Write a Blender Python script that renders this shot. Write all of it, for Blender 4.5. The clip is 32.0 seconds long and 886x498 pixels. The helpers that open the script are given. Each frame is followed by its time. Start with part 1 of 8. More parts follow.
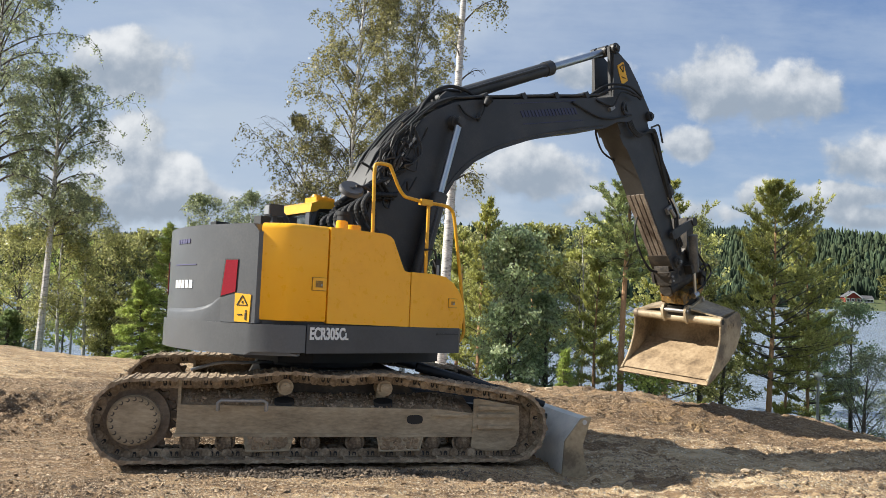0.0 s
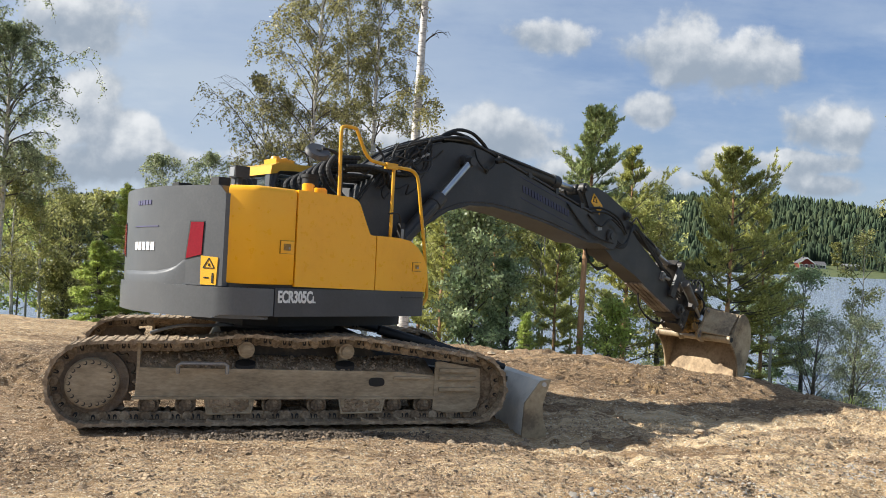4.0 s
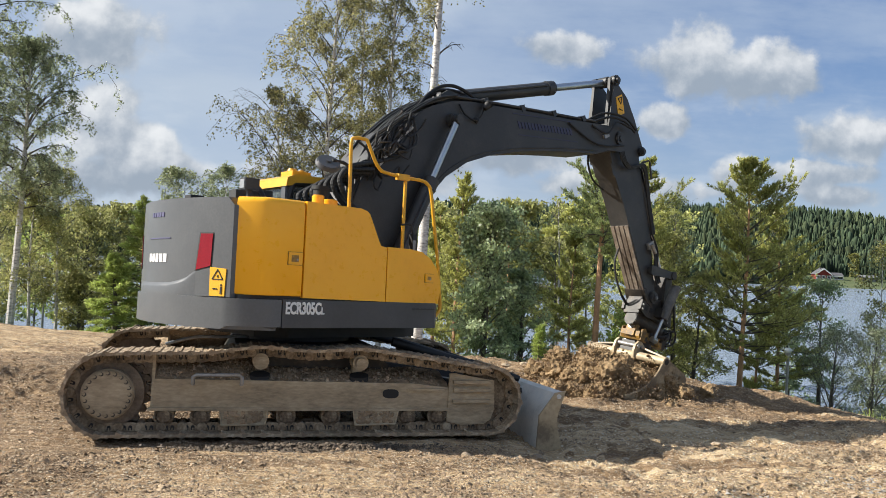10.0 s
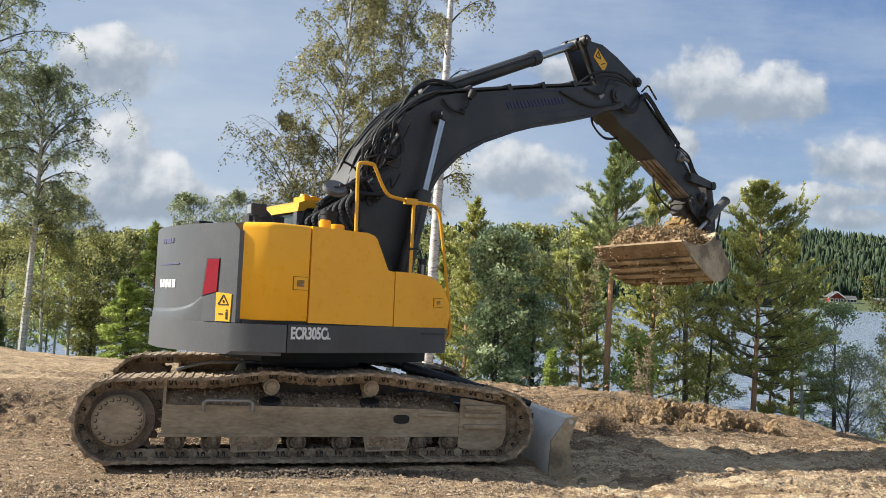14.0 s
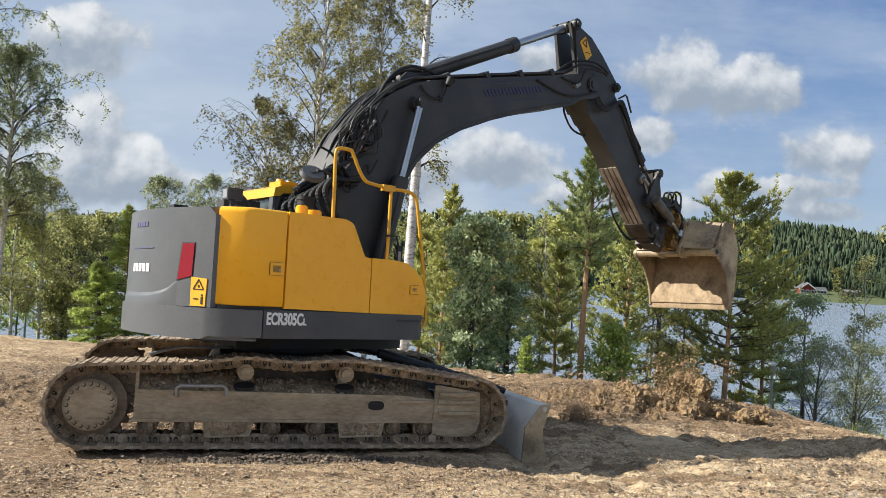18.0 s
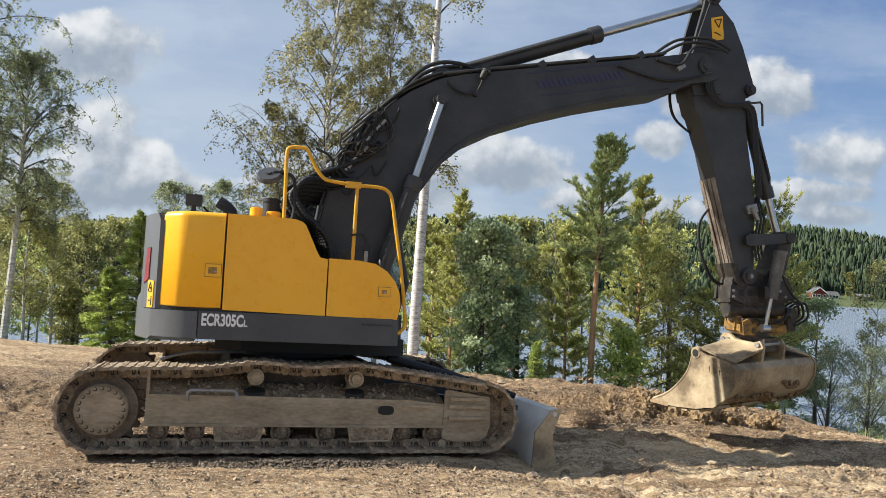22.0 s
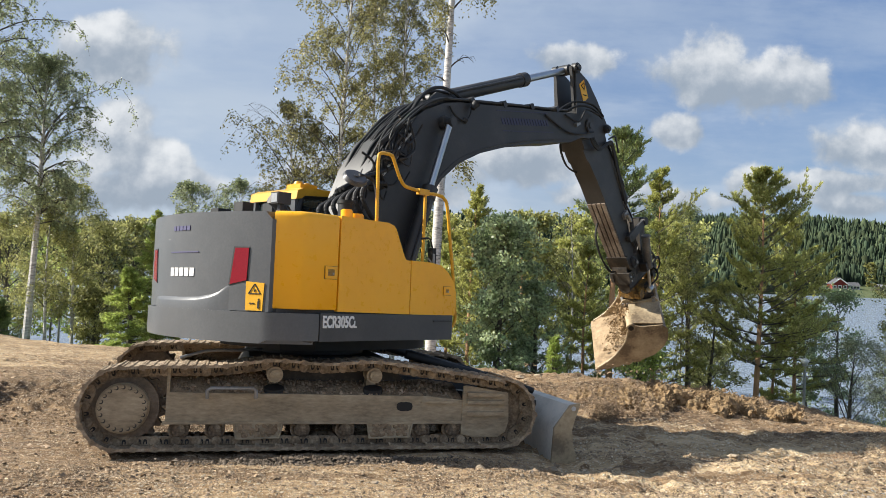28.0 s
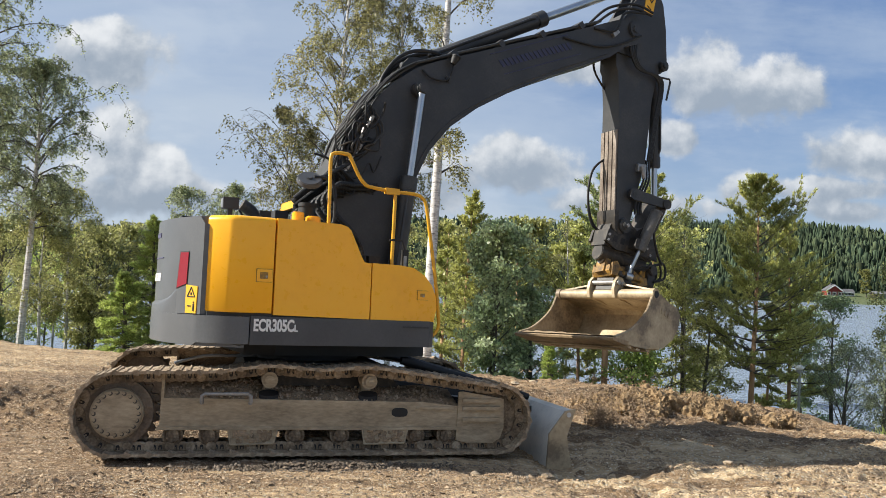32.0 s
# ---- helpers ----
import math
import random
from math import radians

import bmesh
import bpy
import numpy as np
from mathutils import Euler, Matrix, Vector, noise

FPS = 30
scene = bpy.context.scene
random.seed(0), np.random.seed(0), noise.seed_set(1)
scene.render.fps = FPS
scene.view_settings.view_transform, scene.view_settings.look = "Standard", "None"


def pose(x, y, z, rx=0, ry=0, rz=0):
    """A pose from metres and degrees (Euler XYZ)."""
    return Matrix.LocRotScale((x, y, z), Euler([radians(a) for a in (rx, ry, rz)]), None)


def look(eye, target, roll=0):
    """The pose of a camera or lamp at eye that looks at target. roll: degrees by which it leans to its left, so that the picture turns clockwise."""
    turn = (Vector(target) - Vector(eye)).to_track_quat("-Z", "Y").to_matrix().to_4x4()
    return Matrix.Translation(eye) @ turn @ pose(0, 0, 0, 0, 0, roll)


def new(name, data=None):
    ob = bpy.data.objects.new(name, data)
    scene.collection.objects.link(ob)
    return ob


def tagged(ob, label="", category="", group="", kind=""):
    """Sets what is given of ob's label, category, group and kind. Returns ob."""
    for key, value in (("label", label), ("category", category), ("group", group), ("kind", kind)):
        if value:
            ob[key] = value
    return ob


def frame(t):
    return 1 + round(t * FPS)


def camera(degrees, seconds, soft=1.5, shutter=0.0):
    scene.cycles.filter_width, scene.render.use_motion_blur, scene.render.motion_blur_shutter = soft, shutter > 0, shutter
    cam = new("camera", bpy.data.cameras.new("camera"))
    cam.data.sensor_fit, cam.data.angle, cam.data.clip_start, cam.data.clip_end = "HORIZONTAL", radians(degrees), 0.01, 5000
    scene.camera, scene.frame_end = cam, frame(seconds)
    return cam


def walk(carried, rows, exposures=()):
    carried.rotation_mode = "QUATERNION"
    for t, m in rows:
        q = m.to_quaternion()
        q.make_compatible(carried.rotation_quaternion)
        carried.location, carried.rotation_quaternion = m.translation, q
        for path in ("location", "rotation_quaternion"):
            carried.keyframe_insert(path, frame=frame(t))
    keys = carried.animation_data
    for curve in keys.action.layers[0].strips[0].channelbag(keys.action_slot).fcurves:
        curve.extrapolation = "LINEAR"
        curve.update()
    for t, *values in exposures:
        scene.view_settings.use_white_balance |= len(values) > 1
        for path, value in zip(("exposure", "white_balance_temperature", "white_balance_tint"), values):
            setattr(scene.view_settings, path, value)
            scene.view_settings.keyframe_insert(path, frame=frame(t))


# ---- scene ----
cam = camera(57.0, 32.0, soft=0.45)
PATH = [
    (0.0, pose(0, 0, 1.5, 92.20, -2.30, -0.30)),
    (0.5, pose(0, 0, 1.5, 92.01, -2.46, -0.09)),
    (1.0, pose(0, 0, 1.5, 91.72, -2.56, -0.26)),
    (1.5, pose(0, 0, 1.5, 91.36, -2.91, -0.46)),
    (2.0, pose(0, 0, 1.5, 90.95, -2.87, -0.71)),
    (2.5, pose(0, 0, 1.5, 90.32, -2.73, -1.31)),
    (3.0, pose(0, 0, 1.5, 90.05, -2.76, -2.47)),
    (3.5, pose(0, 0, 1.5, 89.77, -2.67, -2.94)),
    (5.5, pose(0, 0, 1.5, 89.78, -2.86, -2.72)),
    (6.0, pose(0, 0, 1.5, 89.79, -2.96, -2.58)),
    (6.5, pose(0, 0, 1.5, 89.61, -2.95, -2.61)),
    (7.0, pose(0, 0, 1.5, 89.48, -2.77, -2.52)),
    (7.5, pose(0, 0, 1.5, 89.42, -2.90, -2.27)),
    (8.0, pose(0, 0, 1.5, 89.58, -2.80, -2.13)),
    (8.5, pose(0, 0, 1.5, 89.73, -2.85, -2.00)),
    (9.0, pose(0, 0, 1.5, 89.94, -2.94, -2.10)),
    (9.5, pose(0, 0, 1.5, 90.23, -2.77, -1.94)),
    (10.0, pose(0, 0, 1.5, 90.53, -2.61, -1.95)),
    (10.5, pose(0, 0, 1.5, 90.65, -2.39, -1.88)),
    (11.0, pose(0, 0, 1.5, 90.78, -2.51, -1.65)),
    (11.5, pose(0, 0, 1.5, 91.01, -2.58, -1.57)),
    (12.0, pose(0, 0, 1.5, 91.41, -2.53, -1.56)),
    (12.5, pose(0, 0, 1.5, 91.82, -2.38, -1.35)),
    (13.0, pose(0, 0, 1.5, 92.33, -2.11, -1.05)),
    (13.5, pose(0, 0, 1.5, 92.50, -2.11, -0.96)),
    (14.0, pose(0, 0, 1.5, 92.22, -2.38, -1.22)),
    (14.5, pose(0, 0, 1.5, 92.05, -2.46, -1.56)),
    (16.5, pose(0, 0, 1.5, 91.56, -2.74, -2.09)),
    (17.0, pose(0, 0, 1.5, 91.66, -2.68, -2.20)),
    (17.5, pose(0, 0, 1.5, 91.75, -2.57, -2.20)),
    (18.0, pose(0, 0, 1.5, 91.40, -3.02, -2.89)),
    (18.5, pose(0, 0, 1.5, 91.36, -3.06, -3.49)),
    (19.0, pose(0, 0, 1.5, 91.61, -2.51, -3.01)),
    (19.5, pose(0, 0, 1.5, 91.71, -2.65, -2.67)),
    (20.0, pose(0, 0, 1.5, 91.82, -2.57, -2.42)),
    (20.5, pose(0, 0, 1.5, 91.87, -2.80, -2.01)),
    (21.0, pose(0, 0, 1.5, 91.91, -2.75, -2.02)),
    (21.5, pose(0, 0, 1.5, 91.80, -2.76, -2.02)),
    (22.0, pose(0, 0, 1.5, 91.69, -2.95, -2.21)),
    (22.5, pose(0, 0, 1.5, 91.54, -2.82, -2.46)),
    (23.0, pose(0, 0, 1.5, 91.36, -2.85, -2.76)),
    (23.5, pose(0, 0, 1.5, 91.30, -2.78, -3.12)),
    (24.0, pose(0, 0, 1.5, 91.25, -2.55, -3.07)),
    (24.5, pose(0, 0, 1.5, 91.31, -2.65, -2.85)),
    (25.0, pose(0, 0, 1.5, 91.44, -2.50, -2.49)),
    (25.5, pose(0, 0, 1.5, 91.49, -2.50, -2.21)),
    (26.0, pose(0, 0, 1.5, 91.54, -2.55, -2.00)),
    (26.5, pose(0, 0, 1.5, 91.34, -2.49, -1.65)),
    (28.5, pose(0, 0, 1.5, 91.35, -2.20, -1.00)),
    (29.0, pose(0, 0, 1.5, 91.28, -2.32, -1.18)),
    (29.5, pose(0, 0, 1.5, 91.16, -2.51, -1.40)),
    (30.0, pose(0, 0, 1.5, 91.49, -2.68, -1.69)),
    (30.5, pose(0, 0, 1.5, 91.37, -2.49, -1.76)),
    (31.0, pose(0, 0, 1.5, 91.32, -2.49, -1.59)),
    (31.5, pose(0, 0, 1.5, 91.50, -2.36, -1.50)),
    (32.0, pose(0, 0, 1.5, 91.76, -2.37, -1.35)),
]
walk(cam, PATH)
scene.view_settings.exposure = 1.12

# joint angles of the machine, every half second
SLEW = [
    25.3, 27.1, 27.7, 27.5, 27.4, 27.5, 27.4, 27.5, 27.5, 27.5, 27.5, 27.5, 27.6, 27.7, 27.5, 27.2, 27.2,
    26.9, 26.6, 26.0, 25.3, 24.5, 23.8, 23.2, 23.2, 23.6, 23.6, 23.5, 23.5, 23.5, 23.5, 23.5, 23.6, 23.6,
    23.9, 23.9, 23.8, 23.1, 20.6, 15.9, 9.1, 1.6, -2.9, -3.5, -3.1, -2.3, -0.8, 2.2, 6.3, 9.6, 12.9, 15.5,
    20.7, 29.5, 31.5, 32.7, 33.1, 32.7, 26.0, 18.9, 16.2, 16.8, 16.6, 14.5, 11.5]
BOOM = [
    34.6, 30.7, 25.7, 21.6, 18.1, 14.5, 11.2, 7.9, 8.2, 9.0, 10.0, 11.1, 13.0, 15.0, 17.5, 18.9, 20.5, 22.1,
    24.0, 24.8, 25.7, 26.5, 28.6, 31.8, 34.2, 36.1, 36.5, 36.5, 36.5, 35.8, 35.6, 35.5, 35.5, 35.5, 35.6,
    35.9, 36.6, 37.8, 38.5, 38.6, 39.1, 39.5, 38.9, 37.1, 34.1, 30.9, 28.3, 27.5, 27.3, 27.2, 27.3, 27.3,
    27.7, 28.2, 29.0, 29.9, 30.7, 31.4, 31.3, 36.1, 38.1, 39.1, 39.9, 40.6, 43.6]
STICK = [
    -55.6, -48.3, -41.8, -34.7, -28.4, -25.3, -23.1, -26.4, -26.0, -25.1, -24.3, -24.2, -29.5, -34.3, -39.0,
    -43.7, -47.3, -50.9, -53.5, -58.4, -64.6, -72.9, -76.1, -72.9, -68.9, -62.2, -50.7, -37.4, -28.0, -20.5,
    -21.0, -22.2, -24.2, -27.2, -38.5, -44.8, -47.7, -56.4, -67.7, -76.8, -79.4, -78.6, -78.7, -76.3, -74.4,
    -74.7, -76.4, -76.4, -74.4, -74.4, -73.4, -74.0, -71.9, -70.9, -64.7, -57.6, -50.6, -44.5, -44.5, -41.1,
    -47.6, -59.6, -72.4, -86.5, -90.2]
TOOL = [
    -66.6, -51.2, -37.9, -30.5, -26.0, -21.1, -20.2, -24.6, -30.1, -36.3, -42.8, -49.1, -54.9, -59.0, -62.3, -65.3,
    -69.2, -75.4, -84.2, -97.1, -108.0, -119.0, -138.0, -149.2, -148.0, -149.6, -148.6, -141.0, -128.6, -114.8,
    -100.3, -85.5, -70.6, -56.0, -42.0, -27.9, -19.6, -23.0, -33.2, -49.4, -66.0, -76.4, -83.3, -86.6, -88.0, -91.4,
    -93.8, -92.8, -91.6, -92.1, -93.4, -93.7, -91.2, -84.6, -75.2, -65.8, -57.3, -49.8, -44.0, -44.1, -50.9, -63.9,
    -79.1, -91.7, -103.8]
TILT = [
    6.1, 3.4, 0.8, -1.3, -2.7, -3.1, -2.9, -2.9, -2.9, -1.0, 1.0, 3.0, 4.2, 4.6, 4.6, 4.4, 4.2, 4.1, 4.0, 5.3, 5.7,
    2.3, -1.0, -0.1, 1.6, 1.4, 0.3, -2.6, -4.9, -4.9, -4.7, -4.1, -3.4, -2.7, -1.9, -0.7, 0.8, 2.0, 2.8, 2.6, 2.1,
    1.1, 0.9, 3.8, 6.4, 7.7, 8.8, 11.8, 13.1, 14.0, 14.5, 14.4, 13.3, 12.3, 10.8, 9.9, 6.8, 3.4, -0.1, -5.8, -10.5,
    -9.3, -6.6, -5.6, -4.8]
TURN = [
    3.7, 1.0, -1.2, -1.5, -1.3, -1.4, -1.7, -2.5, -3.4, -4.3, -5.2, -6.0, -6.5, -5.9, -4.5, -2.9, -1.6, -1.1, -1.1,
    -1.8, -2.1, -1.1, 0.5, 2.9, 4.6, 3.4, 1.9, 2.4, 3.0, 2.4, 1.6, 0.6, -0.3, -1.0, -1.5, -0.5, 0.8, 1.5, -0.3, -7.4,
    -17.7, -30.1, -43.7, -58.3, -71.2, -75.8, -77.9, -80.0, -83.3, -84.0, -84.6, -84.1, -82.8, -78.0, -72.3, -66.9,
    -59.0, -52.8, -46.5, -38.3, -27.6, -13.5, 0.1, 8.4, 15.1]

# ---- world and light ----
SUN_AZ, SUN_EL = radians(178.5), radians(34)   # azimuth counted from +x towards +y


def make_world():
    w = bpy.data.worlds.new("sky")
    scene.world = w
    w.use_nodes = True
    nt = w.node_tree
    nt.nodes.clear()
    N, Lk = nt.nodes.new, nt.links.new
    sky = N("ShaderNodeTexSky")
    sky.sky_type = "NISHITA"
    sky.sun_disc = False
    sky.sun_elevation = SUN_EL
    sky.sun_rotation = math.pi / 2 - SUN_AZ
    sky.air_density, sky.dust_density, sky.ozone_density = 1.0, 0.5, 3.0
    tc = N("ShaderNodeTexCoord")
    sep = N("ShaderNodeSeparateXYZ")
    Lk(tc.outputs["Generated"], sep.inputs[0])

    def math_node(op, a, b=None, val=None):
        m = N("ShaderNodeMath")
        m.operation = op
        Lk(a, m.inputs[0])
        if b is not None:
            Lk(b, m.inputs[1])
        elif val is not None:
            m.inputs[1].default_value = val
        return m.outputs[0]

    up = math_node("MAXIMUM", sep.outputs["Z"], val=0.0)
    den = math_node("ADD", up, val=0.22)
    px = math_node("DIVIDE", sep.outputs["X"], den)
    py = math_node("DIVIDE", sep.outputs["Y"], den)
    com = N("ShaderNodeCombineXYZ")
    Lk(px, com.inputs[0])
    Lk(py, com.inputs[1])
    com.inputs[2].default_value = CLOUD_SEED

    def cloud(scale, detail, lo, hi, rough=0.55, stretch=(1, 1, 1)):
        mp = N("ShaderNodeMapping")
        mp.inputs["Scale"].default_value = stretch
        Lk(com.outputs[0], mp.inputs[0])
        n = N("ShaderNodeTexNoise")
        n.inputs["Scale"].default_value = scale
        n.inputs["Detail"].default_value = detail
        n.inputs["Roughness"].default_value = rough
        n.inputs["Distortion"].default_value = 0.25
        Lk(mp.outputs[0], n.inputs["Vector"])
        r = N("ShaderNodeMapRange")
        r.interpolation_type = "SMOOTHSTEP"
        r.inputs["From Min"].default_value, r.inputs["From Max"].default_value = lo, hi
        Lk(n.outputs["Fac"], r.inputs["Value"])
        return r.outputs[0]

    def mix(fac, a, b):
        m = N("ShaderNodeMix")
        m.data_type = "RGBA"
        Lk(fac, m.inputs[0])
        for sock, v in ((m.inputs[6], a), (m.inputs[7], b)):
            if isinstance(v, tuple):
                sock.default_value = (*v, 1)
            else:
                Lk(v, sock)
        return m.outputs[2]

    def value(v):
        n = N("ShaderNodeValue")
        n.outputs[0].default_value = v
        return n.outputs[0]

    def noise_at(vec, scale, detail, rough=0.55):
        n = N("ShaderNodeTexNoise")
        n.inputs["Scale"].default_value, n.inputs["Detail"].default_value, n.inputs["Roughness"].default_value = scale, detail, rough
        Lk(vec, n.inputs["Vector"])
        return n.outputs["Fac"]

    def step_between(v, lo, hi):
        r = N("ShaderNodeMapRange")
        r.interpolation_type = "SMOOTHSTEP"
        r.inputs["From Min"].default_value, r.inputs["From Max"].default_value = lo, hi
        Lk(v, r.inputs["Value"])
        return r.outputs[0]

    # cumulus banks in the northern sky, by bearing and height
    ahead = math_node("MAXIMUM", sep.outputs["Y"], val=0.05)
    u = math_node("DIVIDE", sep.outputs["X"], ahead)
    v = math_node("DIVIDE", sep.outputs["Z"], ahead)
    uv = N("ShaderNodeCombineXYZ")
    Lk(u, uv.inputs[0])
    Lk(v, uv.inputs[1])
    uv.inputs[2].default_value = CLOUD_SEED
    field = value(-1.0)
    base = value(0.0)
    for cu, cv, ru, rv in CUMULUS:
        a = math_node("MULTIPLY", math_node("SUBTRACT", u, val=cu), val=1 / (1.5 * ru))
        b = math_node("MULTIPLY", math_node("SUBTRACT", v, val=cv), val=1 / (1.45 * rv))
        d = math_node("SQRT", math_node("ADD", math_node("MULTIPLY", a, a), math_node("MULTIPLY", b, b)))
        field = math_node("MAXIMUM", field, math_node("SUBTRACT", value(1.0), d))
        w = step_between(d, 1.5, 0.2)
        base = math_node("ADD", base, math_node("MULTIPLY", w, b))
    billow = noise_at(uv.outputs[0], 12.0, 10, 0.56)
    field = math_node("ADD", field, math_node("MULTIPLY", math_node("SUBTRACT", billow, val=0.5), val=2.6))
    bank = step_between(field, -0.05, 0.40)
    shifted = N("ShaderNodeVectorMath")
    shifted.operation = "ADD"
    Lk(uv.outputs[0], shifted.inputs[0])
    shifted.inputs[1].default_value = (-0.012, 0.016, 0)
    relief = math_node("SUBTRACT", billow, noise_at(shifted.outputs[0], 12.0, 10, 0.56))
    bright = math_node("ADD", math_node("MULTIPLY", base, val=0.7), math_node("MULTIPLY", relief, val=2.4))
    bright = step_between(bright, -0.42, 0.85)
    veil = cloud(1.1, 8, 0.30, 0.72, 0.6, (1.0, 1.6, 1))
    puffs = cloud(1.9, 9, 0.52, 0.66, 0.52)
    # long soft streaks, drawn out along the horizon and a little aslant
    slant = N("ShaderNodeMapping")
    slant.inputs["Rotation"].default_value = (0, 0, radians(-14))
    slant.inputs["Scale"].default_value = (1.0, 4.2, 1)
    Lk(uv.outputs[0], slant.inputs[0])
    streaks = step_between(noise_at(slant.outputs[0], 2.6, 10, 0.62), 0.36, 0.66)
    wisps = step_between(noise_at(uv.outputs[0], 7.0, 8, 0.6), 0.42, 0.72)
    # haze is thicker towards the sun's side and low over the hills
    hazy = math_node("ADD", math_node("MULTIPLY", step_between(sep.outputs["X"], 0.42, -0.25), val=0.72), val=0.06)
    low = math_node("MULTIPLY", step_between(sep.outputs["Z"], 0.24, 0.04), val=0.35)
    hazy = math_node("MINIMUM", math_node("ADD", hazy, low), val=0.85)
    col = mix(value(0.65), sky.outputs[0], (0.46, 0.90, 2.05))
    col = mix(math_node("MULTIPLY", math_node("ADD", math_node("MULTIPLY", veil, val=0.4), val=0.6), hazy), col, (2.95, 3.4, 3.95))
    col = mix(math_node("MULTIPLY", streaks, val=0.40), col, (2.7, 3.2, 3.9))
    col = mix(math_node("MULTIPLY", wisps, val=0.22), col, (2.7, 3.2, 4.0))
    col = mix(math_node("MULTIPLY", puffs, val=0.3), col, (3.5, 3.9, 4.4))
    lit = mix(bright, (1.85, 2.2, 2.65), (4.8, 4.9, 5.0))
    col = mix(math_node("MULTIPLY", bank, val=0.93), col, lit)
    bg = N("ShaderNodeBackground")
    Lk(col, bg.inputs[0])
    bg.inputs[1].default_value = 0.085
    out = N("ShaderNodeOutputWorld")
    Lk(bg.outputs[0], out.inputs[0])


CLOUD_SEED = 3.7
CUMULUS = [(-0.409, 0.252, 0.055, 0.029), (-0.39, 0.161, 0.036, 0.022), (-0.371, 0.121, 0.069, 0.029), (-0.334, 0.087, 0.09, 0.028), (-0.438, 0.077, 0.048, 0.028), (0.339, 0.257, 0.05, 0.032),
           (0.409, 0.248, 0.061, 0.029), (0.126, 0.14, 0.047, 0.026), (0.526, 0.169, 0.043, 0.03), (0.391, 0.12, 0.019, 0.019), (0.499, 0.125, 0.062, 0.014), (0.535, 0.1, 0.038, 0.012),
           (0.295, 0.182, 0.029, 0.015), (0.167, 0.266, 0.038, 0.018), (-0.058, 0.113, 0.083, 0.028), (0.256, 0.095, 0.076, 0.014)]
make_world()
sun_dir = Vector((math.cos(SUN_AZ) * math.cos(SUN_EL), math.sin(SUN_AZ) * math.cos(SUN_EL), math.sin(SUN_EL)))
sun = new("sun", bpy.data.lights.new("sun", "SUN"))
sun.data.energy, sun.data.angle, sun.data.color = 4.2, radians(0.6), (1.0, 0.95, 0.86)
sun.matrix_world = look(sun_dir * 50, (0, 0, 0))


# ---- materials ----
def material(name, cols, rough=0.7, metal=0.0, scale=6.0, fine=60.0, bump=0.2, dist=0.01, per_piece=0.0, rough_var=0.1,
             coord="Object", alpha_mix=0.5, stretch=(1, 1, 1), spec=0.5, island=False, spread=0.18):
    """A surface of two or three colours mixed at two scales, with relief."""
    m = bpy.data.materials.new(name)
    m.use_nodes = True
    nt = m.node_tree
    N, Lk = nt.nodes.new, nt.links.new
    b = nt.nodes["Principled BSDF"]
    b.inputs["Metallic"].default_value = metal
    b.inputs["Specular IOR Level"].default_value = spec
    tc = N("ShaderNodeTexCoord")
    mp = N("ShaderNodeMapping")
    mp.inputs["Scale"].default_value = stretch
    Lk(tc.outputs[coord], mp.inputs[0])

    def noise_node(s, d=6.0, r=0.6):
        n = N("ShaderNodeTexNoise")
        n.inputs["Scale"].default_value, n.inputs["Detail"].default_value, n.inputs["Roughness"].default_value = s, d, r
        Lk(mp.outputs[0], n.inputs["Vector"])
        return n.outputs["Fac"]

    big, small = noise_node(scale), noise_node(fine, 4.0)
    ramp = N("ShaderNodeValToRGB")
    e = ramp.color_ramp.elements
    stops = [0.5 - spread, 0.5, 0.5 + spread] if len(cols) == 3 else [0.35, 0.65]
    while len(e) < len(cols):
        e.new(0.5)
    for i, c in enumerate(cols):
        e[i].position, e[i].color = stops[i], (*c, 1)
    mixv = N("ShaderNodeMix")
    mixv.data_type = "FLOAT"
    mixv.inputs[0].default_value = alpha_mix * 0.7
    Lk(big, mixv.inputs[2])
    Lk(small, mixv.inputs[3])
    Lk(mixv.outputs[0], ramp.inputs[0])
    col = ramp.outputs[0]
    if per_piece:
        hsv = N("ShaderNodeHueSaturation")
        mr = N("ShaderNodeMapRange")
        mr.inputs["To Min"].default_value, mr.inputs["To Max"].default_value = 1 - per_piece, 1 + per_piece
        if island:
            g = N("ShaderNodeNewGeometry")
            Lk(g.outputs["Random Per Island"], mr.inputs[0])
        else:
            g = N("ShaderNodeObjectInfo")
            Lk(g.outputs["Random"], mr.inputs[0])
        Lk(mr.outputs[0], hsv.inputs["Value"])
        Lk(col, hsv.inputs["Color"])
        col = hsv.outputs[0]
    Lk(col, b.inputs["Base Color"])
    rr = N("ShaderNodeMapRange")
    rr.inputs["To Min"].default_value, rr.inputs["To Max"].default_value = max(rough - rough_var, 0.02), min(rough + rough_var, 1)
    Lk(small, rr.inputs[0])
    Lk(rr.outputs[0], b.inputs["Roughness"])
    if bump:
        bp = N("ShaderNodeBump")
        bp.inputs["Strength"].default_value, bp.inputs["Distance"].default_value = bump, dist
        Lk(small, bp.inputs["Height"])
        Lk(bp.outputs[0], b.inputs["Normal"])
    return m


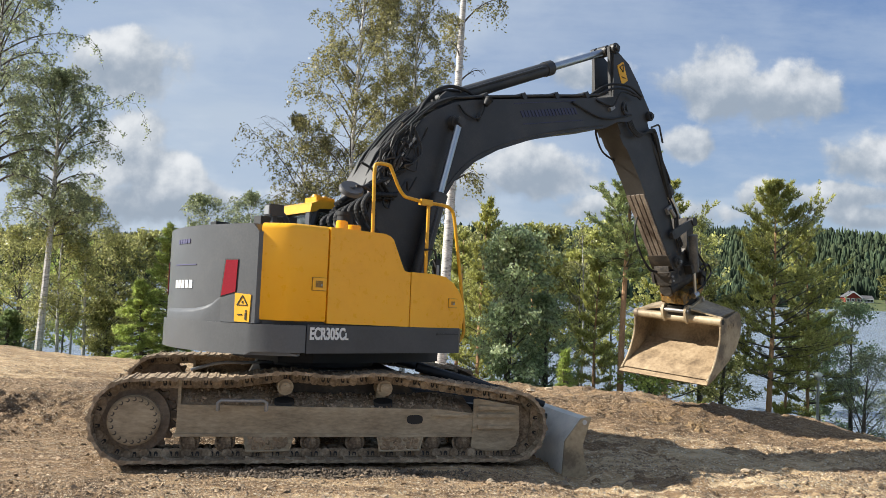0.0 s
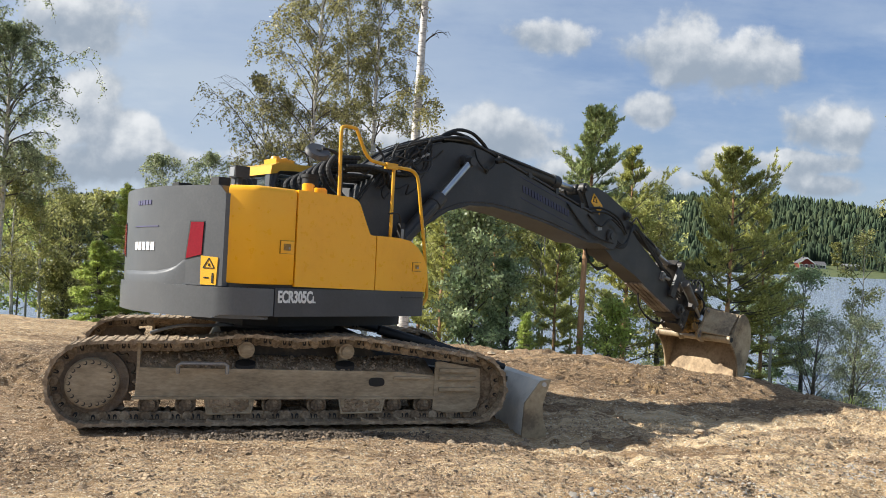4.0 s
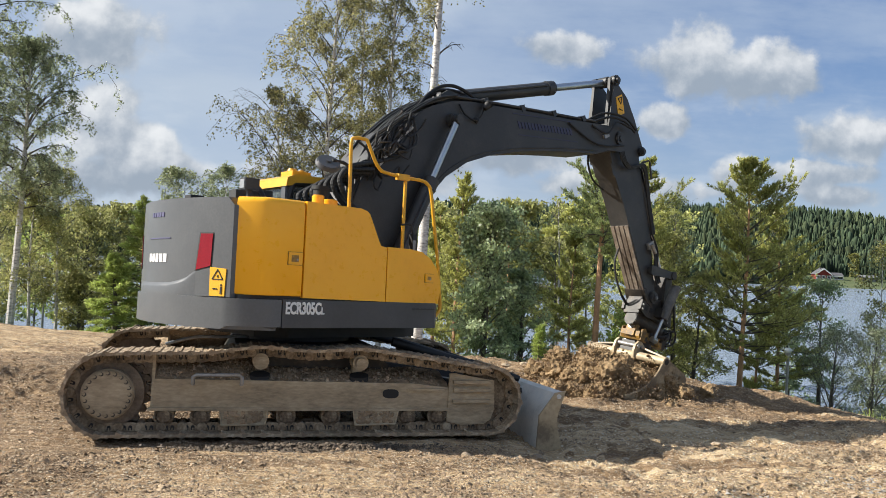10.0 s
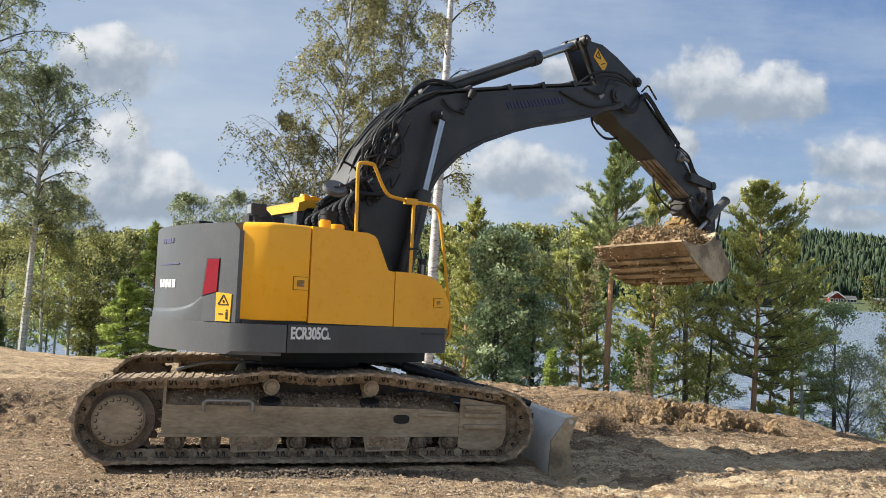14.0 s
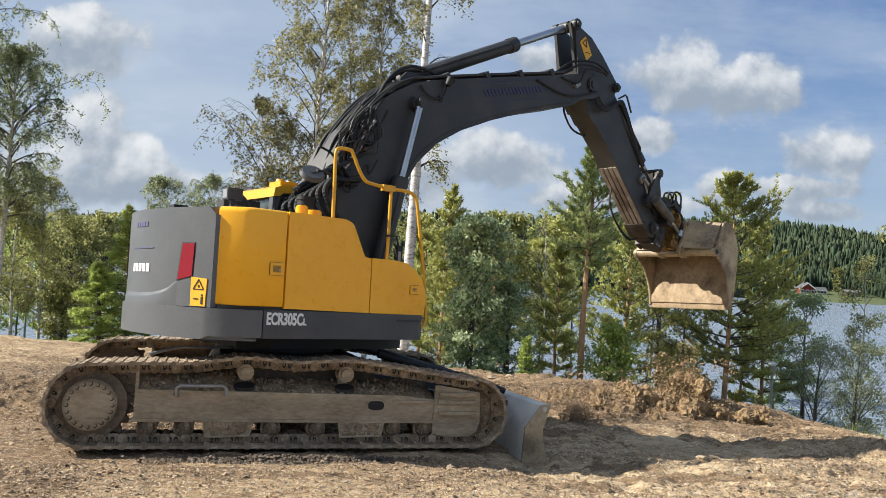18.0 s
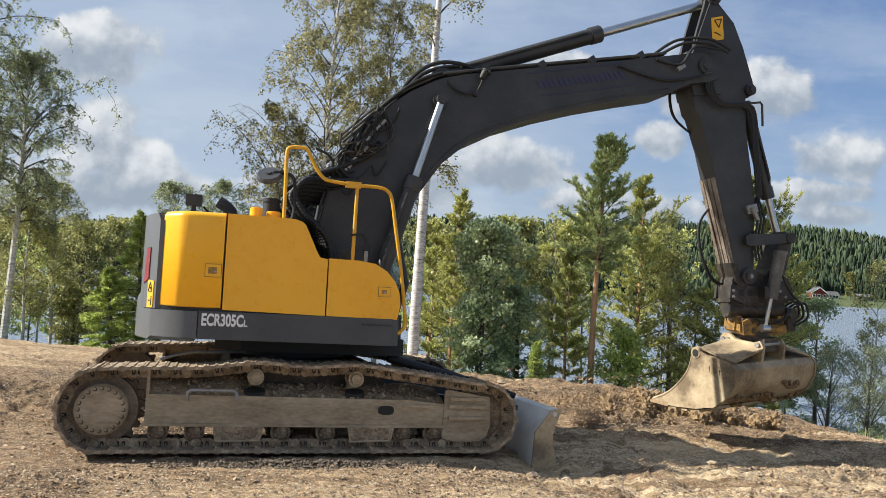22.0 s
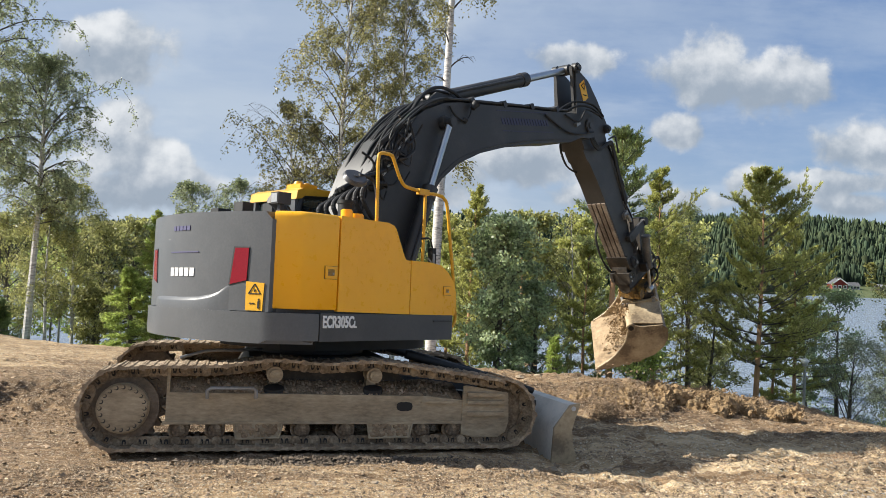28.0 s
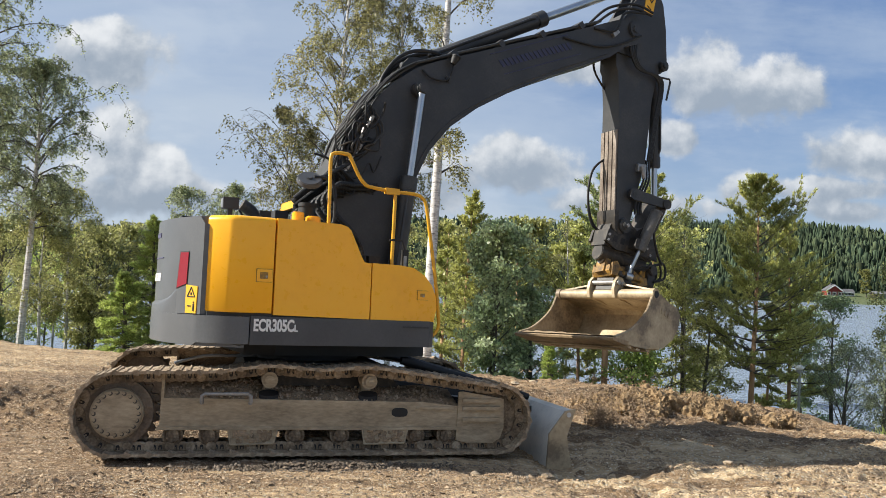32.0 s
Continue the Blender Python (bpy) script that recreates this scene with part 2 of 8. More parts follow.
def leaf_material(name, cols, scale=1.2, trans=0.5):
    m = material(name, cols, rough=0.42, scale=scale, fine=9.0, bump=0, per_piece=0.5, island=True, spec=0.55)
    nt = m.node_tree
    b = nt.nodes["Principled BSDF"]
    t = nt.nodes.new("ShaderNodeBsdfTranslucent")
    nt.links.new(b.inputs["Base Color"].links[0].from_socket, t.inputs["Color"])
    mx = nt.nodes.new("ShaderNodeMixShader")
    mx.inputs[0].default_value = trans
    out = [n for n in nt.nodes if n.bl_idname == "ShaderNodeOutputMaterial"][0]
    nt.links.new(b.outputs[0], mx.inputs[1])
    nt.links.new(t.outputs[0], mx.inputs[2])
    nt.links.new(mx.outputs[0], out.inputs[0])
    return m


def soil_material(name, cols, stone, chips=0.25):
    """Earth in patches, with small chips of stone in it and a rough broken face."""
    m = material(name, cols, 0.95, scale=0.7, fine=9, bump=0, alpha_mix=0.75, spread=0.11, stretch=(0.5, 1.5, 1))
    nt = m.node_tree
    N, Lk = nt.nodes.new, nt.links.new
    b = nt.nodes["Principled BSDF"]
    base = b.inputs["Base Color"].links[0].from_socket
    tc = N("ShaderNodeTexCoord")
    height = None
    for scale, share_of, lo in ((26.0, chips, 0.72), (70.0, chips, 0.62)):
        v = N("ShaderNodeTexVoronoi")
        v.inputs["Scale"].default_value = scale
        Lk(tc.outputs["Object"], v.inputs["Vector"])
        sep = N("ShaderNodeSeparateColor")
        Lk(v.outputs["Color"], sep.inputs[0])
        r = N("ShaderNodeMapRange")
        r.inputs["From Min"].default_value, r.inputs["From Max"].default_value = lo, lo + 0.06
        Lk(sep.outputs[0], r.inputs[0])
        d = N("ShaderNodeMapRange")
        d.inputs["From Min"].default_value, d.inputs["From Max"].default_value = 0.5, 0.35
        Lk(v.outputs["Distance"], d.inputs[0])
        mul = N("ShaderNodeMath")
        mul.operation = "MULTIPLY"
        Lk(r.outputs[0], mul.inputs[0])
        Lk(d.outputs[0], mul.inputs[1])
        tone = N("ShaderNodeMapRange")
        tone.inputs["To Min"].default_value, tone.inputs["To Max"].default_value = 0.55, 1.35
        Lk(sep.outputs[1], tone.inputs[0])
        hs = N("ShaderNodeHueSaturation")
        hs.inputs["Color"].default_value = (*stone, 1)
        Lk(tone.outputs[0], hs.inputs["Value"])
        mx = N("ShaderNodeMix")
        mx.data_type = "RGBA"
        Lk(mul.outputs[0], mx.inputs[0])
        Lk(base, mx.inputs[6])
        Lk(hs.outputs[0], mx.inputs[7])
        base = mx.outputs[2]
        if height is None:
            height = mul.outputs[0]
    Lk(base, b.inputs["Base Color"])
    n = N("ShaderNodeTexNoise")
    n.inputs["Scale"].default_value, n.inputs["Detail"].default_value, n.inputs["Roughness"].default_value = 11.0, 8.0, 0.72
    Lk(tc.outputs["Object"], n.inputs["Vector"])
    b1 = N("ShaderNodeBump")
    b1.inputs["Strength"].default_value, b1.inputs["Distance"].default_value = 1.0, 0.085
    Lk(n.outputs["Fac"], b1.inputs["Height"])
    b2 = N("ShaderNodeBump")
    b2.inputs["Strength"].default_value, b2.inputs["Distance"].default_value = 0.8, 0.012
    Lk(height, b2.inputs["Height"])
    Lk(b1.outputs[0], b2.inputs["Normal"])
    Lk(b2.outputs[0], b.inputs["Normal"])
    return m


M_SOIL = soil_material("sandy_gravel_soil", [(0.145, 0.088, 0.043), (0.365, 0.240, 0.125), (0.62, 0.452, 0.262)], (0.55, 0.46, 0.33))
M_DRY = soil_material("dry_pale_gravel_soil", [(0.20, 0.128, 0.066), (0.47, 0.325, 0.178), (0.72, 0.55, 0.335)], (0.66, 0.57, 0.42))
M_MOIST = soil_material("moist_turned_soil", [(0.095, 0.058, 0.030), (0.215, 0.134, 0.068), (0.38, 0.252, 0.135)], (0.46, 0.36, 0.245))
M_CLOD = material("moist_soil", [(0.10, 0.06, 0.03), (0.205, 0.130, 0.068), (0.34, 0.235, 0.132)], 0.95, scale=3, fine=26, bump=0.9, dist=0.02,
                  per_piece=0.3, island=True)
M_STONE = material("grey_stone", [(0.2, 0.15, 0.1), (0.33, 0.26, 0.18), (0.5, 0.43, 0.33)], 0.9, scale=5, fine=40, bump=0.5, per_piece=0.35)
M_CHIP = material("stone_chips", [(0.12, 0.08, 0.046), (0.28, 0.197, 0.118), (0.47, 0.37, 0.25)], 0.9, scale=5, fine=40, bump=0.3, per_piece=0.45, island=True)
M_GREYCHIP = material("grey_stone_chips", [(0.2, 0.18, 0.155), (0.3, 0.275, 0.24), (0.42, 0.4, 0.36)], 0.9, scale=5, fine=40, bump=0.3, per_piece=0.35, island=True)
M_YELLOW = material("yellow_paint", [(0.860, 0.395, 0.009), (0.930, 0.450, 0.013), (0.940, 0.475, 0.022)], 0.30, scale=1.1, fine=14, bump=0.03, dist=0.002,
                    rough_var=0.10, alpha_mix=0.45, spec=0.5)
M_RAIL = material("yellow_rail_paint", [(0.62, 0.31, 0.015), (0.75, 0.39, 0.02)], 0.4, scale=5, fine=50, bump=0.05, dist=0.002)
M_CW = material("grey_painted_casting", [(0.082, 0.086, 0.09), (0.100, 0.104, 0.109), (0.125, 0.128, 0.13)], 0.34, scale=1.6, fine=40, bump=0.04, dist=0.002)
M_DARK = material("dark_grey_paint", [(0.02, 0.02, 0.02), (0.03, 0.03, 0.03), (0.055, 0.052, 0.048)], 0.5, scale=2.2, fine=40, bump=0.06, dist=0.002)
M_BAND = material("charcoal_paint", [(0.042, 0.043, 0.046), (0.055, 0.056, 0.06), (0.07, 0.07, 0.072)], 0.4, scale=2.0, fine=40, bump=0.04, dist=0.002)
M_BLACK = material("black_rubber_and_shade", [(0.006, 0.006, 0.006), (0.012, 0.012, 0.012)], 0.62, scale=8, fine=60, bump=0.1, dist=0.003)
M_STEEL = material("chromed_rod", [(0.42, 0.43, 0.44), (0.56, 0.57, 0.58)], 0.3, 1.0, scale=4, fine=60, bump=0, rough_var=0.06)
M_WORN = material("worn_bare_steel", [(0.17, 0.16, 0.15), (0.3, 0.29, 0.275), (0.42, 0.41, 0.39)], 0.45, 0.6, scale=4, fine=30, bump=0.15, dist=0.003,
                  stretch=(1, 1, 1))
M_DUSTY = material("dusty_grey_steel", [(0.06, 0.056, 0.05), (0.115, 0.108, 0.098), (0.2, 0.185, 0.16)], 0.5, 0.3, scale=4, fine=26, bump=0.2, dist=0.003)
M_STRIP = material("rusty_worn_strip", [(0.09, 0.068, 0.052), (0.17, 0.135, 0.105), (0.28, 0.235, 0.19)], 0.5, 0.3, scale=4, fine=30, bump=0.2, dist=0.003, spread=0.12)
M_TRACK = material("muddy_track_steel", [(0.12, 0.085, 0.052), (0.27, 0.2, 0.128), (0.46, 0.365, 0.25)], 0.85, 0.0, scale=5, fine=38, bump=0.8,
                   dist=0.01, per_piece=0.22, spread=0.12)
M_FRAME = material("muddy_painted_frame", [(0.165, 0.127, 0.08), (0.335, 0.265, 0.172), (0.52, 0.425, 0.29)], 0.8, 0.0, scale=2.6, fine=18, bump=0.4,
                   dist=0.006, stretch=(0.7, 1, 2.2), alpha_mix=0.6, spread=0.2)
M_GRIT = material("gritty_mud_stones", [(0.154, 0.112, 0.070), (0.294, 0.224, 0.154), (0.504, 0.406, 0.294)], 0.95, scale=9, fine=40, bump=0.4, per_piece=0.45, island=True)
M_WET = material("wet_dark_mud", [(0.06, 0.045, 0.03), (0.12, 0.09, 0.062), (0.2, 0.155, 0.11)], 0.75, scale=6, fine=30, bump=0.8, dist=0.02, per_piece=0.4, island=True)
M_DARK_GRIME_SHADE = material("grimy_and_shaded_dark_steel", [(0.012, 0.011, 0.01), (0.03, 0.026, 0.022), (0.1, 0.078, 0.055)], 0.55, 0.1, scale=5, fine=22, bump=0.3, dist=0.004)
M_CHAIN = material("dark_muddy_chain", [(0.07, 0.048, 0.029), (0.165, 0.12, 0.076), (0.31, 0.24, 0.158)], 0.85, 0.0, scale=6, fine=34, bump=0.8, dist=0.01, alpha_mix=0.6, spread=0.12)
M_MUD = material("caked_mud", [(0.145, 0.102, 0.062), (0.290, 0.210, 0.131), (0.478, 0.362, 0.239)], 0.95, scale=5, fine=22, bump=1.0, dist=0.03)
M_GRIMY_SHADED = material("grimy_and_shaded_yellow_paint", [(0.045, 0.032, 0.02), (0.2, 0.115, 0.03), (0.46, 0.24, 0.03)], 0.6, scale=6, fine=24, bump=0.3, dist=0.004)
M_BUCKET = material("sandy_worn_bucket", [(0.17, 0.125, 0.078), (0.37, 0.285, 0.175), (0.50, 0.405, 0.262)], 0.55, 0.1, scale=1.7, fine=24, bump=0.25, dist=0.004, spread=0.11, alpha_mix=0.3)
M_BUCKET_IN = material("scoured_bucket_floor", [(0.13, 0.086, 0.048), (0.30, 0.212, 0.122), (0.46, 0.345, 0.21)], 0.75, 0.05, scale=4, fine=18, bump=0.35, dist=0.006)
M_BLADE = material("scoured_blade_steel", [(0.400, 0.395, 0.370), (0.560, 0.550, 0.520), (0.660, 0.630, 0.570)], 0.5, 0.1, scale=3, fine=30, bump=0.15, dist=0.004)
M_RED = material("red_reflector", [(0.2, 0.003, 0.01), (0.27, 0.005, 0.016)], 0.2, scale=40, fine=160, bump=0.3, dist=0.002)
M_WHITE = material("white_lettering", [(0.72, 0.72, 0.7), (0.8, 0.8, 0.78)], 0.5, scale=10, fine=80, bump=0)
M_STICKER = material("yellow_sticker", [(0.72, 0.37, 0.015), (0.78, 0.42, 0.02)], 0.45, scale=10, fine=60, bump=0)
M_BLUE = material("faded_blue_lettering", [(0.022, 0.022, 0.05), (0.03, 0.03, 0.075)], 0.45, scale=6, fine=60, bump=0)
M_VIOLET = material("violet_lettering", [(0.085, 0.083, 0.15), (0.105, 0.1, 0.19)], 0.45, scale=6, fine=60, bump=0)
M_GALV = material("galvanised_steel", [(0.3, 0.31, 0.32), (0.42, 0.43, 0.44)], 0.45, 0.7, scale=8, fine=60, bump=0.05)
M_GLOBE = material("opal_lamp_glass", [(0.75, 0.76, 0.77), (0.82, 0.82, 0.82)], 0.25, scale=4, fine=50, bump=0)
M_ORANGE_BARK = material("pine_bark", [(0.19, 0.11, 0.066), (0.42, 0.24, 0.13), (0.60, 0.37, 0.215)], 0.9, scale=3, fine=20, bump=0.6, dist=0.02, stretch=(1, 1, 0.35))
M_BARK = material("grey_bark", [(0.045, 0.04, 0.034), (0.085, 0.075, 0.062), (0.13, 0.115, 0.1)], 0.95, scale=3, fine=22, bump=0.7, dist=0.02, stretch=(1, 1, 0.3))
M_BIRCH = material("birch_bark", [(0.020, 0.018, 0.017), (0.560, 0.54, 0.51), (0.820, 0.80, 0.77)], 0.75, scale=3.0, fine=11, bump=0.3, dist=0.01, stretch=(0.8, 0.8, 4.0), alpha_mix=0.9)
M_GRASS = material("rough_grass", [(0.03, 0.05, 0.014), (0.075, 0.1, 0.03), (0.15, 0.14, 0.055)], 0.95, scale=0.4, fine=7, bump=0.8, dist=0.05)
L_BIRCH = leaf_material("birch_leaves", [(0.20, 0.215, 0.075), (0.34, 0.34, 0.125), (0.52, 0.49, 0.21)], trans=0.55)
L_BIRCH_DRY = leaf_material("yellowing_birch_leaves", [(0.15, 0.15, 0.06), (0.26, 0.245, 0.10), (0.43, 0.385, 0.17)], trans=0.5)
L_BIRCH2 = leaf_material("grey_green_leaves", [(0.15, 0.185, 0.095), (0.27, 0.305, 0.165), (0.43, 0.45, 0.28)], trans=0.55)
L_PINE = leaf_material("pine_needles", [(0.24, 0.26, 0.075), (0.43, 0.435, 0.135), (0.61, 0.59, 0.215)], trans=0.5)
L_PINE_DARK = leaf_material("dark_pine_needles", [(0.21, 0.27, 0.12), (0.39, 0.45, 0.19), (0.58, 0.61, 0.28)], trans=0.5)
L_SPRUCE = leaf_material("spruce_needles", [(0.12, 0.18, 0.08), (0.22, 0.29, 0.115), (0.36, 0.42, 0.17)], trans=0.4)
L_OAK = leaf_material("dark_oak_leaves", [(0.18, 0.26, 0.13), (0.35, 0.43, 0.23), (0.57, 0.63, 0.38)], trans=0.42)
L_LIME = leaf_material("fresh_green_leaves", [(0.25, 0.33, 0.085), (0.40, 0.48, 0.13), (0.58, 0.62, 0.21)], trans=0.55)


def water_material():
    m = bpy.data.materials.new("lake_water")
    m.use_nodes = True
    nt = m.node_tree
    b = nt.nodes["Principled BSDF"]
    b.inputs["Base Color"].default_value = (0.23, 0.28, 0.35, 1)
    b.inputs["Roughness"].default_value = 0.16
    b.inputs["IOR"].default_value = 1.33
    tc = nt.nodes.new("ShaderNodeTexCoord")
    mp = nt.nodes.new("ShaderNodeMapping")
    mp.inputs["Scale"].default_value = (0.6, 1.6, 1)
    n = nt.nodes.new("ShaderNodeTexNoise")
    n.inputs["Scale"].default_value, n.inputs["Detail"].default_value = 1.4, 5
    bp = nt.nodes.new("ShaderNodeBump")
    bp.inputs["Strength"].default_value, bp.inputs["Distance"].default_value = 0.9, 0.35
    nt.links.new(tc.outputs["Object"], mp.inputs[0])
    nt.links.new(mp.outputs[0], n.inputs["Vector"])
    nt.links.new(n.outputs["Fac"], bp.inputs["Height"])
    nt.links.new(bp.outputs[0], b.inputs["Normal"])
    return m


def glass_material():
    m = bpy.data.materials.new("tinted_glass")
    m.use_nodes = True
    b = m.node_tree.nodes["Principled BSDF"]
    b.inputs["Base Color"].default_value = (0.5, 0.58, 0.55, 1)
    b.inputs["Roughness"].default_value = 0.03
    b.inputs["Transmission Weight"].default_value = 0.9
    return m


M_WATER, M_GLASS = water_material(), glass_material()


# ---- mesh helpers ----
def finish(name, bm, mat, parent=None, smooth=38):
    me = bpy.data.meshes.new(name)
    bmesh.ops.recalc_face_normals(bm, faces=bm.faces)
    bm.to_mesh(me)
    bm.free()
    mats = mat if isinstance(mat, (list, tuple)) else [mat]
    for x in mats:
        me.materials.append(x)
    if smooth:
        me.polygons.foreach_set("use_smooth", [True] * len(me.polygons))
        me.set_sharp_from_angle(angle=radians(smooth))
    ob = new(name, me)
    if parent:
        ob.parent = parent
    return ob


def part(name, bm, mat, parent, label="", smooth=38):
    ob = finish(name, bm, mat, parent, smooth)
    if label:
        tagged(ob, label)
    return ob


def share(name, me, parent, m):
    """One more object on a mesh already made."""
    ob = new(name, me)
    ob.parent = parent
    ob.matrix_basis = m
    return ob


def thing(name, label, category, m=None, group="", kind=""):
    ob = new(name)
    ob.empty_display_size = 0.1
    if m is not None:
        ob.matrix_basis = m
    return tagged(ob, label, category, group, kind)


def bevelled(bm, w=0.01, seg=2, angle=30):
    es = [e for e in bm.edges if len(e.link_faces) == 2 and e.calc_face_angle(0) > radians(angle)]
    if es:
        bmesh.ops.bevel(bm, geom=es, offset=w, segments=seg, affect="EDGES", clamp_overlap=True)
    return bm


def box(bm, x0, x1, y0, y1, z0, z1, m=None):
    vs = [bm.verts.new((x, y, z)) for x in (x0, x1) for y in (y0, y1) for z in (z0, z1)]
    for f in ((0, 1, 3, 2), (4, 6, 7, 5), (0, 4, 5, 1), (2, 3, 7, 6), (0, 2, 6, 4), (1, 5, 7, 3)):
        bm.faces.new([vs[i] for i in f])
    if m is not None:
        for v in vs:
            v.co = m @ v.co
    return vs


def prism(bm, pts, y0, y1):
    """A polygon in x and z, drawn out along y."""
    a = [bm.verts.new((x, y0, z)) for x, z in pts]
    b = [bm.verts.new((x, y1, z)) for x, z in pts]
    n = len(pts)
    bm.faces.new(a)
    bm.faces.new(b[::-1])
    for i in range(n):
        j = (i + 1) % n
        bm.faces.new((a[i], b[i], b[j], a[j]))
    return a + b


def slab(bm, pts, z0, z1):
    """A plan polygon in x and y, drawn up."""
    a = [bm.verts.new((x, y, z0)) for x, y in pts]
    b = [bm.verts.new((x, y, z1)) for x, y in pts]
    n = len(pts)
    bm.faces.new(a[::-1])
    bm.faces.new(b)
    for i in range(n):
        j = (i + 1) % n
        bm.faces.new((a[i], a[j], b[j], b[i]))
    return a + b


def cyl(bm, p, q, r, n=16, r2=None, caps=True):
    p, q = Vector(p), Vector(q)
    d = q - p
    m = Matrix.Translation((p + q) / 2) @ d.to_track_quat("Z", "Y").to_matrix().to_4x4()
    bmesh.ops.create_cone(bm, cap_ends=caps, segments=n, radius1=r, radius2=r if r2 is None else r2, depth=d.length, matrix=m)


def spline(pts, n=6):
    """A smooth line through the points."""
    ps = [Vector(p) for p in pts]
    out = []
    for i in range(len(ps) - 1):
        a, b, c, d = ps[max(i - 1, 0)], ps[i], ps[i + 1], ps[min(i + 2, len(ps) - 1)]
        for k in range(n):
            s = k / n
            out.append(0.5 * (2 * b + (c - a) * s + (2 * a - 5 * b + 4 * c - d) * s * s + (3 * b - a - 3 * c + d) * s ** 3))
    return out + [ps[-1]]


def tube(bm, pts, r, n=8, ridged=0.0):
    """A round bar along the points; r may be one radius or one a point."""
    ps = [Vector(p) for p in pts]
    rings = []
    side = None
    for i, p in enumerate(ps):
        d = (ps[min(i + 1, len(ps) - 1)] - ps[max(i - 1, 0)]).normalized()
        if side is None:
            side = d.orthogonal().normalized()
        side = (side - d * side.dot(d)).normalized()
        up = d.cross(side)
        rad = float(r[i] if isinstance(r, (list, tuple)) else r) * (1 + (ridged if i % 2 else 0))
        rings.append([bm.verts.new(p + rad * (math.cos(a) * side + math.sin(a) * up)) for a in (2 * math.pi * k / n for k in range(n))])
    for a, b in zip(rings, rings[1:]):
        for k in range(n):
            bm.faces.new((a[k], a[(k + 1) % n], b[(k + 1) % n], b[k]))
    bm.faces.new(rings[0][::-1])
    bm.faces.new(rings[-1])


def mesh_from(name, verts, faces, mat, parent=None, smooth=False, quads=True):
    """A mesh straight from arrays of corners and of equal faces."""
    me = bpy.data.meshes.new(name)
    k = faces.shape[1]
    me.vertices.add(len(verts))
    me.vertices.foreach_set("co", np.asarray(verts, np.float32).ravel())
    me.loops.add(faces.size)
    me.loops.foreach_set("vertex_index", faces.astype(np.int32).ravel())
    me.polygons.add(len(faces))
    me.polygons.foreach_set("loop_start", np.arange(0, faces.size, k, dtype=np.int32))
    me.update(calc_edges=True)
    me.validate()
    me.materials.append(mat)
    if smooth:
        me.polygons.foreach_set("use_smooth", [True] * len(me.polygons))
    ob = new(name, me)
    if parent:
        ob.parent = parent
    return ob


# ---- ground, lake, far shore ----
BASE = Vector((-1.443, 10.231, -0.55))      # under the machine's slew ring
SLOPE = -0.0375
LAKE_Z = -5.0


def sm(x, a, b):
    s = np.clip((x - a) / (b - a), 0, 1)
    return s * s * (3 - 2 * s)


def wave_noise(x, y, seed, base, octaves=5, gain=0.5):
    """Smooth value noise from a hashed lattice, on arrays."""
    out, amp, fr = 0.0, 1.0, base
    for o in range(octaves):
        u, v = x * fr + 17.3 * o + seed, y * fr - 9.1 * o + seed * 1.7
        iu, iv = np.floor(u), np.floor(v)
        fu, fv = u - iu, v - iv
        fu, fv = fu * fu * (3 - 2 * fu), fv * fv * (3 - 2 * fv)

        def h(a, b):
            q = np.sin(a * 127.1 + b * 311.7 + seed * 13.3) * 43758.5453
            return q - np.floor(q)
        out = out + amp * ((h(iu, iv) * (1 - fu) + h(iu + 1, iv) * fu) * (1 - fv) + (h(iu, iv + 1) * (1 - fu) + h(iu + 1, iv + 1) * fu) * fv - 0.5)
        amp, fr = amp * gain, fr * 2.03
    return out


def crest(x):
    """How far back the worked ground reaches before it falls to the lake."""
    return np.interp(x, [-30, -6, 0, 4, 6, 8, 10, 14], [24, 22.5, 20.5, 18.3, 17.0, 15.2, 13.6, 12.0])


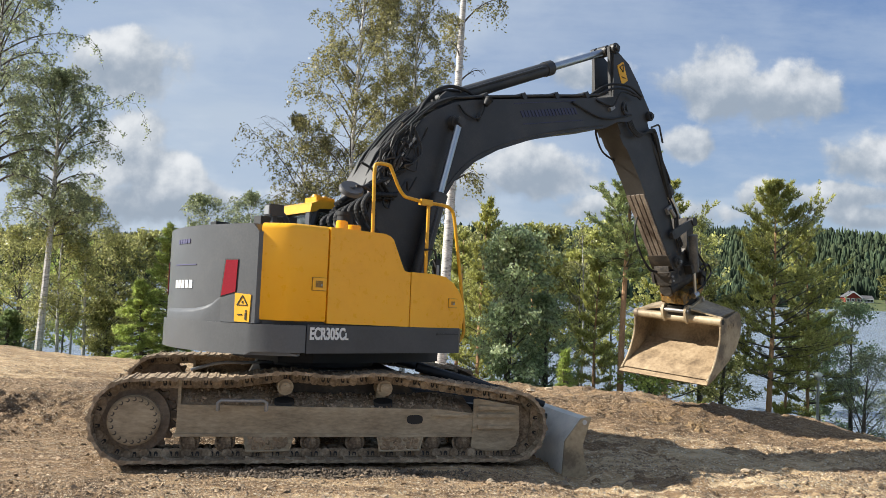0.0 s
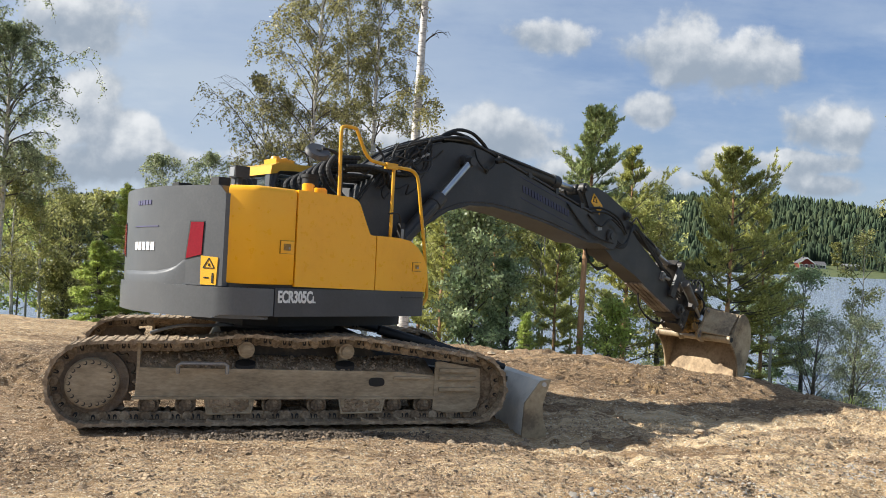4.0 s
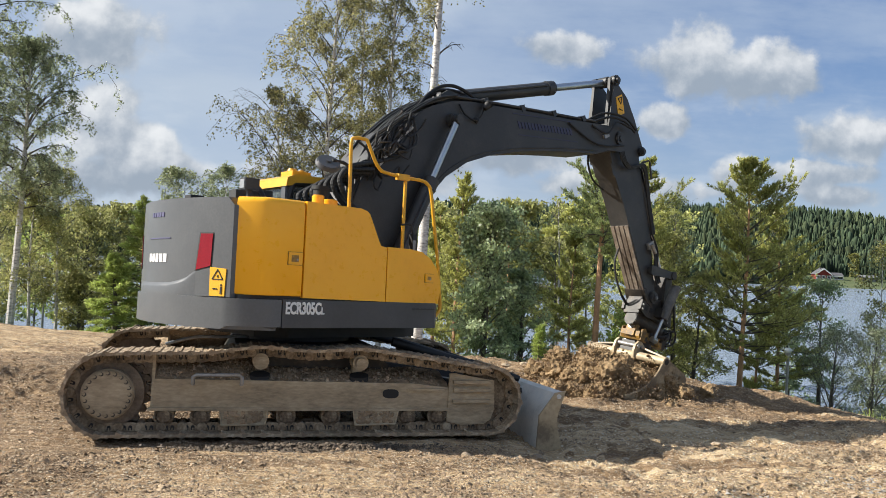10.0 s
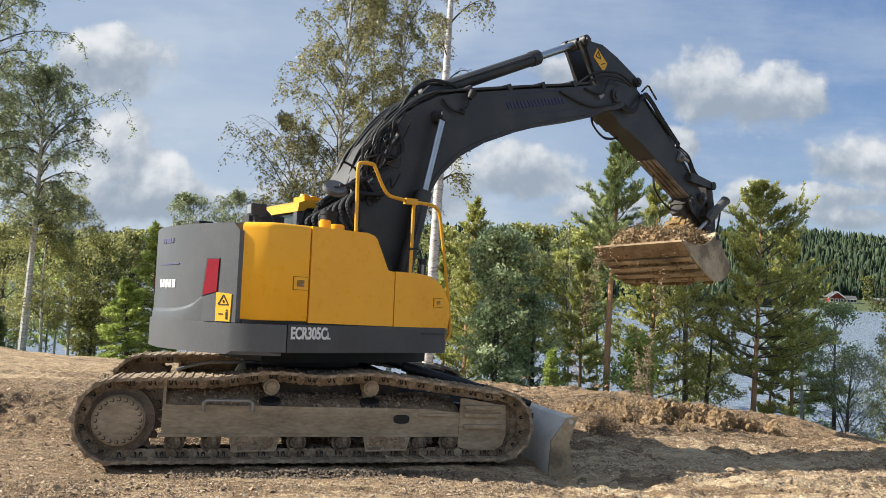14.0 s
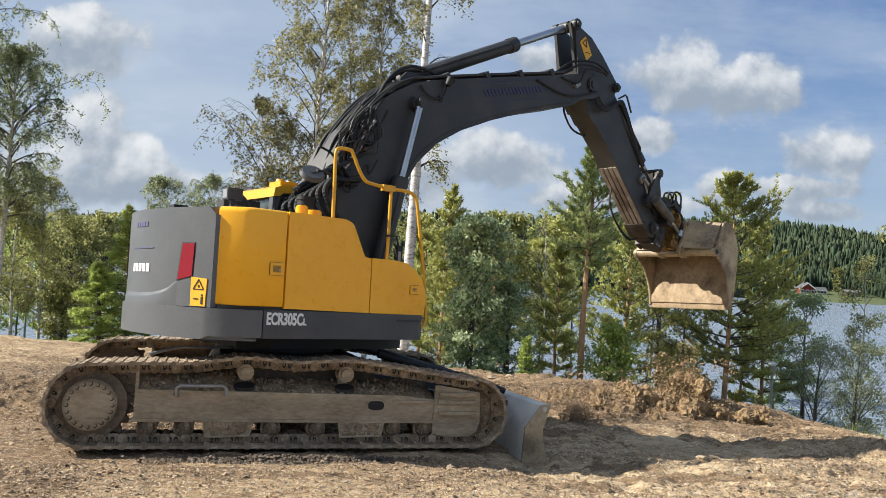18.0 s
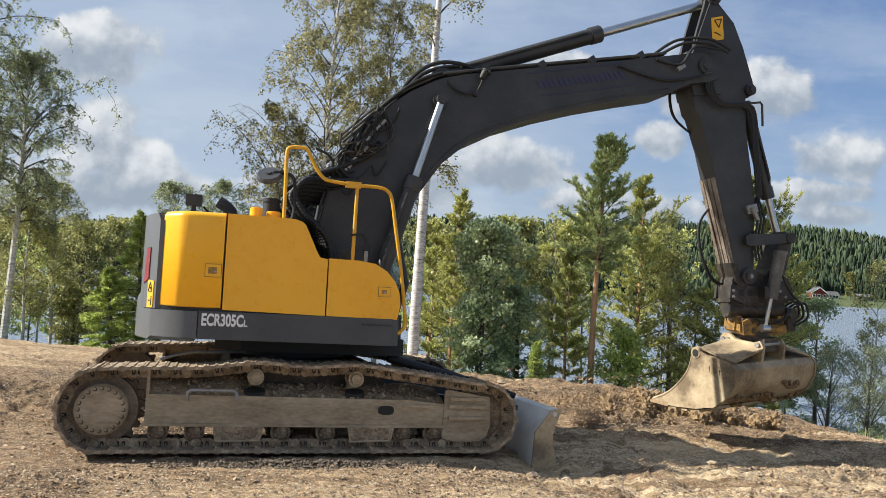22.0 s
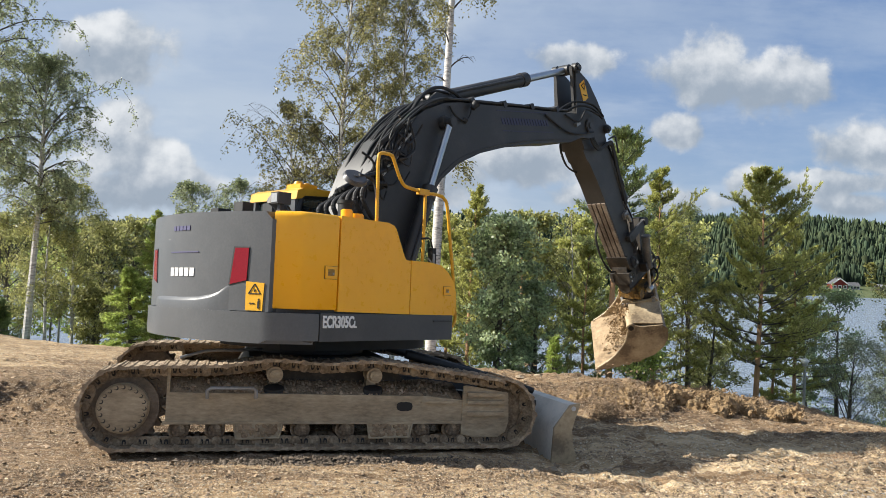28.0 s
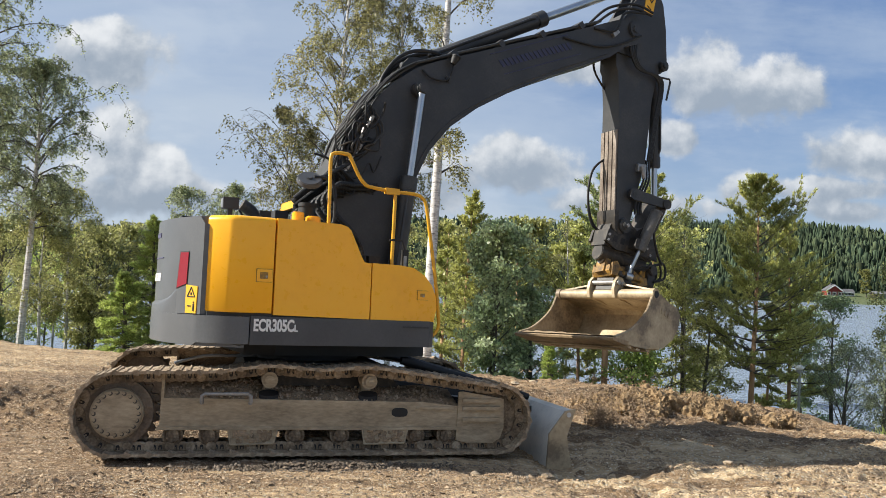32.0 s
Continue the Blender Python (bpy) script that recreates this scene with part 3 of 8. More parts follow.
def ground_z(x, y, fine=True):
    x, y = np.asarray(x, float), np.asarray(y, float)
    z = BASE.z + SLOPE * (y - BASE.y)
    s = np.maximum(y - crest(x), 0)
    z = z - 0.34 * (np.sqrt(s * s + 4.0) - 2.0)
    z = z + 0.35 * sm(x, -7, -16) * (1 - sm(s, 0, 4))
    z = z - 0.10 * np.maximum(x - 6.5, 0) * (1 - sm(s, 6, 10)) * sm(x, 6.5, 9)
    z = z - 0.17 * sm(x, 4.2, 6.4) * sm(y, 10.8, 13.8)
    # the far shore and its hills
    far = sm(y, 330 + 40 * np.sin(x / 170.0), 420)
    bank = np.maximum(z, LAKE_Z - 2.0)
    ridge = np.interp(x / np.maximum(y, 1), [-1.2, -0.55, -0.35, -0.1, 0.05, 0.25, 0.4, 0.6, 1.2], [10, 17, 21, 36, 44, 46, 52, 47, 40])
    hill = LAKE_Z + 1.5 + (ridge - LAKE_Z) * sm(y, 400, 760) + 7 * wave_noise(x, y, 3, 0.011, 3) * sm(y, 430, 700)
    side = sm(np.abs(x) - 0.62 * y, 120, 260) * sm(y, 60, 200)
    z = np.where(far > 0, bank * (1 - far) + hill * far, bank)
    z = np.maximum(z, (LAKE_Z + 6) * side + (LAKE_Z - 2.0) * (1 - side))
    if fine:
        near = sm(y, 1.5, 4.8) * (1 - sm(y, 22, 30)) * (1 - sm(np.abs(x), 22, 34))
        pad = sm(np.hypot((x - BASE.x) * 0.8, y - BASE.y), 2.2, 4.0)
        rough = 0.11 * wave_noise(x, y, 1, 0.55, 3) * (0.25 + 0.75 * pad)
        u, v = x * 0.973 + y * 0.232, y * 0.973 - x * 0.232
        grit = 0.05 * wave_noise(x, y, 2, 3.1, 5, 0.62) + 0.08 * wave_noise(u * 0.3, v * 2.2, 6, 1.0, 4)
        grit = grit - 0.07 * np.abs(wave_noise(u * 0.4, v * 2.6, 7, 1.2, 3)) - 0.06 * np.abs(wave_noise(x, y, 9, 3.0, 4, 0.62))
        grit = grit + 0.022 * wave_noise(x, y, 11, 8.5, 2) - 0.03 * np.abs(wave_noise(x, y, 13, 6.5, 2))
        dug = sm(y, 12.0, 13.6) * sm(x, 0.0, 1.8) * (1 - sm(x, 7.0, 9)) * (1 - sm(s, 0.5, 3))
        loose = sm(x, 0.4, 2.0) * (1 - sm(y, 11.0, 13.0))
        grit = grit * (0.7 - 0.22 * (1 - sm(y, 8.4, 10.5)) + 0.5 * dug + 0.55 * loose)
        grit = grit + 0.035 * loose * wave_noise(x, y, 18, 5.0, 4, 0.7) + 0.10 * dug * wave_noise(x, y, 8, 1.1, 4, 0.6)
        grit = grit + 0.15 * np.exp(-((x - 5.0) / 1.3) ** 2 - ((y - 15.3) / 0.9) ** 2)
        grit = grit - 0.10 * np.exp(-((x - 1.75) / 0.6) ** 2 - ((y - 9.1) / 0.55) ** 2)
        # churned lumps along the left edge of the clearing
        left = sm(-x, 4.6, 6.2) * sm(y, 8.2, 9.2) * (1 - sm(y, 12.5, 15.0))
        grit = grit * (1 + 1.3 * left) + 0.32 * left * np.maximum(wave_noise(x, y, 10, 1.0, 4, 0.62), -0.14)
        z = z + near * (rough + grit)
    return z


def graded(lo, hi, step, far_lo, far_hi, grow=1.16):
    mid = list(np.arange(lo, hi, step))
    a, d = [], step
    v = lo
    while v > far_lo:
        d *= grow
        v -= d
        a.append(v)
    b, d = [], step
    v = mid[-1]
    while v < far_hi:
        d *= grow
        v += d
        b.append(v)
    return np.array(a[::-1] + mid + b)


def build_ground():
    xs = graded(-8.5, 10.0, 0.048, -1500, 1500, 1.09)
    ys = graded(5.2, 18.6, 0.048, -60, 1700, 1.075)
    X, Y = np.meshgrid(xs, ys)
    Z = ground_z(X, Y)
    nx, ny = len(xs), len(ys)
    idx = np.arange(nx * ny).reshape(ny, nx)
    f = np.stack([idx[:-1, :-1], idx[:-1, 1:], idx[1:, 1:], idx[1:, :-1]], -1).reshape(-1, 4)
    # soil near, grass on the bank, forest floor beyond
    ob = mesh_from("ground", np.stack([X, Y, Z], -1).reshape(-1, 3), f, M_SOIL, smooth=True)
    ob.data.materials.append(M_GRASS)
    cx, cy = X[:-1, :-1].ravel(), Y[:-1, :-1].ravel()
    worn = cy - crest(cx) + 1.2 * wave_noise(cx, cy, 4, 0.6, 3)
    edge = wave_noise(cx * 0.6, cy * 1.4, 19, 0.7, 5, 0.6) * ((cx > -8.4) & (cx < 9.9) & (cy > 5.3) & (cy < 18.5))
    turned = (sm(-cx, 2.2, 4.6) * sm(cy, 5.5, 7.5) * (1 - sm(cy, 12.0, 17.0)) + 0.5 * edge > 0.16)
    turned |= sm(cy, 11.6, 13.0) * sm(cx, 0.2, 1.6) * (1 - sm(cx, 6.5, 9)) + 0.6 * edge > 0.5
    turned |= (edge > 0.3) & (cy < 18)
    dry = sm(cx, 0.6, 3.0) * (1 - 0.55 * sm(cy, 9.0, 12.0) * (1 - sm(cx, 5.5, 7.5))) + 0.55 * edge > 0.42
    ob.data.materials.append(M_MOIST)
    ob.data.materials.append(M_DRY)
    ob.data.polygons.foreach_set("material_index", np.where((worn > 1.6) | (np.abs(cx) > 40), 1, np.where(turned, 2, np.where(dry, 3, 0))).astype(np.int32))
    tagged(ob, "bare graded sandy soil falling to a grassy lake bank", "ground", kind="structure")
    w = mesh_from("water", np.array([[-1500, 22, LAKE_Z], [1500, 22, LAKE_Z], [1500, 900, LAKE_Z], [-1500, 900, LAKE_Z]], float),
                  np.array([[0, 1, 2, 3]]), M_WATER)
    tagged(w, "blue-grey rippled lake below the bank", "lake", kind="structure")


build_ground()


# ---- the excavator ----
YC = -0.15                                   # middle plane of boom, stick and tool
FOOT = Vector((0.202, YC, 1.607))            # boom foot pin
BOOM_L, STICK_L = 6.167, 2.93
MACHINE = pose(BASE.x, BASE.y, BASE.z, -2.11, 0.42, 13.42)
excavator = thing("excavator", "yellow and grey crawler excavator with dark boom on muddy tracks", "excavator", MACHINE)


def track_line():
    """The loop of the track plates in side view, as evenly spaced points with their headings."""
    cx0, cz0, r0 = -1.985, 0.445, 0.425
    cx1, cz1, r1 = 2.03, 0.41, 0.385
    pts = [(x, 0.025) for x in np.linspace(1.9, -1.85, 40)]
    pts += [(cx0 + r0 * math.cos(a), cz0 + r0 * math.sin(a)) for a in np.radians(np.linspace(265, 105, 30))]
    top = spline([(-2.05, 0.865, 0), (-1.6, 0.885, 0), (-1.05, 0.90, 0), (-0.49, 0.965, 0), (0.05, 0.935, 0), (0.58, 0.965, 0), (1.15, 0.90, 0),
                  (1.65, 0.835, 0), (1.98, 0.79, 0)], 8)
    pts += [(p.x, p.y) for p in top[1:]]
    pts += [(cx1 + r1 * math.cos(a), cz1 + r1 * math.sin(a)) for a in np.radians(np.linspace(88, -95, 30))]
    P = np.array(pts)
    P = np.vstack([P, P[:1]])
    d = np.r_[0, np.cumsum(np.hypot(*np.diff(P, axis=0).T))]
    n = int(round(d[-1] / 0.205))
    s = np.arange(n) * d[-1] / n
    x, z = np.interp(s, d, P[:, 0]), np.interp(s, d, P[:, 1])
    x2, z2 = np.interp((s + 0.02) % d[-1], d, P[:, 0]), np.interp((s + 0.02) % d[-1], d, P[:, 1])
    return [(x[i], z[i], math.atan2(z2[i] - z[i], x2[i] - x[i])) for i in range(n)]


def shoe_mesh():
    """One three-ribbed plate; its outer face looks to -z of its own."""
    bm = bmesh.new()
    prof = [(-0.115, 0.0), (-0.105, 0.03), (0.06, 0.03), (0.105, 0.05), (0.118, 0.045), (0.116, 0.03), (0.098, 0.004), (0.092, -0.011), (0.072, -0.011),
            (0.062, 0.0), (0.006, 0.0), (0.0, -0.009), (-0.018, -0.009), (-0.024, 0.0), (-0.08, 0.0), (-0.086, -0.009), (-0.104, -0.009)]
    prism(bm, prof, -0.3, 0.3)
    bm.normal_update()
    me = bpy.data.meshes.new("track_shoe")
    bmesh.ops.recalc_face_normals(bm, faces=bm.faces)
    bm.to_mesh(me)
    bm.free()
    me.materials.append(M_TRACK)
    return me


def link_mesh():
    """A pair of chain links with pin and bolt heads."""
    bm = bmesh.new()
    for y in (-0.135, 0.105):
        prism(bm, [(-0.1, 0.03), (0.1, 0.03), (0.115, 0.06), (0.1, 0.105), (0.04, 0.125), (-0.04, 0.125), (-0.1, 0.105), (-0.115, 0.06)], y, y + 0.03)
    cyl(bm, (-0.1, -0.158, 0.075), (-0.1, 0.158, 0.075), 0.052, 16)
    bevelled(bm, 0.006, 1)
    win = bmesh.new()
    for y in (-0.135, 0.105):
        for x in (-0.008, 0.052):
            prism(win, [(x - 0.018, 0.045), (x - 0.018, 0.082), (x - 0.009, 0.094), (x + 0.009, 0.094), (x + 0.018, 0.082), (x + 0.018, 0.045), (x + 0.008, 0.045), (x + 0.008, 0.07), (x - 0.008, 0.07), (x - 0.008, 0.045)], y - 0.003, y + 0.033)
    for f in win.faces:
        f.material_index = 1
    tmp = bpy.data.meshes.new("t")
    win.to_mesh(tmp)
    win.free()
    bm.from_mesh(tmp)
    bpy.data.meshes.remove(tmp)
    bmesh.ops.recalc_face_normals(bm, faces=bm.faces)
    me = bpy.data.meshes.new("track_link")
    bm.to_mesh(me)
    bm.free()
    me.materials.append(M_TRACK)
    me.materials.append(M_BLACK)
    return me


def roller(r, y0, y1, flange=0.03):
    bm = bmesh.new()
    cyl(bm, (0, y0, 0), (0, y1, 0), r * 0.8, 20)
    for a in (y0, y1 - flange):
        cyl(bm, (0, a, 0), (0, a + flange, 0), r, 20)
    cyl(bm, (0, y0 - 0.018, 0), (0, y0, 0), r * 0.62, 18)
    cyl(bm, (0, y0 - 0.03, 0), (0, y0 - 0.012, 0), r * 0.22, 8)
    return bm


def build_undercarriage():
    shoe, link = shoe_mesh(), link_mesh()
    line = track_line()
    for side in (-1, 1):
        before = set(excavator.children)
        yc = 1.295 * side
        chain = bmesh.new()
        for i, (x, z, a) in enumerate(line):
            m = Matrix.Translation((x, yc, z)) @ Matrix.Rotation(-a, 4, "Y") @ Matrix.Rotation(math.pi, 4, "X")
            tmp = bmesh.new()
            tmp.from_mesh(link)
            tmp.transform(m)
            me = bpy.data.meshes.new("t")
            tmp.to_mesh(me)
            tmp.free()
            chain.from_mesh(me)
            bpy.data.meshes.remove(me)
        ch = part("track_chain", chain, [M_TRACK, M_BLACK], excavator, "muddy steel link chain", 30)
        for i, (x, z, a) in enumerate(line):
            jig = pose(0, 0, 0, 0, 0, random.uniform(-0.4, 0.4))
            share("track_shoe", shoe, ch, Matrix.Translation((x, yc, z)) @ Matrix.Rotation(-a, 4, "Y") @ Matrix.Rotation(math.pi, 4, "X") @ jig)
        # lumps of dried mud lying on the upper run
        rng = random.Random(31 + side)
        bm = bmesh.new()
        for x, z, a in line:
            if z < 0.8:
                continue
            for k in range(12):
                s = rng.uniform(0.005, 0.014) * (1.5 if rng.random() < 0.12 else 1)
                m = Matrix.Translation((x + rng.uniform(-0.1, 0.1), yc + rng.uniform(-0.29, 0.29), z - 0.003)) @ Euler([rng.uniform(0, 3) for _ in range(3)]).to_matrix().to_4x4() @ Matrix.Diagonal((s * rng.uniform(0.8, 1.9), s, s * 0.6, 1))
                bmesh.ops.create_icosphere(bm, subdivisions=1, radius=1, matrix=m)
        tagged(part("dried_mud", bm, M_GRIT, excavator, "lumps of dried mud on the track", 0), kind="stuff")
        # side frame: a box girder with a sloped top
        bm = bmesh.new()
        o = -side                               # towards the middle
        y_out, y_mid, y_in = yc + 0.16 * side, yc, yc - 0.2 * side
        y0, y1 = sorted((y_out, y_in))
        prism(bm, [(-1.58, 0.285), (1.64, 0.285), (1.64, 0.53), (1.2, 0.575), (-1.565, 0.60)], y0, y1)
        bevelled(bm, 0.045, 3)
        fr = part("track_frame", bm, M_FRAME, excavator, "mud-coated box girder")
        bm = bmesh.new()
        prism(bm, [(-1.6, 0.275), (1.66, 0.275), (1.66, 0.305), (-1.6, 0.305)], *sorted((y_out - 0.03 * side, y_out + 0.022 * side)))
        part("lower_flange", bevelled(bm, 0.005), M_FRAME, fr)
        bm = bmesh.new()
        # mud-covered slope from the girder's face up to the middle
        ys0, ys1 = y_out - 0.04 * side, y_in - 0.12 * side
        vs = []
        nx, ny = 70, 10
        for i in range(nx + 1):
            for j in range(ny + 1):
                x = -1.56 + 3.16 * i / nx
                u = j / ny
                h = 0.592 - 0.007 * (x + 1.5) - 0.1 * max(x - 1.2, 0) + (0.13 + 0.15 * min(max((-0.42 - x) / 0.3, 0), 1)) * u ** 0.8 + 0.028 * float(wave_noise(np.array(x * 3.0), np.array(u * 3.0 + side), 40, 1.3, 4, 0.6)) * (u > 0.02)
                vs.append(bm.verts.new((x, ys0 + (ys1 - ys0) * u, h)))
        for i in range(nx):
            for j in range(ny):
                a = i * (ny + 1) + j
                bm.faces.new((vs[a], vs[a + ny + 1], vs[a + ny + 2], vs[a + 1]))
        prism(bm, [(-1.565, 0.48), (1.6, 0.48), (1.6, 0.53), (1.25, 0.555), (-1.565, 0.57)], *sorted((ys0 - 0.01 * side, ys1)))
        part("sloped_top", bm, M_MUD, fr, "girder top caked with mud", 60)
        bm = bmesh.new()
        box(bm, -1.575, -1.545, *sorted((y_out + 0.004 * side, y_in)), 0.30, 0.86)
        part("rear_plate", bevelled(bm, 0.005), M_FRAME, fr)
        for x in (-0.49, 0.58):
            bm = bmesh.new()
            ring = [(x + 0.105 * math.cos(t), 0.035 * math.sin(t)) for t in (2 * math.pi * k / 20 for k in range(20))]
            a = [bm.verts.new((q[0], y_out - (0.075 + 1.15 * q[1]) * side, 0.652 + q[1] * 0.9)) for q in ring]
            b = [bm.verts.new((v.co.x, v.co.y, v.co.z - 0.1)) for v in a]
            bm.faces.new(a)
            bm.faces.new(b[::-1])
            for k in range(20):
                bm.faces.new((a[k], a[(k + 1) % 20], b[(k + 1) % 20], b[k]))
            part("clean_out_hole", bm, M_BLACK, fr, "dark oval clean-out hole", 0)
        # dark round openings of the girder
        for x, z, w, h in ((0.93, 0.462, 0.09, 0.05),):
            bm = bmesh.new()
            n = 20
            ring = [(x + w * math.copysign(abs(math.cos(t)) ** 0.7, math.cos(t)), z + h * math.copysign(abs(math.sin(t)) ** 0.7, math.sin(t)))
                    for t in (2 * math.pi * k / n for k in range(n))]
            prism(bm, ring, *sorted((y_out - 0.02 * side, y_out + 0.004 * side)))
            part("inspection_hole", bm, M_BLACK, fr, "dark oval opening")
        # end plate with ribs beside the idler
        bm = bmesh.new()
        prism(bm, [(1.60, 0.69), (1.64, 0.70), (2.13, 0.62), (2.14, 0.3), (2.10, 0.18), (2.02, 0.13), (1.75, 0.12), (1.58, 0.16)], *sorted((y_out - 0.02 * side, y_out + 0.015 * side)))
        pl = part("idler_guard", bevelled(bm, 0.012), M_FRAME, fr)
        for z in (0.60, 0.515, 0.39):
            bm = bmesh.new()
            box(bm, 1.64, 2.08, *sorted((y_out + 0.015 * side, y_out + 0.05 * side)), z - 0.02, z + 0.02)
            part("rib", bevelled(bm, 0.008), M_FRAME, fr)
        bm = bmesh.new()
        box(bm, 1.12, 1.54, *sorted((y_out, y_out + 0.03 * side)), 0.50, 0.525)
        part("ledge", bevelled(bm, 0.006), M_FRAME, fr)
        # grab handle
        bm = bmesh.new()
        yh = y_out + 0.085 * side
        tube(bm, [(-1.17, y_out - 0.01 * side, 0.55), (-1.17, yh, 0.56), (-1.17, yh, 0.63), (-1.14, yh, 0.655), (-0.71, yh, 0.655), (-0.68, yh, 0.63), (-0.68, yh, 0.56),
                  (-0.68, y_out - 0.01 * side, 0.55)], 0.021, 8)
        part("grab_handle", bm, M_WORN, fr, "worn steel grab handle")
        # stone and mud lying on the girder
        rng = random.Random(5 + side)
        bm = bmesh.new()
        for k in range(1000):
            x = rng.uniform(-1.53, 1.5)
            u = rng.random()
            y = ys0 + (ys1 - ys0) * u
            z = 0.592 - 0.007 * (x + 1.5) - 0.1 * max(x - 1.2, 0) + (0.13 + 0.15 * min(max((-0.42 - x) / 0.3, 0), 1)) * u ** 0.8 + 0.004
            s = rng.uniform(0.005, 0.019) * (1.6 if rng.random() < 0.08 else 1)
            m = Matrix.Translation((x, y, z)) @ Euler([rng.uniform(0, 3) for _ in range(3)]).to_matrix().to_4x4() @ Matrix.Diagonal((s * rng.uniform(0.7, 1.6), s, s * 0.8, 1))
            bmesh.ops.create_icosphere(bm, subdivisions=1, radius=1, matrix=m)
        tagged(part("gravel", bm, M_GRIT, fr, "loose gravel and mud", 0), kind="stuff")
        # sprocket
        bm = bmesh.new()
        n = 21
        ring = []
        for k in range(n * 4):
            a = 2 * math.pi * k / (n * 4)
            ring.append((0.36 + (0.05 if k % 4 in (1, 2) else 0.0), a))
        prism(bm, [(r * math.cos(a), r * math.sin(a)) for r, a in ring], *sorted((-0.04, 0.05)))
        cyl(bm, (0, 0.13 * side, 0), (0, -0.1 * side, 0), 0.345, 40)
        sp = part("sprocket", bm, M_WET, excavator, "muddy toothed drive wheel")
        sp.matrix_basis = Matrix.Translation((-1.985, yc, 0.445))
        bm = bmesh.new()
        cyl(bm, (0, 0.1 * side, 0), (0, 0.235 * side, 0), 0.254, 44)
        cyl(bm, (0, 0.235 * side, 0), (0, 0.25 * side, 0), 0.244, 44)
        hub = part("hub_cover", bevelled(bm, 0.012), M_FRAME, sp, "round mud-coated hub cover")
        for k in range(20):
            # bolts sunk in half-filled counterbores
            a = 2 * math.pi * k / 20
            c, s = 0.212 * math.cos(a), 0.212 * math.sin(a)
            bm = bmesh.new()
            cyl(bm, (c, 0.245 * side, s), (c, 0.2525 * side, s), 0.021, 14)
            part("bolt_recess", bm, M_DARK_GRIME_SHADE, hub, "dark bolt recess")
            bm = bmesh.new()
            cyl(bm, (c - 0.006, 0.246 * side, s + 0.005), (c - 0.006, 0.257 * side, s + 0.005), 0.017, 6)
            part("bolt", bm, M_FRAME, hub)
        # idler
        bm = bmesh.new()
        cyl(bm, (0, -0.1, 0), (0, 0.1, 0), 0.30, 36)
        cyl(bm, (0, -0.045, 0), (0, 0.045, 0), 0.335, 36)
        cyl(bm, (0, -0.16, 0), (0, 0.16, 0), 0.1, 20)
        idl = part("idler", bevelled(bm, 0.012), M_CHAIN, excavator, "muddy front idler wheel")
        idl.matrix_basis = Matrix.Translation((2.03, yc, 0.41))
        # rollers
        for x in (-1.44, -1.08, -0.64, -0.2, 0.28, 0.72, 1.12, 1.47):
            bm = roller(0.105, -0.15, 0.15)
            rl = part("track_roller", bm, M_CHAIN, excavator)
            rl.matrix_basis = Matrix.Translation((x, yc, 0.215)) @ pose(0, 0, 0, 0, 0, 0 if side < 0 else 180)
        for x in (-0.49, 0.58):
            bm = roller(0.085, -0.17, 0.1)
            rl = part("carrier_roller", bm, M_FRAME, excavator, "small top roller with bolted cap")
            rl.matrix_basis = Matrix.Translation((x, yc, 0.795)) @ pose(0, 0, 0, 0, 0, 0 if side < 0 else 180)
            bm = bmesh.new()
            box(bm, x - 0.05, x + 0.05, *sorted((yc - 0.08 * side, yc - 0.2 * side)), 0.6, 0.82)
            part("carrier_post", bevelled(bm, 0.01), M_FRAME, fr)
        # chain guides
        for x in (-0.64, 0.77):
            bm = bmesh.new()
            prism(bm, [(x - 0.25, 0.285), (x + 0.25, 0.285), (x + 0.22, 0.125), (x - 0.22, 0.115)], *sorted((y_out - 0.02 * side, y_out + 0.012 * side)))
            gd = part("chain_guide", bevelled(bm, 0.01), M_FRAME, fr, "bent and scraped guide plate")
            for p, q in (((-0.25, 0.28), (-0.22, 0.12)), ((-0.22, 0.122), (0.22, 0.132)), ((0.22, 0.13), (0.25, 0.28))):
                bm = bmesh.new()
                tube(bm, [(x + p[0], y_out + 0.016 * side, p[1]), (x + q[0], y_out + 0.016 * side, q[1])], 0.011, 6)
                part("guide_rim", bm, M_FRAME, gd)
            bm = bmesh.new()
            cake = random.Random(int(x * 100))
            for k in range(46):
                cx, cz = x + cake.uniform(-0.19, 0.19), cake.uniform(0.15, 0.262)
                s = cake.uniform(0.012, 0.034)
                m = Matrix.Translation((cx, y_out + 0.008 * side, cz)) @ Matrix.Rotation(cake.uniform(0, 6), 4, "Y") @ Matrix.Diagonal((s * 1.3, 0.018, s, 1))
                bmesh.ops.create_icosphere(bm, subdivisions=1, radius=1, matrix=m)
            part("caked_mud", bm, M_MUD, gd, "cracked dry mud", 0)
        if side > 0:
            # the far track stands a little higher on the rough soil
            for ob in set(excavator.children) - before:
                ob.matrix_basis = Matrix.Translation((0, 0, 0.075)) @ ob.matrix_basis
    # body between the tracks
    # near-black colour paints in the shade of the void between the tracks
    bm = bmesh.new()
    prism(bm, [(-1.0, 0.5), (-0.75, 0.95), (0.8, 0.95), (1.15, 0.5), (0.9, 0.42), (-0.8, 0.42)], -1.05, 1.05)
    part("centre_frame", bevelled(bm, 0.03), M_DARK_GRIME_SHADE, excavator)
    # ring coloured black to deepen the painted shade below the deck
    bm = bmesh.new()
    cyl(bm, (0, 0, 0.94), (0, 0, 1.2), 0.62, 48)
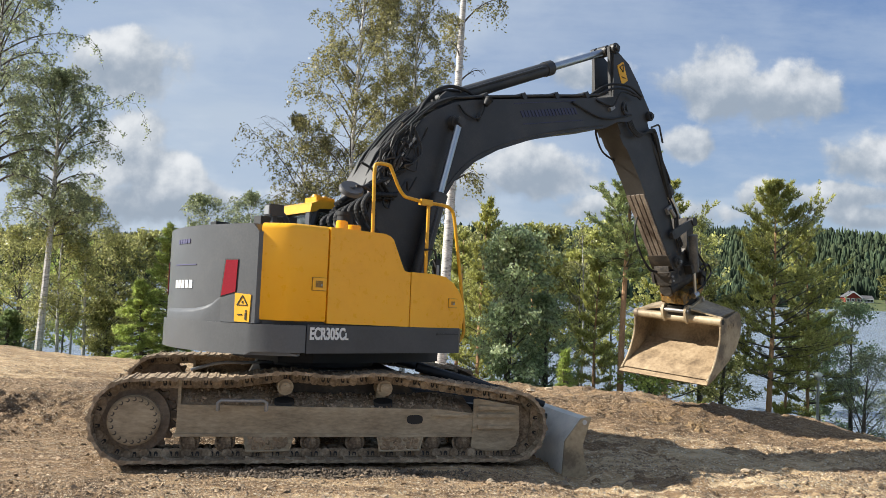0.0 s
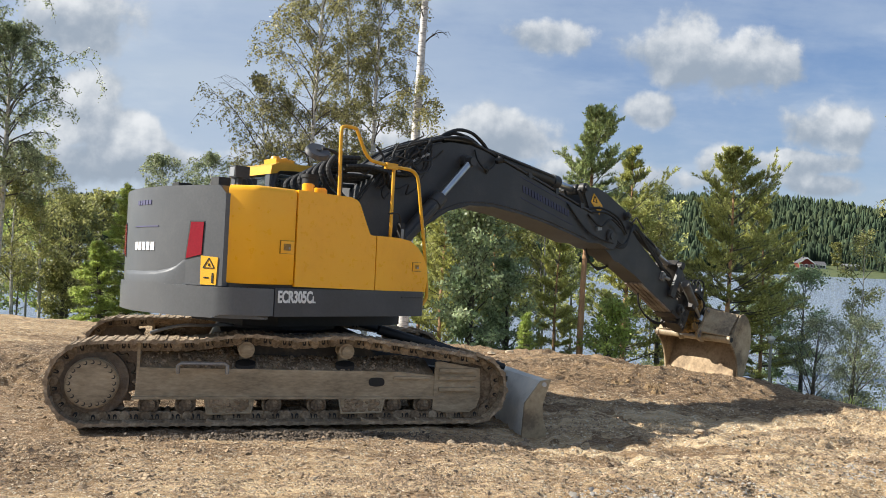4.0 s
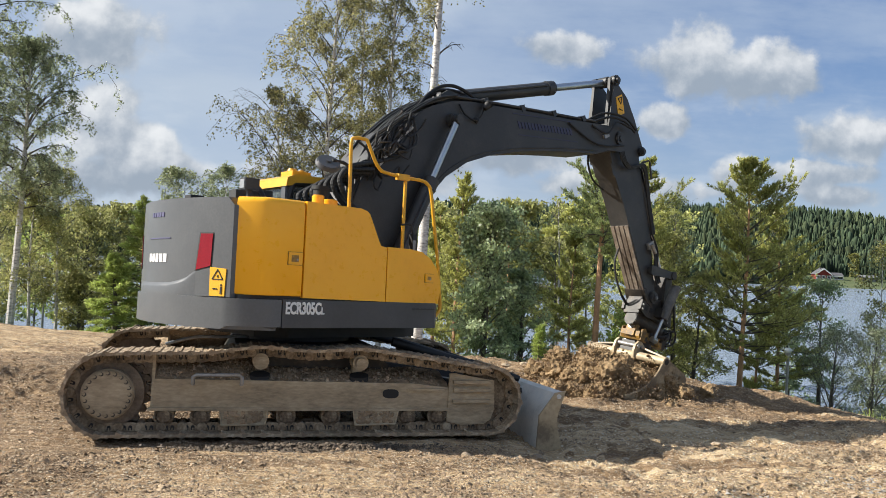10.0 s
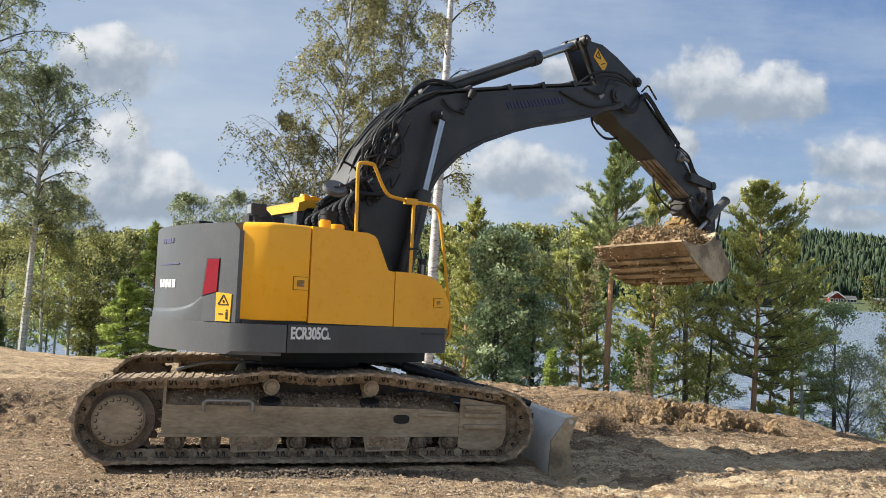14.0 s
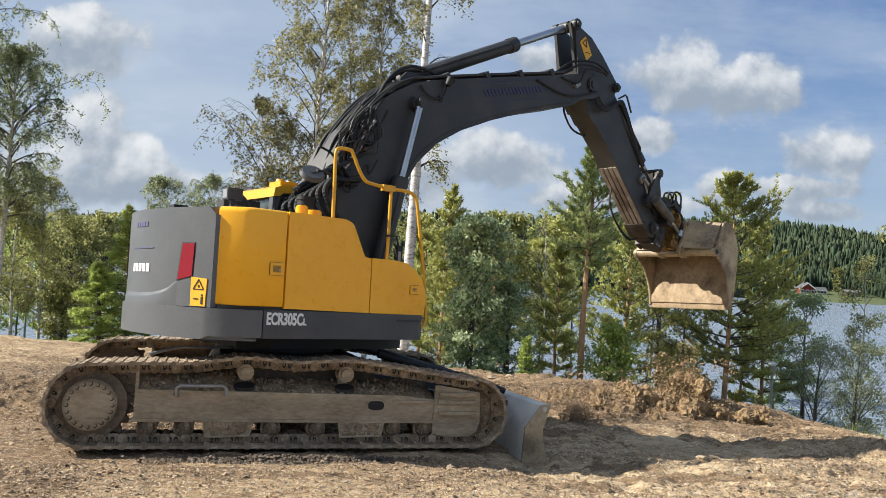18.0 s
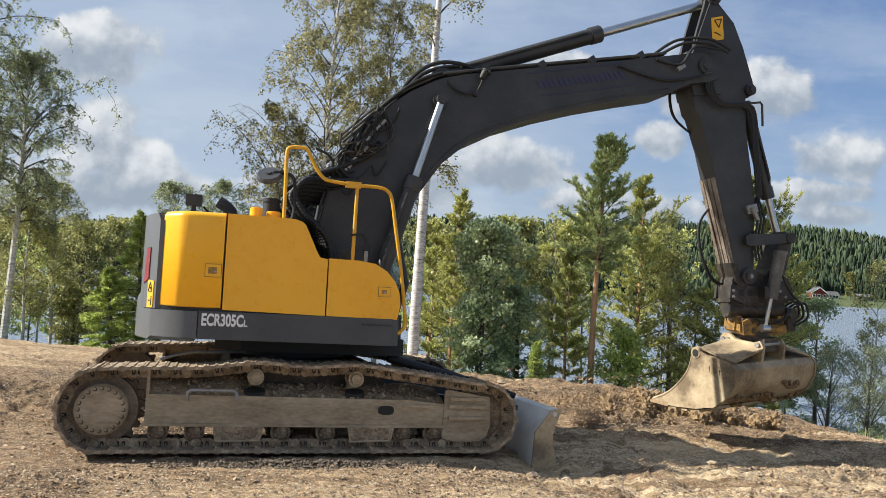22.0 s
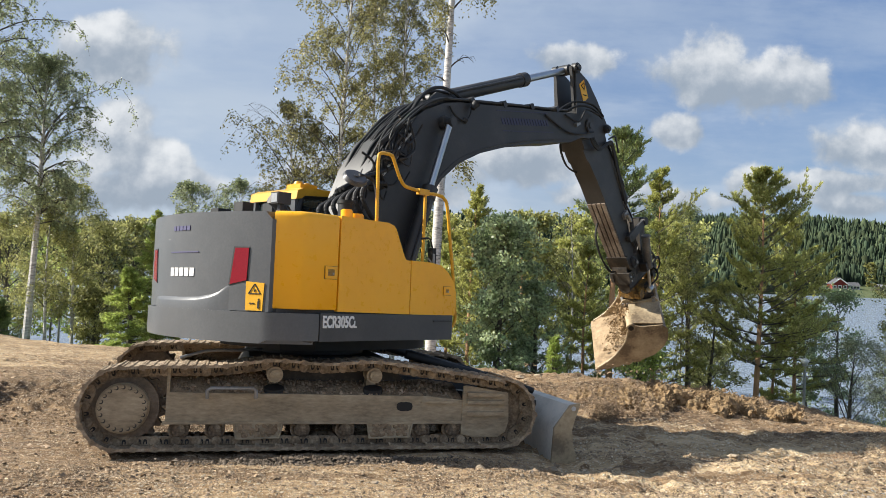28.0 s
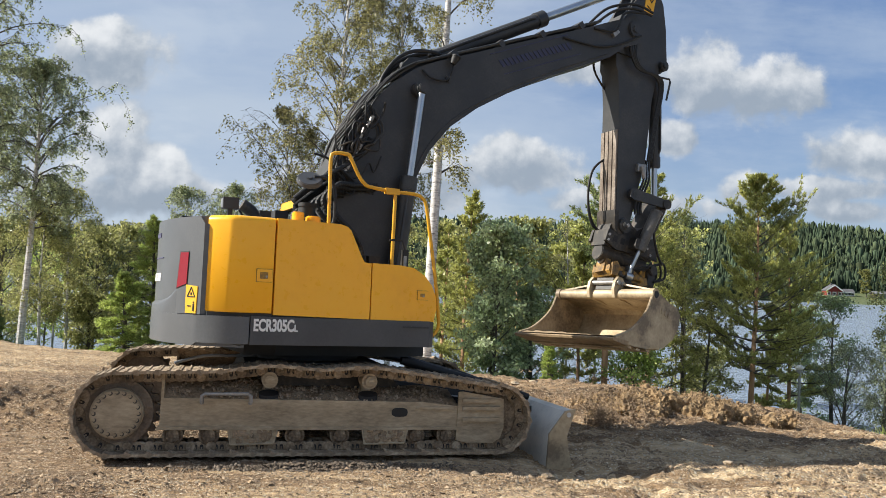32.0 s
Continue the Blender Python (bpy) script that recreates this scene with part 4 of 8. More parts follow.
    cyl(bm, (0, 0, 0.95), (0, 0, 1.04), 0.66, 48)
    part("slew_ring", bevelled(bm, 0.01), M_BLACK, excavator)
    # grease line lying on top at the rear
    bm = bmesh.new()
    tube(bm, spline([(-1.5, -0.75, 0.9), (-1.2, -0.7, 0.98), (-0.9, -0.68, 0.99), (-0.6, -0.6, 1.0)], 6), 0.018, 8)
    part("pipe", bm, M_GALV, excavator, "pale pipe over the frame")
    # dozer blade with its arms
    bm = bmesh.new()
    prism(bm, [(2.83, 0.50), (2.935, 0.515), (2.88, 0.35), (2.846, 0.224), (2.856, 0.098), (2.925, -0.21), (2.62, -0.14), (2.646, 0.25), (2.758, 0.402)], -1.6, 1.6)
    bl = part("dozer_blade", bevelled(bm, 0.01), M_BLADE, excavator, "scoured grey steel dozer blade")
    for s in (-1, 1):
        bm = bmesh.new()
        prism(bm, [(2.825, 0.505), (2.95, 0.53), (2.89, 0.35), (2.853, 0.224), (2.863, 0.098), (2.94, -0.22), (2.61, -0.145), (2.634, 0.25), (2.75, 0.406)], *sorted((1.6 * s, 1.632 * s)))
        part("end_plate", bevelled(bm, 0.008), M_BUCKET, bl, "sandy end plate")
        bm = bmesh.new()
        cyl(bm, (2.865, 1.62 * s, 0.465), (2.865, 1.645 * s, 0.465), 0.028, 16)
        part("pin_head", bevelled(bm, 0.006), M_BLADE, bl)
        bm = bmesh.new()
        prism(bm, [(1.2, 0.62), (2.75, 0.45), (2.75, 0.15), (1.2, 0.4)], *sorted((0.75 * s, 0.55 * s)))
        part("push_arm", bevelled(bm, 0.02), M_DARK, bl)
        bm = bmesh.new()
        cyl(bm, (1.1, 0.62 * s, 0.98), (2.1, 0.62 * s, 0.72), 0.055, 16)
        cyl(bm, (2.1, 0.62 * s, 0.75), (2.75, 0.62 * s, 0.55), 0.04, 12)
        part("lift_cylinder", bm, M_BLACK, bl)


build_undercarriage()


def tail_x(y):
    return -1.80 + 0.2 * y * y


def lettering(name, text, size, m, mat, parent, depth=0.004):
    cu = bpy.data.curves.new(name, "FONT")
    cu.body, cu.size, cu.extrude, cu.offset = text, size, depth, size * 0.035
    tmp = new(name + "_line", cu)
    me = bpy.data.meshes.new_from_object(tmp.evaluated_get(bpy.context.evaluated_depsgraph_get()))
    bpy.data.objects.remove(tmp)
    bpy.data.curves.remove(cu)
    me.materials.append(mat)
    ob = new(name, me)
    ob.parent = parent
    ob.matrix_basis = m
    return ob


def patch(bm, pts, t=0.006):
    """A thin plate from four or more corners in space."""
    ps = [Vector(p) for p in pts]
    n = (ps[1] - ps[0]).cross(ps[2] - ps[0]).normalized() * t
    a = [bm.verts.new(p + n) for p in ps]
    b = [bm.verts.new(p - n) for p in ps]
    bm.faces.new(a)
    bm.faces.new(b[::-1])
    for i in range(len(ps)):
        j = (i + 1) % len(ps)
        bm.faces.new((a[i], a[j], b[j], b[i]))


def tail_patch(bm, corners, out):
    """Corners given as y and z, lying on the round tail."""
    ps = []
    for y, z in corners:
        nrm = Vector((-1, 0.4 * y, 0)).normalized()
        ps.append(Vector((tail_x(y), y, z)) + nrm * out)
    patch(bm, ps, 0.005)


def build_upper():
    bm = bmesh.new()
    slab(bm, [(-1.45, -1.25), (-1.0, -1.4), (0.95, -1.4), (1.1, -1.2), (1.15, -0.7), (1.25, -0.7), (1.25, 0.4), (1.35, 0.45), (1.35, 1.35), (-1.0, 1.35), (-1.45, 1.2)], 1.2, 1.5)
    up = part("upper_frame", bevelled(bm, 0.02), M_DARK, excavator, "dark turntable deck")
    # black slab added to stand in for the shade under the deck
    bm = bmesh.new()
    slab(bm, [(-0.9, -0.6), (-0.6, -0.85), (1.0, -0.9), (1.28, -0.75), (1.28, 0.75), (1.0, 0.9), (-0.6, 0.85), (-0.9, 0.6)], 1.02, 1.21)
    part("belly_plate", bevelled(bm, 0.02), M_BLACK, up)
    # counterweight
    ys = np.linspace(-1.2, 1.2, 33)
    outline = [(tail_x(y), y) for y in ys]
    bm = bmesh.new()
    slab(bm, outline + [(-1.2, 1.2), (-1.2, -1.2)], 1.464, 2.50)
    es = [e for e in bm.edges if all(abs(v.co.z - 2.5) < 1e-4 for v in e.verts)]
    bmesh.ops.bevel(bm, geom=es, offset=0.085, segments=5, affect="EDGES", clamp_overlap=True)
    cw = part("counterweight", bm, M_CW, up, "rounded grey counterweight", 50)
    bm = bmesh.new()
    low = [(tail_x(y) - 0.034, y) for y in np.linspace(-1.215, 1.24, 33)]
    slab(bm, [(-1.1, 1.38), (-1.05, 1.4), (-1.05, -1.452), (-1.14, -1.448), (-1.25, -1.43)] + low, 1.14, 1.458)
    es = [e for e in bm.edges if all(abs(v.co.z - 1.14) < 1e-4 for v in e.verts)]
    bmesh.ops.bevel(bm, geom=es, offset=0.06, segments=4, affect="EDGES", clamp_overlap=True)
    part("counterweight_base", bm, M_CW, up, "grey lower counterweight band", 50)
    # raised crescent step on the tail
    bm = bmesh.new()
    ring = []
    for y in np.linspace(-0.77, 0.77, 31):
        ring.append((y, float(np.interp(-y, [0, 0.3, 0.5, 0.61, 0.70, 0.77], [1.555, 1.565, 1.595, 1.627, 1.69, 1.735]))))
    prev = None
    for y, z in ring:
        x = tail_x(y)
        o = float(np.interp(abs(y), [0.5, 0.77], [0.032, -0.003]))
        a = [bm.verts.new((x + 0.004, y, z + 0.03)), bm.verts.new((x - 0.8 * o, y, z)), bm.verts.new((x - o, y, z - 0.02)), bm.verts.new((x - o, y, 1.45))]
        if prev:
            for k in range(3):
                bm.faces.new((prev[k], a[k], a[k + 1], prev[k + 1]))
        prev = a
    part("crescent_ledge", bm, M_CW, up)
    for s in (-1, 1):
        bm = bmesh.new()
        tail_patch(bm, [(0.805 * s, 2.116), (0.967 * s, 2.116), (0.954 * s, 1.78), (0.755 * s, 1.735)], 0.006)
        part("tail_light", bm, M_RED, up, "red reflector and lamp")
        bm = bmesh.new()
        tail_patch(bm, [(0.785 * s, 2.128), (0.972 * s, 2.128), (0.96 * s, 1.775), (0.735 * s, 1.725)], 0.001)
        part("lamp_bezel", bm, M_DARK, up)
    bm = bmesh.new()
    tail_patch(bm, [(-0.95, 1.770), (-1.15, 1.755), (-1.14, 1.472), (-0.955, 1.472)], 0.004)
    stick = part("warning_sticker", bm, M_STICKER, up, "yellow warning sticker")
    bm = bmesh.new()
    def mark(name, pts):
        m2 = bmesh.new()
        tail_patch(m2, pts, 0.009)
        part(name, m2, M_BLACK, stick)

    for a, b in (((-0.985, 1.645), (-1.05, 1.745)), ((-1.05, 1.745), (-1.115, 1.645)), ((-1.115, 1.645), (-0.985, 1.645))):
        d = Vector((0, b[0] - a[0], b[1] - a[1])).normalized()
        n = Vector((0, -d.z, d.y)) * 0.0045
        mark("triangle_side", [(a[0] - n.y, a[1] - n.z), (b[0] - n.y, b[1] - n.z), (b[0] + n.y, b[1] + n.z), (a[0] + n.y, a[1] + n.z)])
    mark("pictogram_bar", [(-1.045, 1.69), (-1.06, 1.69), (-1.06, 1.665), (-1.045, 1.665)])
    for y, z0, z1, w in ((-1.10, 1.495, 1.57, 0.010), (-1.10, 1.577, 1.594, 0.008), (-1.04, 1.54, 1.552, 0.012), (-1.01, 1.54, 1.552, 0.012)):
        mark("pictogram_bar", [(y + w, z1), (y - w, z1), (y - w, z0), (y + w, z0)])
    bm.free()
    # maker's mark and faded hire lettering as plain bars
    for k, y in enumerate(np.linspace(0.27, -0.14, 5)):
        bm = bmesh.new()
        tail_patch(bm, [(y, 1.90), (y - 0.075, 1.90), (y - 0.075, 1.81), (y, 1.81)], 0.003)
        part("white_mark", bm, M_WHITE, cw)
    for z, y0, y1, h in ((2.31, 0.25, -0.12, 0.05), (2.065, 0.3, -0.28, 0.012)):
        bm = bmesh.new()
        n = 5
        for k in range(n):
            a, b = y0 + (y1 - y0) * k / n, y0 + (y1 - y0) * (k + (0.8 if h > 0.02 else 1)) / n
            tail_patch(bm, [(a, z + h), (b, z + h), (b, z), (a, z)], 0.003)
        part("faded_mark", bm, M_VIOLET, cw)
    # charcoal skirt of the right side
    bm = bmesh.new()
    slab(bm, [(-1.04, -1.46), (1.02, -1.46), (1.09, -1.40), (1.13, -1.2), (1.14, -0.75), (1.0, -0.75), (1.0, -1.2), (-1.04, -1.2)], 1.17, 1.465)
    part("side_skirt", bevelled(bm, 0.022, 3), M_BAND, up, "charcoal lower side panel")
    lettering("model_lettering", "ECR305C", 0.172, pose(-1.01, -1.4625, 1.318, 90, 0, 0) @ Matrix.Diagonal((0.63, 1, 1, 1)), M_WHITE, up)
    lettering("model_lettering", "L", 0.1, pose(-0.575, -1.4625, 1.318, 90, 0, 0) @ Matrix.Diagonal((0.8, 1, 1, 1)), M_WHITE, up)
    bm = bmesh.new()
    box(bm, 0.68, 1.0, -1.475, -1.455, 1.385, 1.40)
    part("pull_slot", bevelled(bm, 0.004), M_DARK, up)
    # rear corner panel, wrapping round towards the tail
    plan = [(-1.475, -1.185), (-1.30, -1.40), (-1.25, -1.428), (-1.18, -1.440), (-1.05, -1.447), (-0.825, -1.448)]
    bm = bmesh.new()
    rings = []
    for z, inset in [(1.50, 0.012), (1.512, 0.0)] + [(2.45 + 0.065 * math.sin(a), 0.065 * (1 - math.cos(a))) for a in np.linspace(0, 0.5 * math.pi, 7)]:
        ring = []
        for k, (x, y) in enumerate(plan):
            a, b = plan[max(k - 1, 0)], plan[min(k + 1, len(plan) - 1)]
            d = Vector((b[0] - a[0], b[1] - a[1])).normalized()
            ring.append(bm.verts.new((x - d.y * inset, y + d.x * inset, z)))
        ring += [bm.verts.new((-0.825, -1.2, z)), bm.verts.new((-1.35, -1.1, z))]
        rings.append(ring)
    for a, b in zip(rings, rings[1:]):
        for k in range(len(a)):
            q = (k + 1) % len(a)
            bm.faces.new((a[k], a[q], b[q], b[k]))
    bm.faces.new(rings[-1])
    bm.faces.new(rings[0][::-1])
    door = part("rear_side_door", bm, M_YELLOW, up, "yellow rounded corner door", 50)
    # middle door and nose
    bm = bmesh.new()
    prism(bm, [(-0.805, 1.485), (0.275, 1.468), (0.275, 2.085), (0.19, 2.10), (0.165, 2.14), (0.02, 2.44), (-0.02, 2.475), (-0.1, 2.50), (-0.805, 2.51)], -1.452, -1.2)
    bevelled(bm, 0.03, 4, 25)
    door2 = part("side_door", bm, M_YELLOW, up, "large yellow side door", 50)
    bm = bmesh.new()
    prism(bm, [(0.29, 1.468), (1.07, 1.46), (1.10, 1.62), (1.085, 1.75), (1.03, 1.88), (0.93, 1.99), (0.80, 2.065), (0.62, 2.09), (0.29, 2.095)], -1.45, -0.72)
    bevelled(bm, 0.045, 5, 20)
    nose = part("toolbox", bm, M_YELLOW, up, "yellow rounded front toolbox", 50)
    for x0, x1, z0, z1, par in ((-1.0, -0.84, 1.83, 1.96, door), (0.85, 0.98, 1.71, 1.81, nose)):
        bm = bmesh.new()
        box(bm, x0, x1, -1.468, -1.44, z0, z1)
        part("latch_plate", bevelled(bm, 0.006), M_YELLOW, par)
        bm = bmesh.new()
        box(bm, x0 - 0.005, x1 + 0.005, -1.456, -1.44, z0 - 0.005, z1 + 0.005)
        part("latch_gap", bm, M_GRIMY_SHADED, par)
        # proud darker block paints the shade of the latch's recess
        bm = bmesh.new()
        box(bm, x0 + 0.03, x1 - 0.045, -1.471, -1.45, z0 + 0.03, z1 - 0.03)
        part("latch_recess", bevelled(bm, 0.004), M_GRIMY_SHADED, par)
        bm = bmesh.new()
        cyl(bm, (x1 - 0.06, -1.45, (z0 + z1) / 2 - 0.01), (x1 - 0.06, -1.474, (z0 + z1) / 2 - 0.01), 0.012, 10)
        part("lock", bm, M_GALV, par)
    # hood
    bm = bmesh.new()
    slab(bm, [(-1.4, -1.1), (-0.9, -1.3), (-0.1, -1.3), (-0.1, -0.55), (-0.15, 0.3), (-0.15, 1.3), (-1.3, 1.2)], 1.5, 2.505)
    bevelled(bm, 0.03)
    part("engine_hood", bm, M_CW, up, "grey engine hood")
    # wall towards the boom well
    bm = bmesh.new()
    box(bm, -0.12, 0.3, -1.2, -0.72, 1.5, 2.08)
    part("well_wall", bevelled(bm, 0.01), M_BLACK, up)
    # caps and boxes on the hood
    for x, y, r, h in ((-0.52, -1.2, 0.068, 0.12), (-0.33, -1.15, 0.085, 0.09)):
        bm = bmesh.new()
        cyl(bm, (x, y, 2.5), (x, y, 2.5 + h), r, 20)
        cyl(bm, (x, y, 2.5), (x, y, 2.53), r * 1.25, 20)
        part("filler_cap", bevelled(bm, 0.012), M_YELLOW, up)
    bm = bmesh.new()
    box(bm, -1.29, -1.12, -0.97, -0.84, 2.62, 2.745)
    box(bm, -1.23, -1.18, -0.93, -0.88, 2.5, 2.63)
    lamp_box = part("rear_work_lamp", bevelled(bm, 0.02, 2), M_DARK, up)
    bm = bmesh.new()
    box(bm, -1.297, -1.286, -0.955, -0.855, 2.635, 2.73)
    part("lens", bevelled(bm, 0.006), M_GALV, lamp_box, "pale lamp lens")
    bm = bmesh.new()
    tube(bm, spline([(-1.1, -0.88, 2.62), (-1.05, -0.88, 2.56), (-0.98, -0.88, 2.5)], 5), 0.012, 6)
    part("cable", bm, M_BLACK, up)
    bm = bmesh.new()
    tube(bm, spline([(-0.80, -0.4, 2.48), (-0.81, -0.4, 2.60), (-0.87, -0.4, 2.68), (-0.97, -0.4, 2.74)], 5), 0.072, 16)
    part("exhaust_pipe", bm, M_DARK_GRIME_SHADE, up, "sooty curved exhaust pipe")
    bm = bmesh.new()
    box(bm, -1.62, -1.46, -0.35, -0.2, 2.5, 2.56)
    part("tail_camera", bevelled(bm, 0.02), M_BLACK, up)
    # handrail
    y = -1.37
    bm = bmesh.new()
    tube(bm, spline([(-0.22, y, 2.5), (-0.225, y, 2.9), (-0.23, y, 3.22), (-0.19, y, 3.29), (-0.04, y, 3.295), (0.0, y, 3.26), (0.10, y, 3.08), (0.18, y, 2.985), (0.26, y, 2.955),
                     (0.55, y, 2.93), (0.80, y, 2.925), (0.90, y, 2.89), (0.955, y, 2.80), (1.02, y, 2.45), (1.11, y, 1.95), (1.17, y, 1.5), (1.165, y, 1.38), (1.10, y, 1.30)], 4), 0.021, 10)
    part("handrail", bm, M_RAIL, up, "bent yellow handrail")
    bm = bmesh.new()
    tube(bm, [(0.56, y, 2.94), (0.555, y, 2.5), (0.55, y, 2.07)], 0.021, 10)
    part("rail_post", bm, M_RAIL, up)
    bm = bmesh.new()
    box(bm, 0.43, 0.60, y - 0.03, y + 0.03, 2.895, 2.965)
    part("rail_joint", bevelled(bm, 0.008), M_RAIL, up)
    bm = bmesh.new()
    tube(bm, [(0.5, y - 0.02, 2.37), (0.62, y - 0.02, 2.385), (0.66, y - 0.02, 2.37), (0.70, y - 0.02, 2.25)], 0.012, 8)
    part("hook", bm, M_BLACK, up)
    # mirror on its arm
    bm = bmesh.new()
    tube(bm, spline([(-0.24, -1.25, 2.5), (-0.13, -1.25, 2.52), (-0.115, -1.25, 2.75), (-0.13, -1.22, 2.95), (-0.2, -1.2, 3.02), (-0.36, -1.2, 3.03)], 5), 0.02, 8)
    part("mirror_arm", bm, M_BLACK, up)
    bm = bmesh.new()
    cyl(bm, (-0.40, -1.17, 2.975), (-0.408, -1.203, 3.012), 0.15, 28, 0.13)
    cyl(bm, (-0.408, -1.203, 3.012), (-0.411, -1.213, 3.024), 0.035, 12)
    part("mirror", bevelled(bm, 0.01), M_BAND, up, "round black mirror housing")
    bm = bmesh.new()
    cyl(bm, (-0.36, -1.0, 2.45), (-0.36, -1.0, 2.74), 0.095, 24)
    cyl(bm, (-0.36, -1.0, 2.70), (-0.36, -1.0, 2.75), 0.105, 24)
    part("filter_pot", bevelled(bm, 0.008), M_BLACK, up, "black cylindrical filter pot")
    bm = bmesh.new()
    box(bm, 0.665, 0.735, -1.42, -1.35, 1.98, 2.27)
    mi = part("side_mirror", bevelled(bm, 0.02, 3), M_BLACK, up, "narrow mirror on the rail post")
    bm = bmesh.new()
    box(bm, 0.672, 0.71, -1.424, -1.40, 2.0, 2.2)
    part("mirror_glass", bevelled(bm, 0.006), M_WORN, mi)
    # cab beyond the boom
    prof = [(0.05, 1.5), (1.35, 1.5), (1.47, 1.9), (1.32, 2.55), (1.0, 2.91), (0.5, 2.97), (0.08, 2.95), (-0.01, 2.6)]
    bm = bmesh.new()
    for a, b in zip(prof, prof[1:] + prof[:1]):
        for yy in (0.42, 1.36):
            cyl(bm, (a[0], yy, a[1]), (b[0], yy, b[1]), 0.05, 8)
    for x, z in prof:
        cyl(bm, (x, 0.42, z), (x, 1.36, z), 0.05, 8)
    cyl(bm, (0.45, 0.42, 1.5), (0.42, 0.42, 2.88), 0.05, 8)
    cab = part("cab_frame", bm, M_DARK, up, "dark cab posts")
    bm = bmesh.new()
    prism(bm, [(-0.04, 2.885), (0.05, 2.90), (0.1, 2.94), (0.5, 2.97), (1.0, 2.91), (1.12, 2.84), (1.07, 2.98), (0.6, 3.055), (0.08, 3.045), (-0.02, 3.0)], 0.365, 1.40)
    part("cab_roof", bevelled(bm, 0.022, 3), M_RAIL, up, "yellow cab roof")
    for pts in ([(0.04, 0.43, 1.6), (0.43, 0.43, 1.6), (0.41, 0.43, 2.94), (0.06, 0.43, 2.92)], [(0.47, 0.43, 1.6), (1.36, 0.43, 1.6), (1.42, 0.43, 1.9), (1.28, 0.43, 2.46), (0.98, 0.43, 2.89), (0.44, 0.43, 2.94)],
                [(1.35, 0.45, 1.55), (1.35, 1.33, 1.55), (1.45, 1.33, 1.9), (1.45, 0.45, 1.9)], [(1.46, 0.45, 1.9), (1.46, 1.33, 1.9), (1.32, 1.33, 2.5), (1.32, 0.45, 2.5)],
                [(0.02, 0.45, 1.95), (0.02, 1.33, 1.95), (0.03, 1.33, 2.89), (0.03, 0.45, 2.89)]):
        bm = bmesh.new()
        patch(bm, pts, 0.004)
        part("window_pane", bm, M_GLASS, up, smooth=0)
    # rubber seals and lower rear panel of the cab
    bm = bmesh.new()
    box(bm, -0.03, 0.03, 0.40, 0.50, 1.5, 2.885)
    box(bm, -0.03, 0.03, 1.28, 1.38, 1.5, 2.885)
    part("rear_post", bevelled(bm, 0.02, 2), M_CW, up, "grey cab corner posts")
    # opaque black panel added so the panes read dark, in place of reflections
    bm = bmesh.new()
    box(bm, 0.08, 1.2, 1.30, 1.345, 1.5, 2.92)
    part("far_door", bevelled(bm, 0.02, 2), M_BLACK, up, "dark panel added behind the cab glass")
    bm = bmesh.new()
    box(bm, 0.2, 0.75, 0.65, 1.15, 1.55, 1.95)
    box(bm, 0.15, 0.32, 0.65, 1.15, 1.9, 2.65)
    part("operator_seat", bevelled(bm, 0.05, 3), M_BLACK, up)
    bm = bmesh.new()
    box(bm, 0.12, 0.40, 0.5, 0.8, 3.045, 3.115)
    part("roof_hatch", bevelled(bm, 0.03, 3), M_RAIL, up, "yellow raised roof hatch")
    bm = bmesh.new()
    cyl(bm, (0.2, 0.65, 3.115), (0.2, 0.65, 3.16), 0.07, 20, 0.055)
    cyl(bm, (0.34, 0.65, 3.115), (0.34, 0.65, 3.15), 0.055, 20, 0.045)
    part("roof_beacon", bevelled(bm, 0.008), M_RAIL, up, "yellow roof beacon")
    for x0, y0, h in ((-0.35, 0.45, 2.8), (-0.42, 1.0, 2.84)):
        bm = bmesh.new()
        box(bm, x0, x0 + 0.17, y0, y0 + 0.2, 2.62, h)
        box(bm, x0 + 0.06, x0 + 0.11, y0 + 0.07, y0 + 0.12, 2.5, 2.64)
        part("work_lamp", bevelled(bm, 0.012), M_DARK, up)
    # hoses rising out of the boom well
    rng = random.Random(4)
    for k in range(7):
        yy = -1.02 + 0.075 * k
        d = 0.045 * k
        bm = bmesh.new()
        line = spline([(0.36 - 0.02 * k, yy, 2.05), (0.30 - 0.02 * k, yy, 2.3), (0.17 - d * 0.5, yy, 2.48), (0.0 - d, yy + 0.02, 2.64 - 0.02 * k), (-0.10 - d, yy + 0.05, 2.85 - 0.03 * k), (0.03 - d * 0.5, yy + 0.1, 3.02 - 0.035 * k),
                       (0.32, -0.62 + 0.07 * k, 3.07 - 0.04 * k), (0.64, -0.60 + 0.07 * k, 3.10 - 0.04 * k)], 12)
        tube(bm, line, 0.028, 9, 0.14)
        part("spiral_hose", bm, M_BLACK, up, "black spiral-wrapped hose", 0)
    bm = bmesh.new()
    box(bm, 0.42, 0.56, -0.98, -0.86, 2.08, 2.2)
    part("valve_block", bevelled(bm, 0.008), M_DARK_GRIME_SHADE, up)
    return up


UPPER = build_upper()


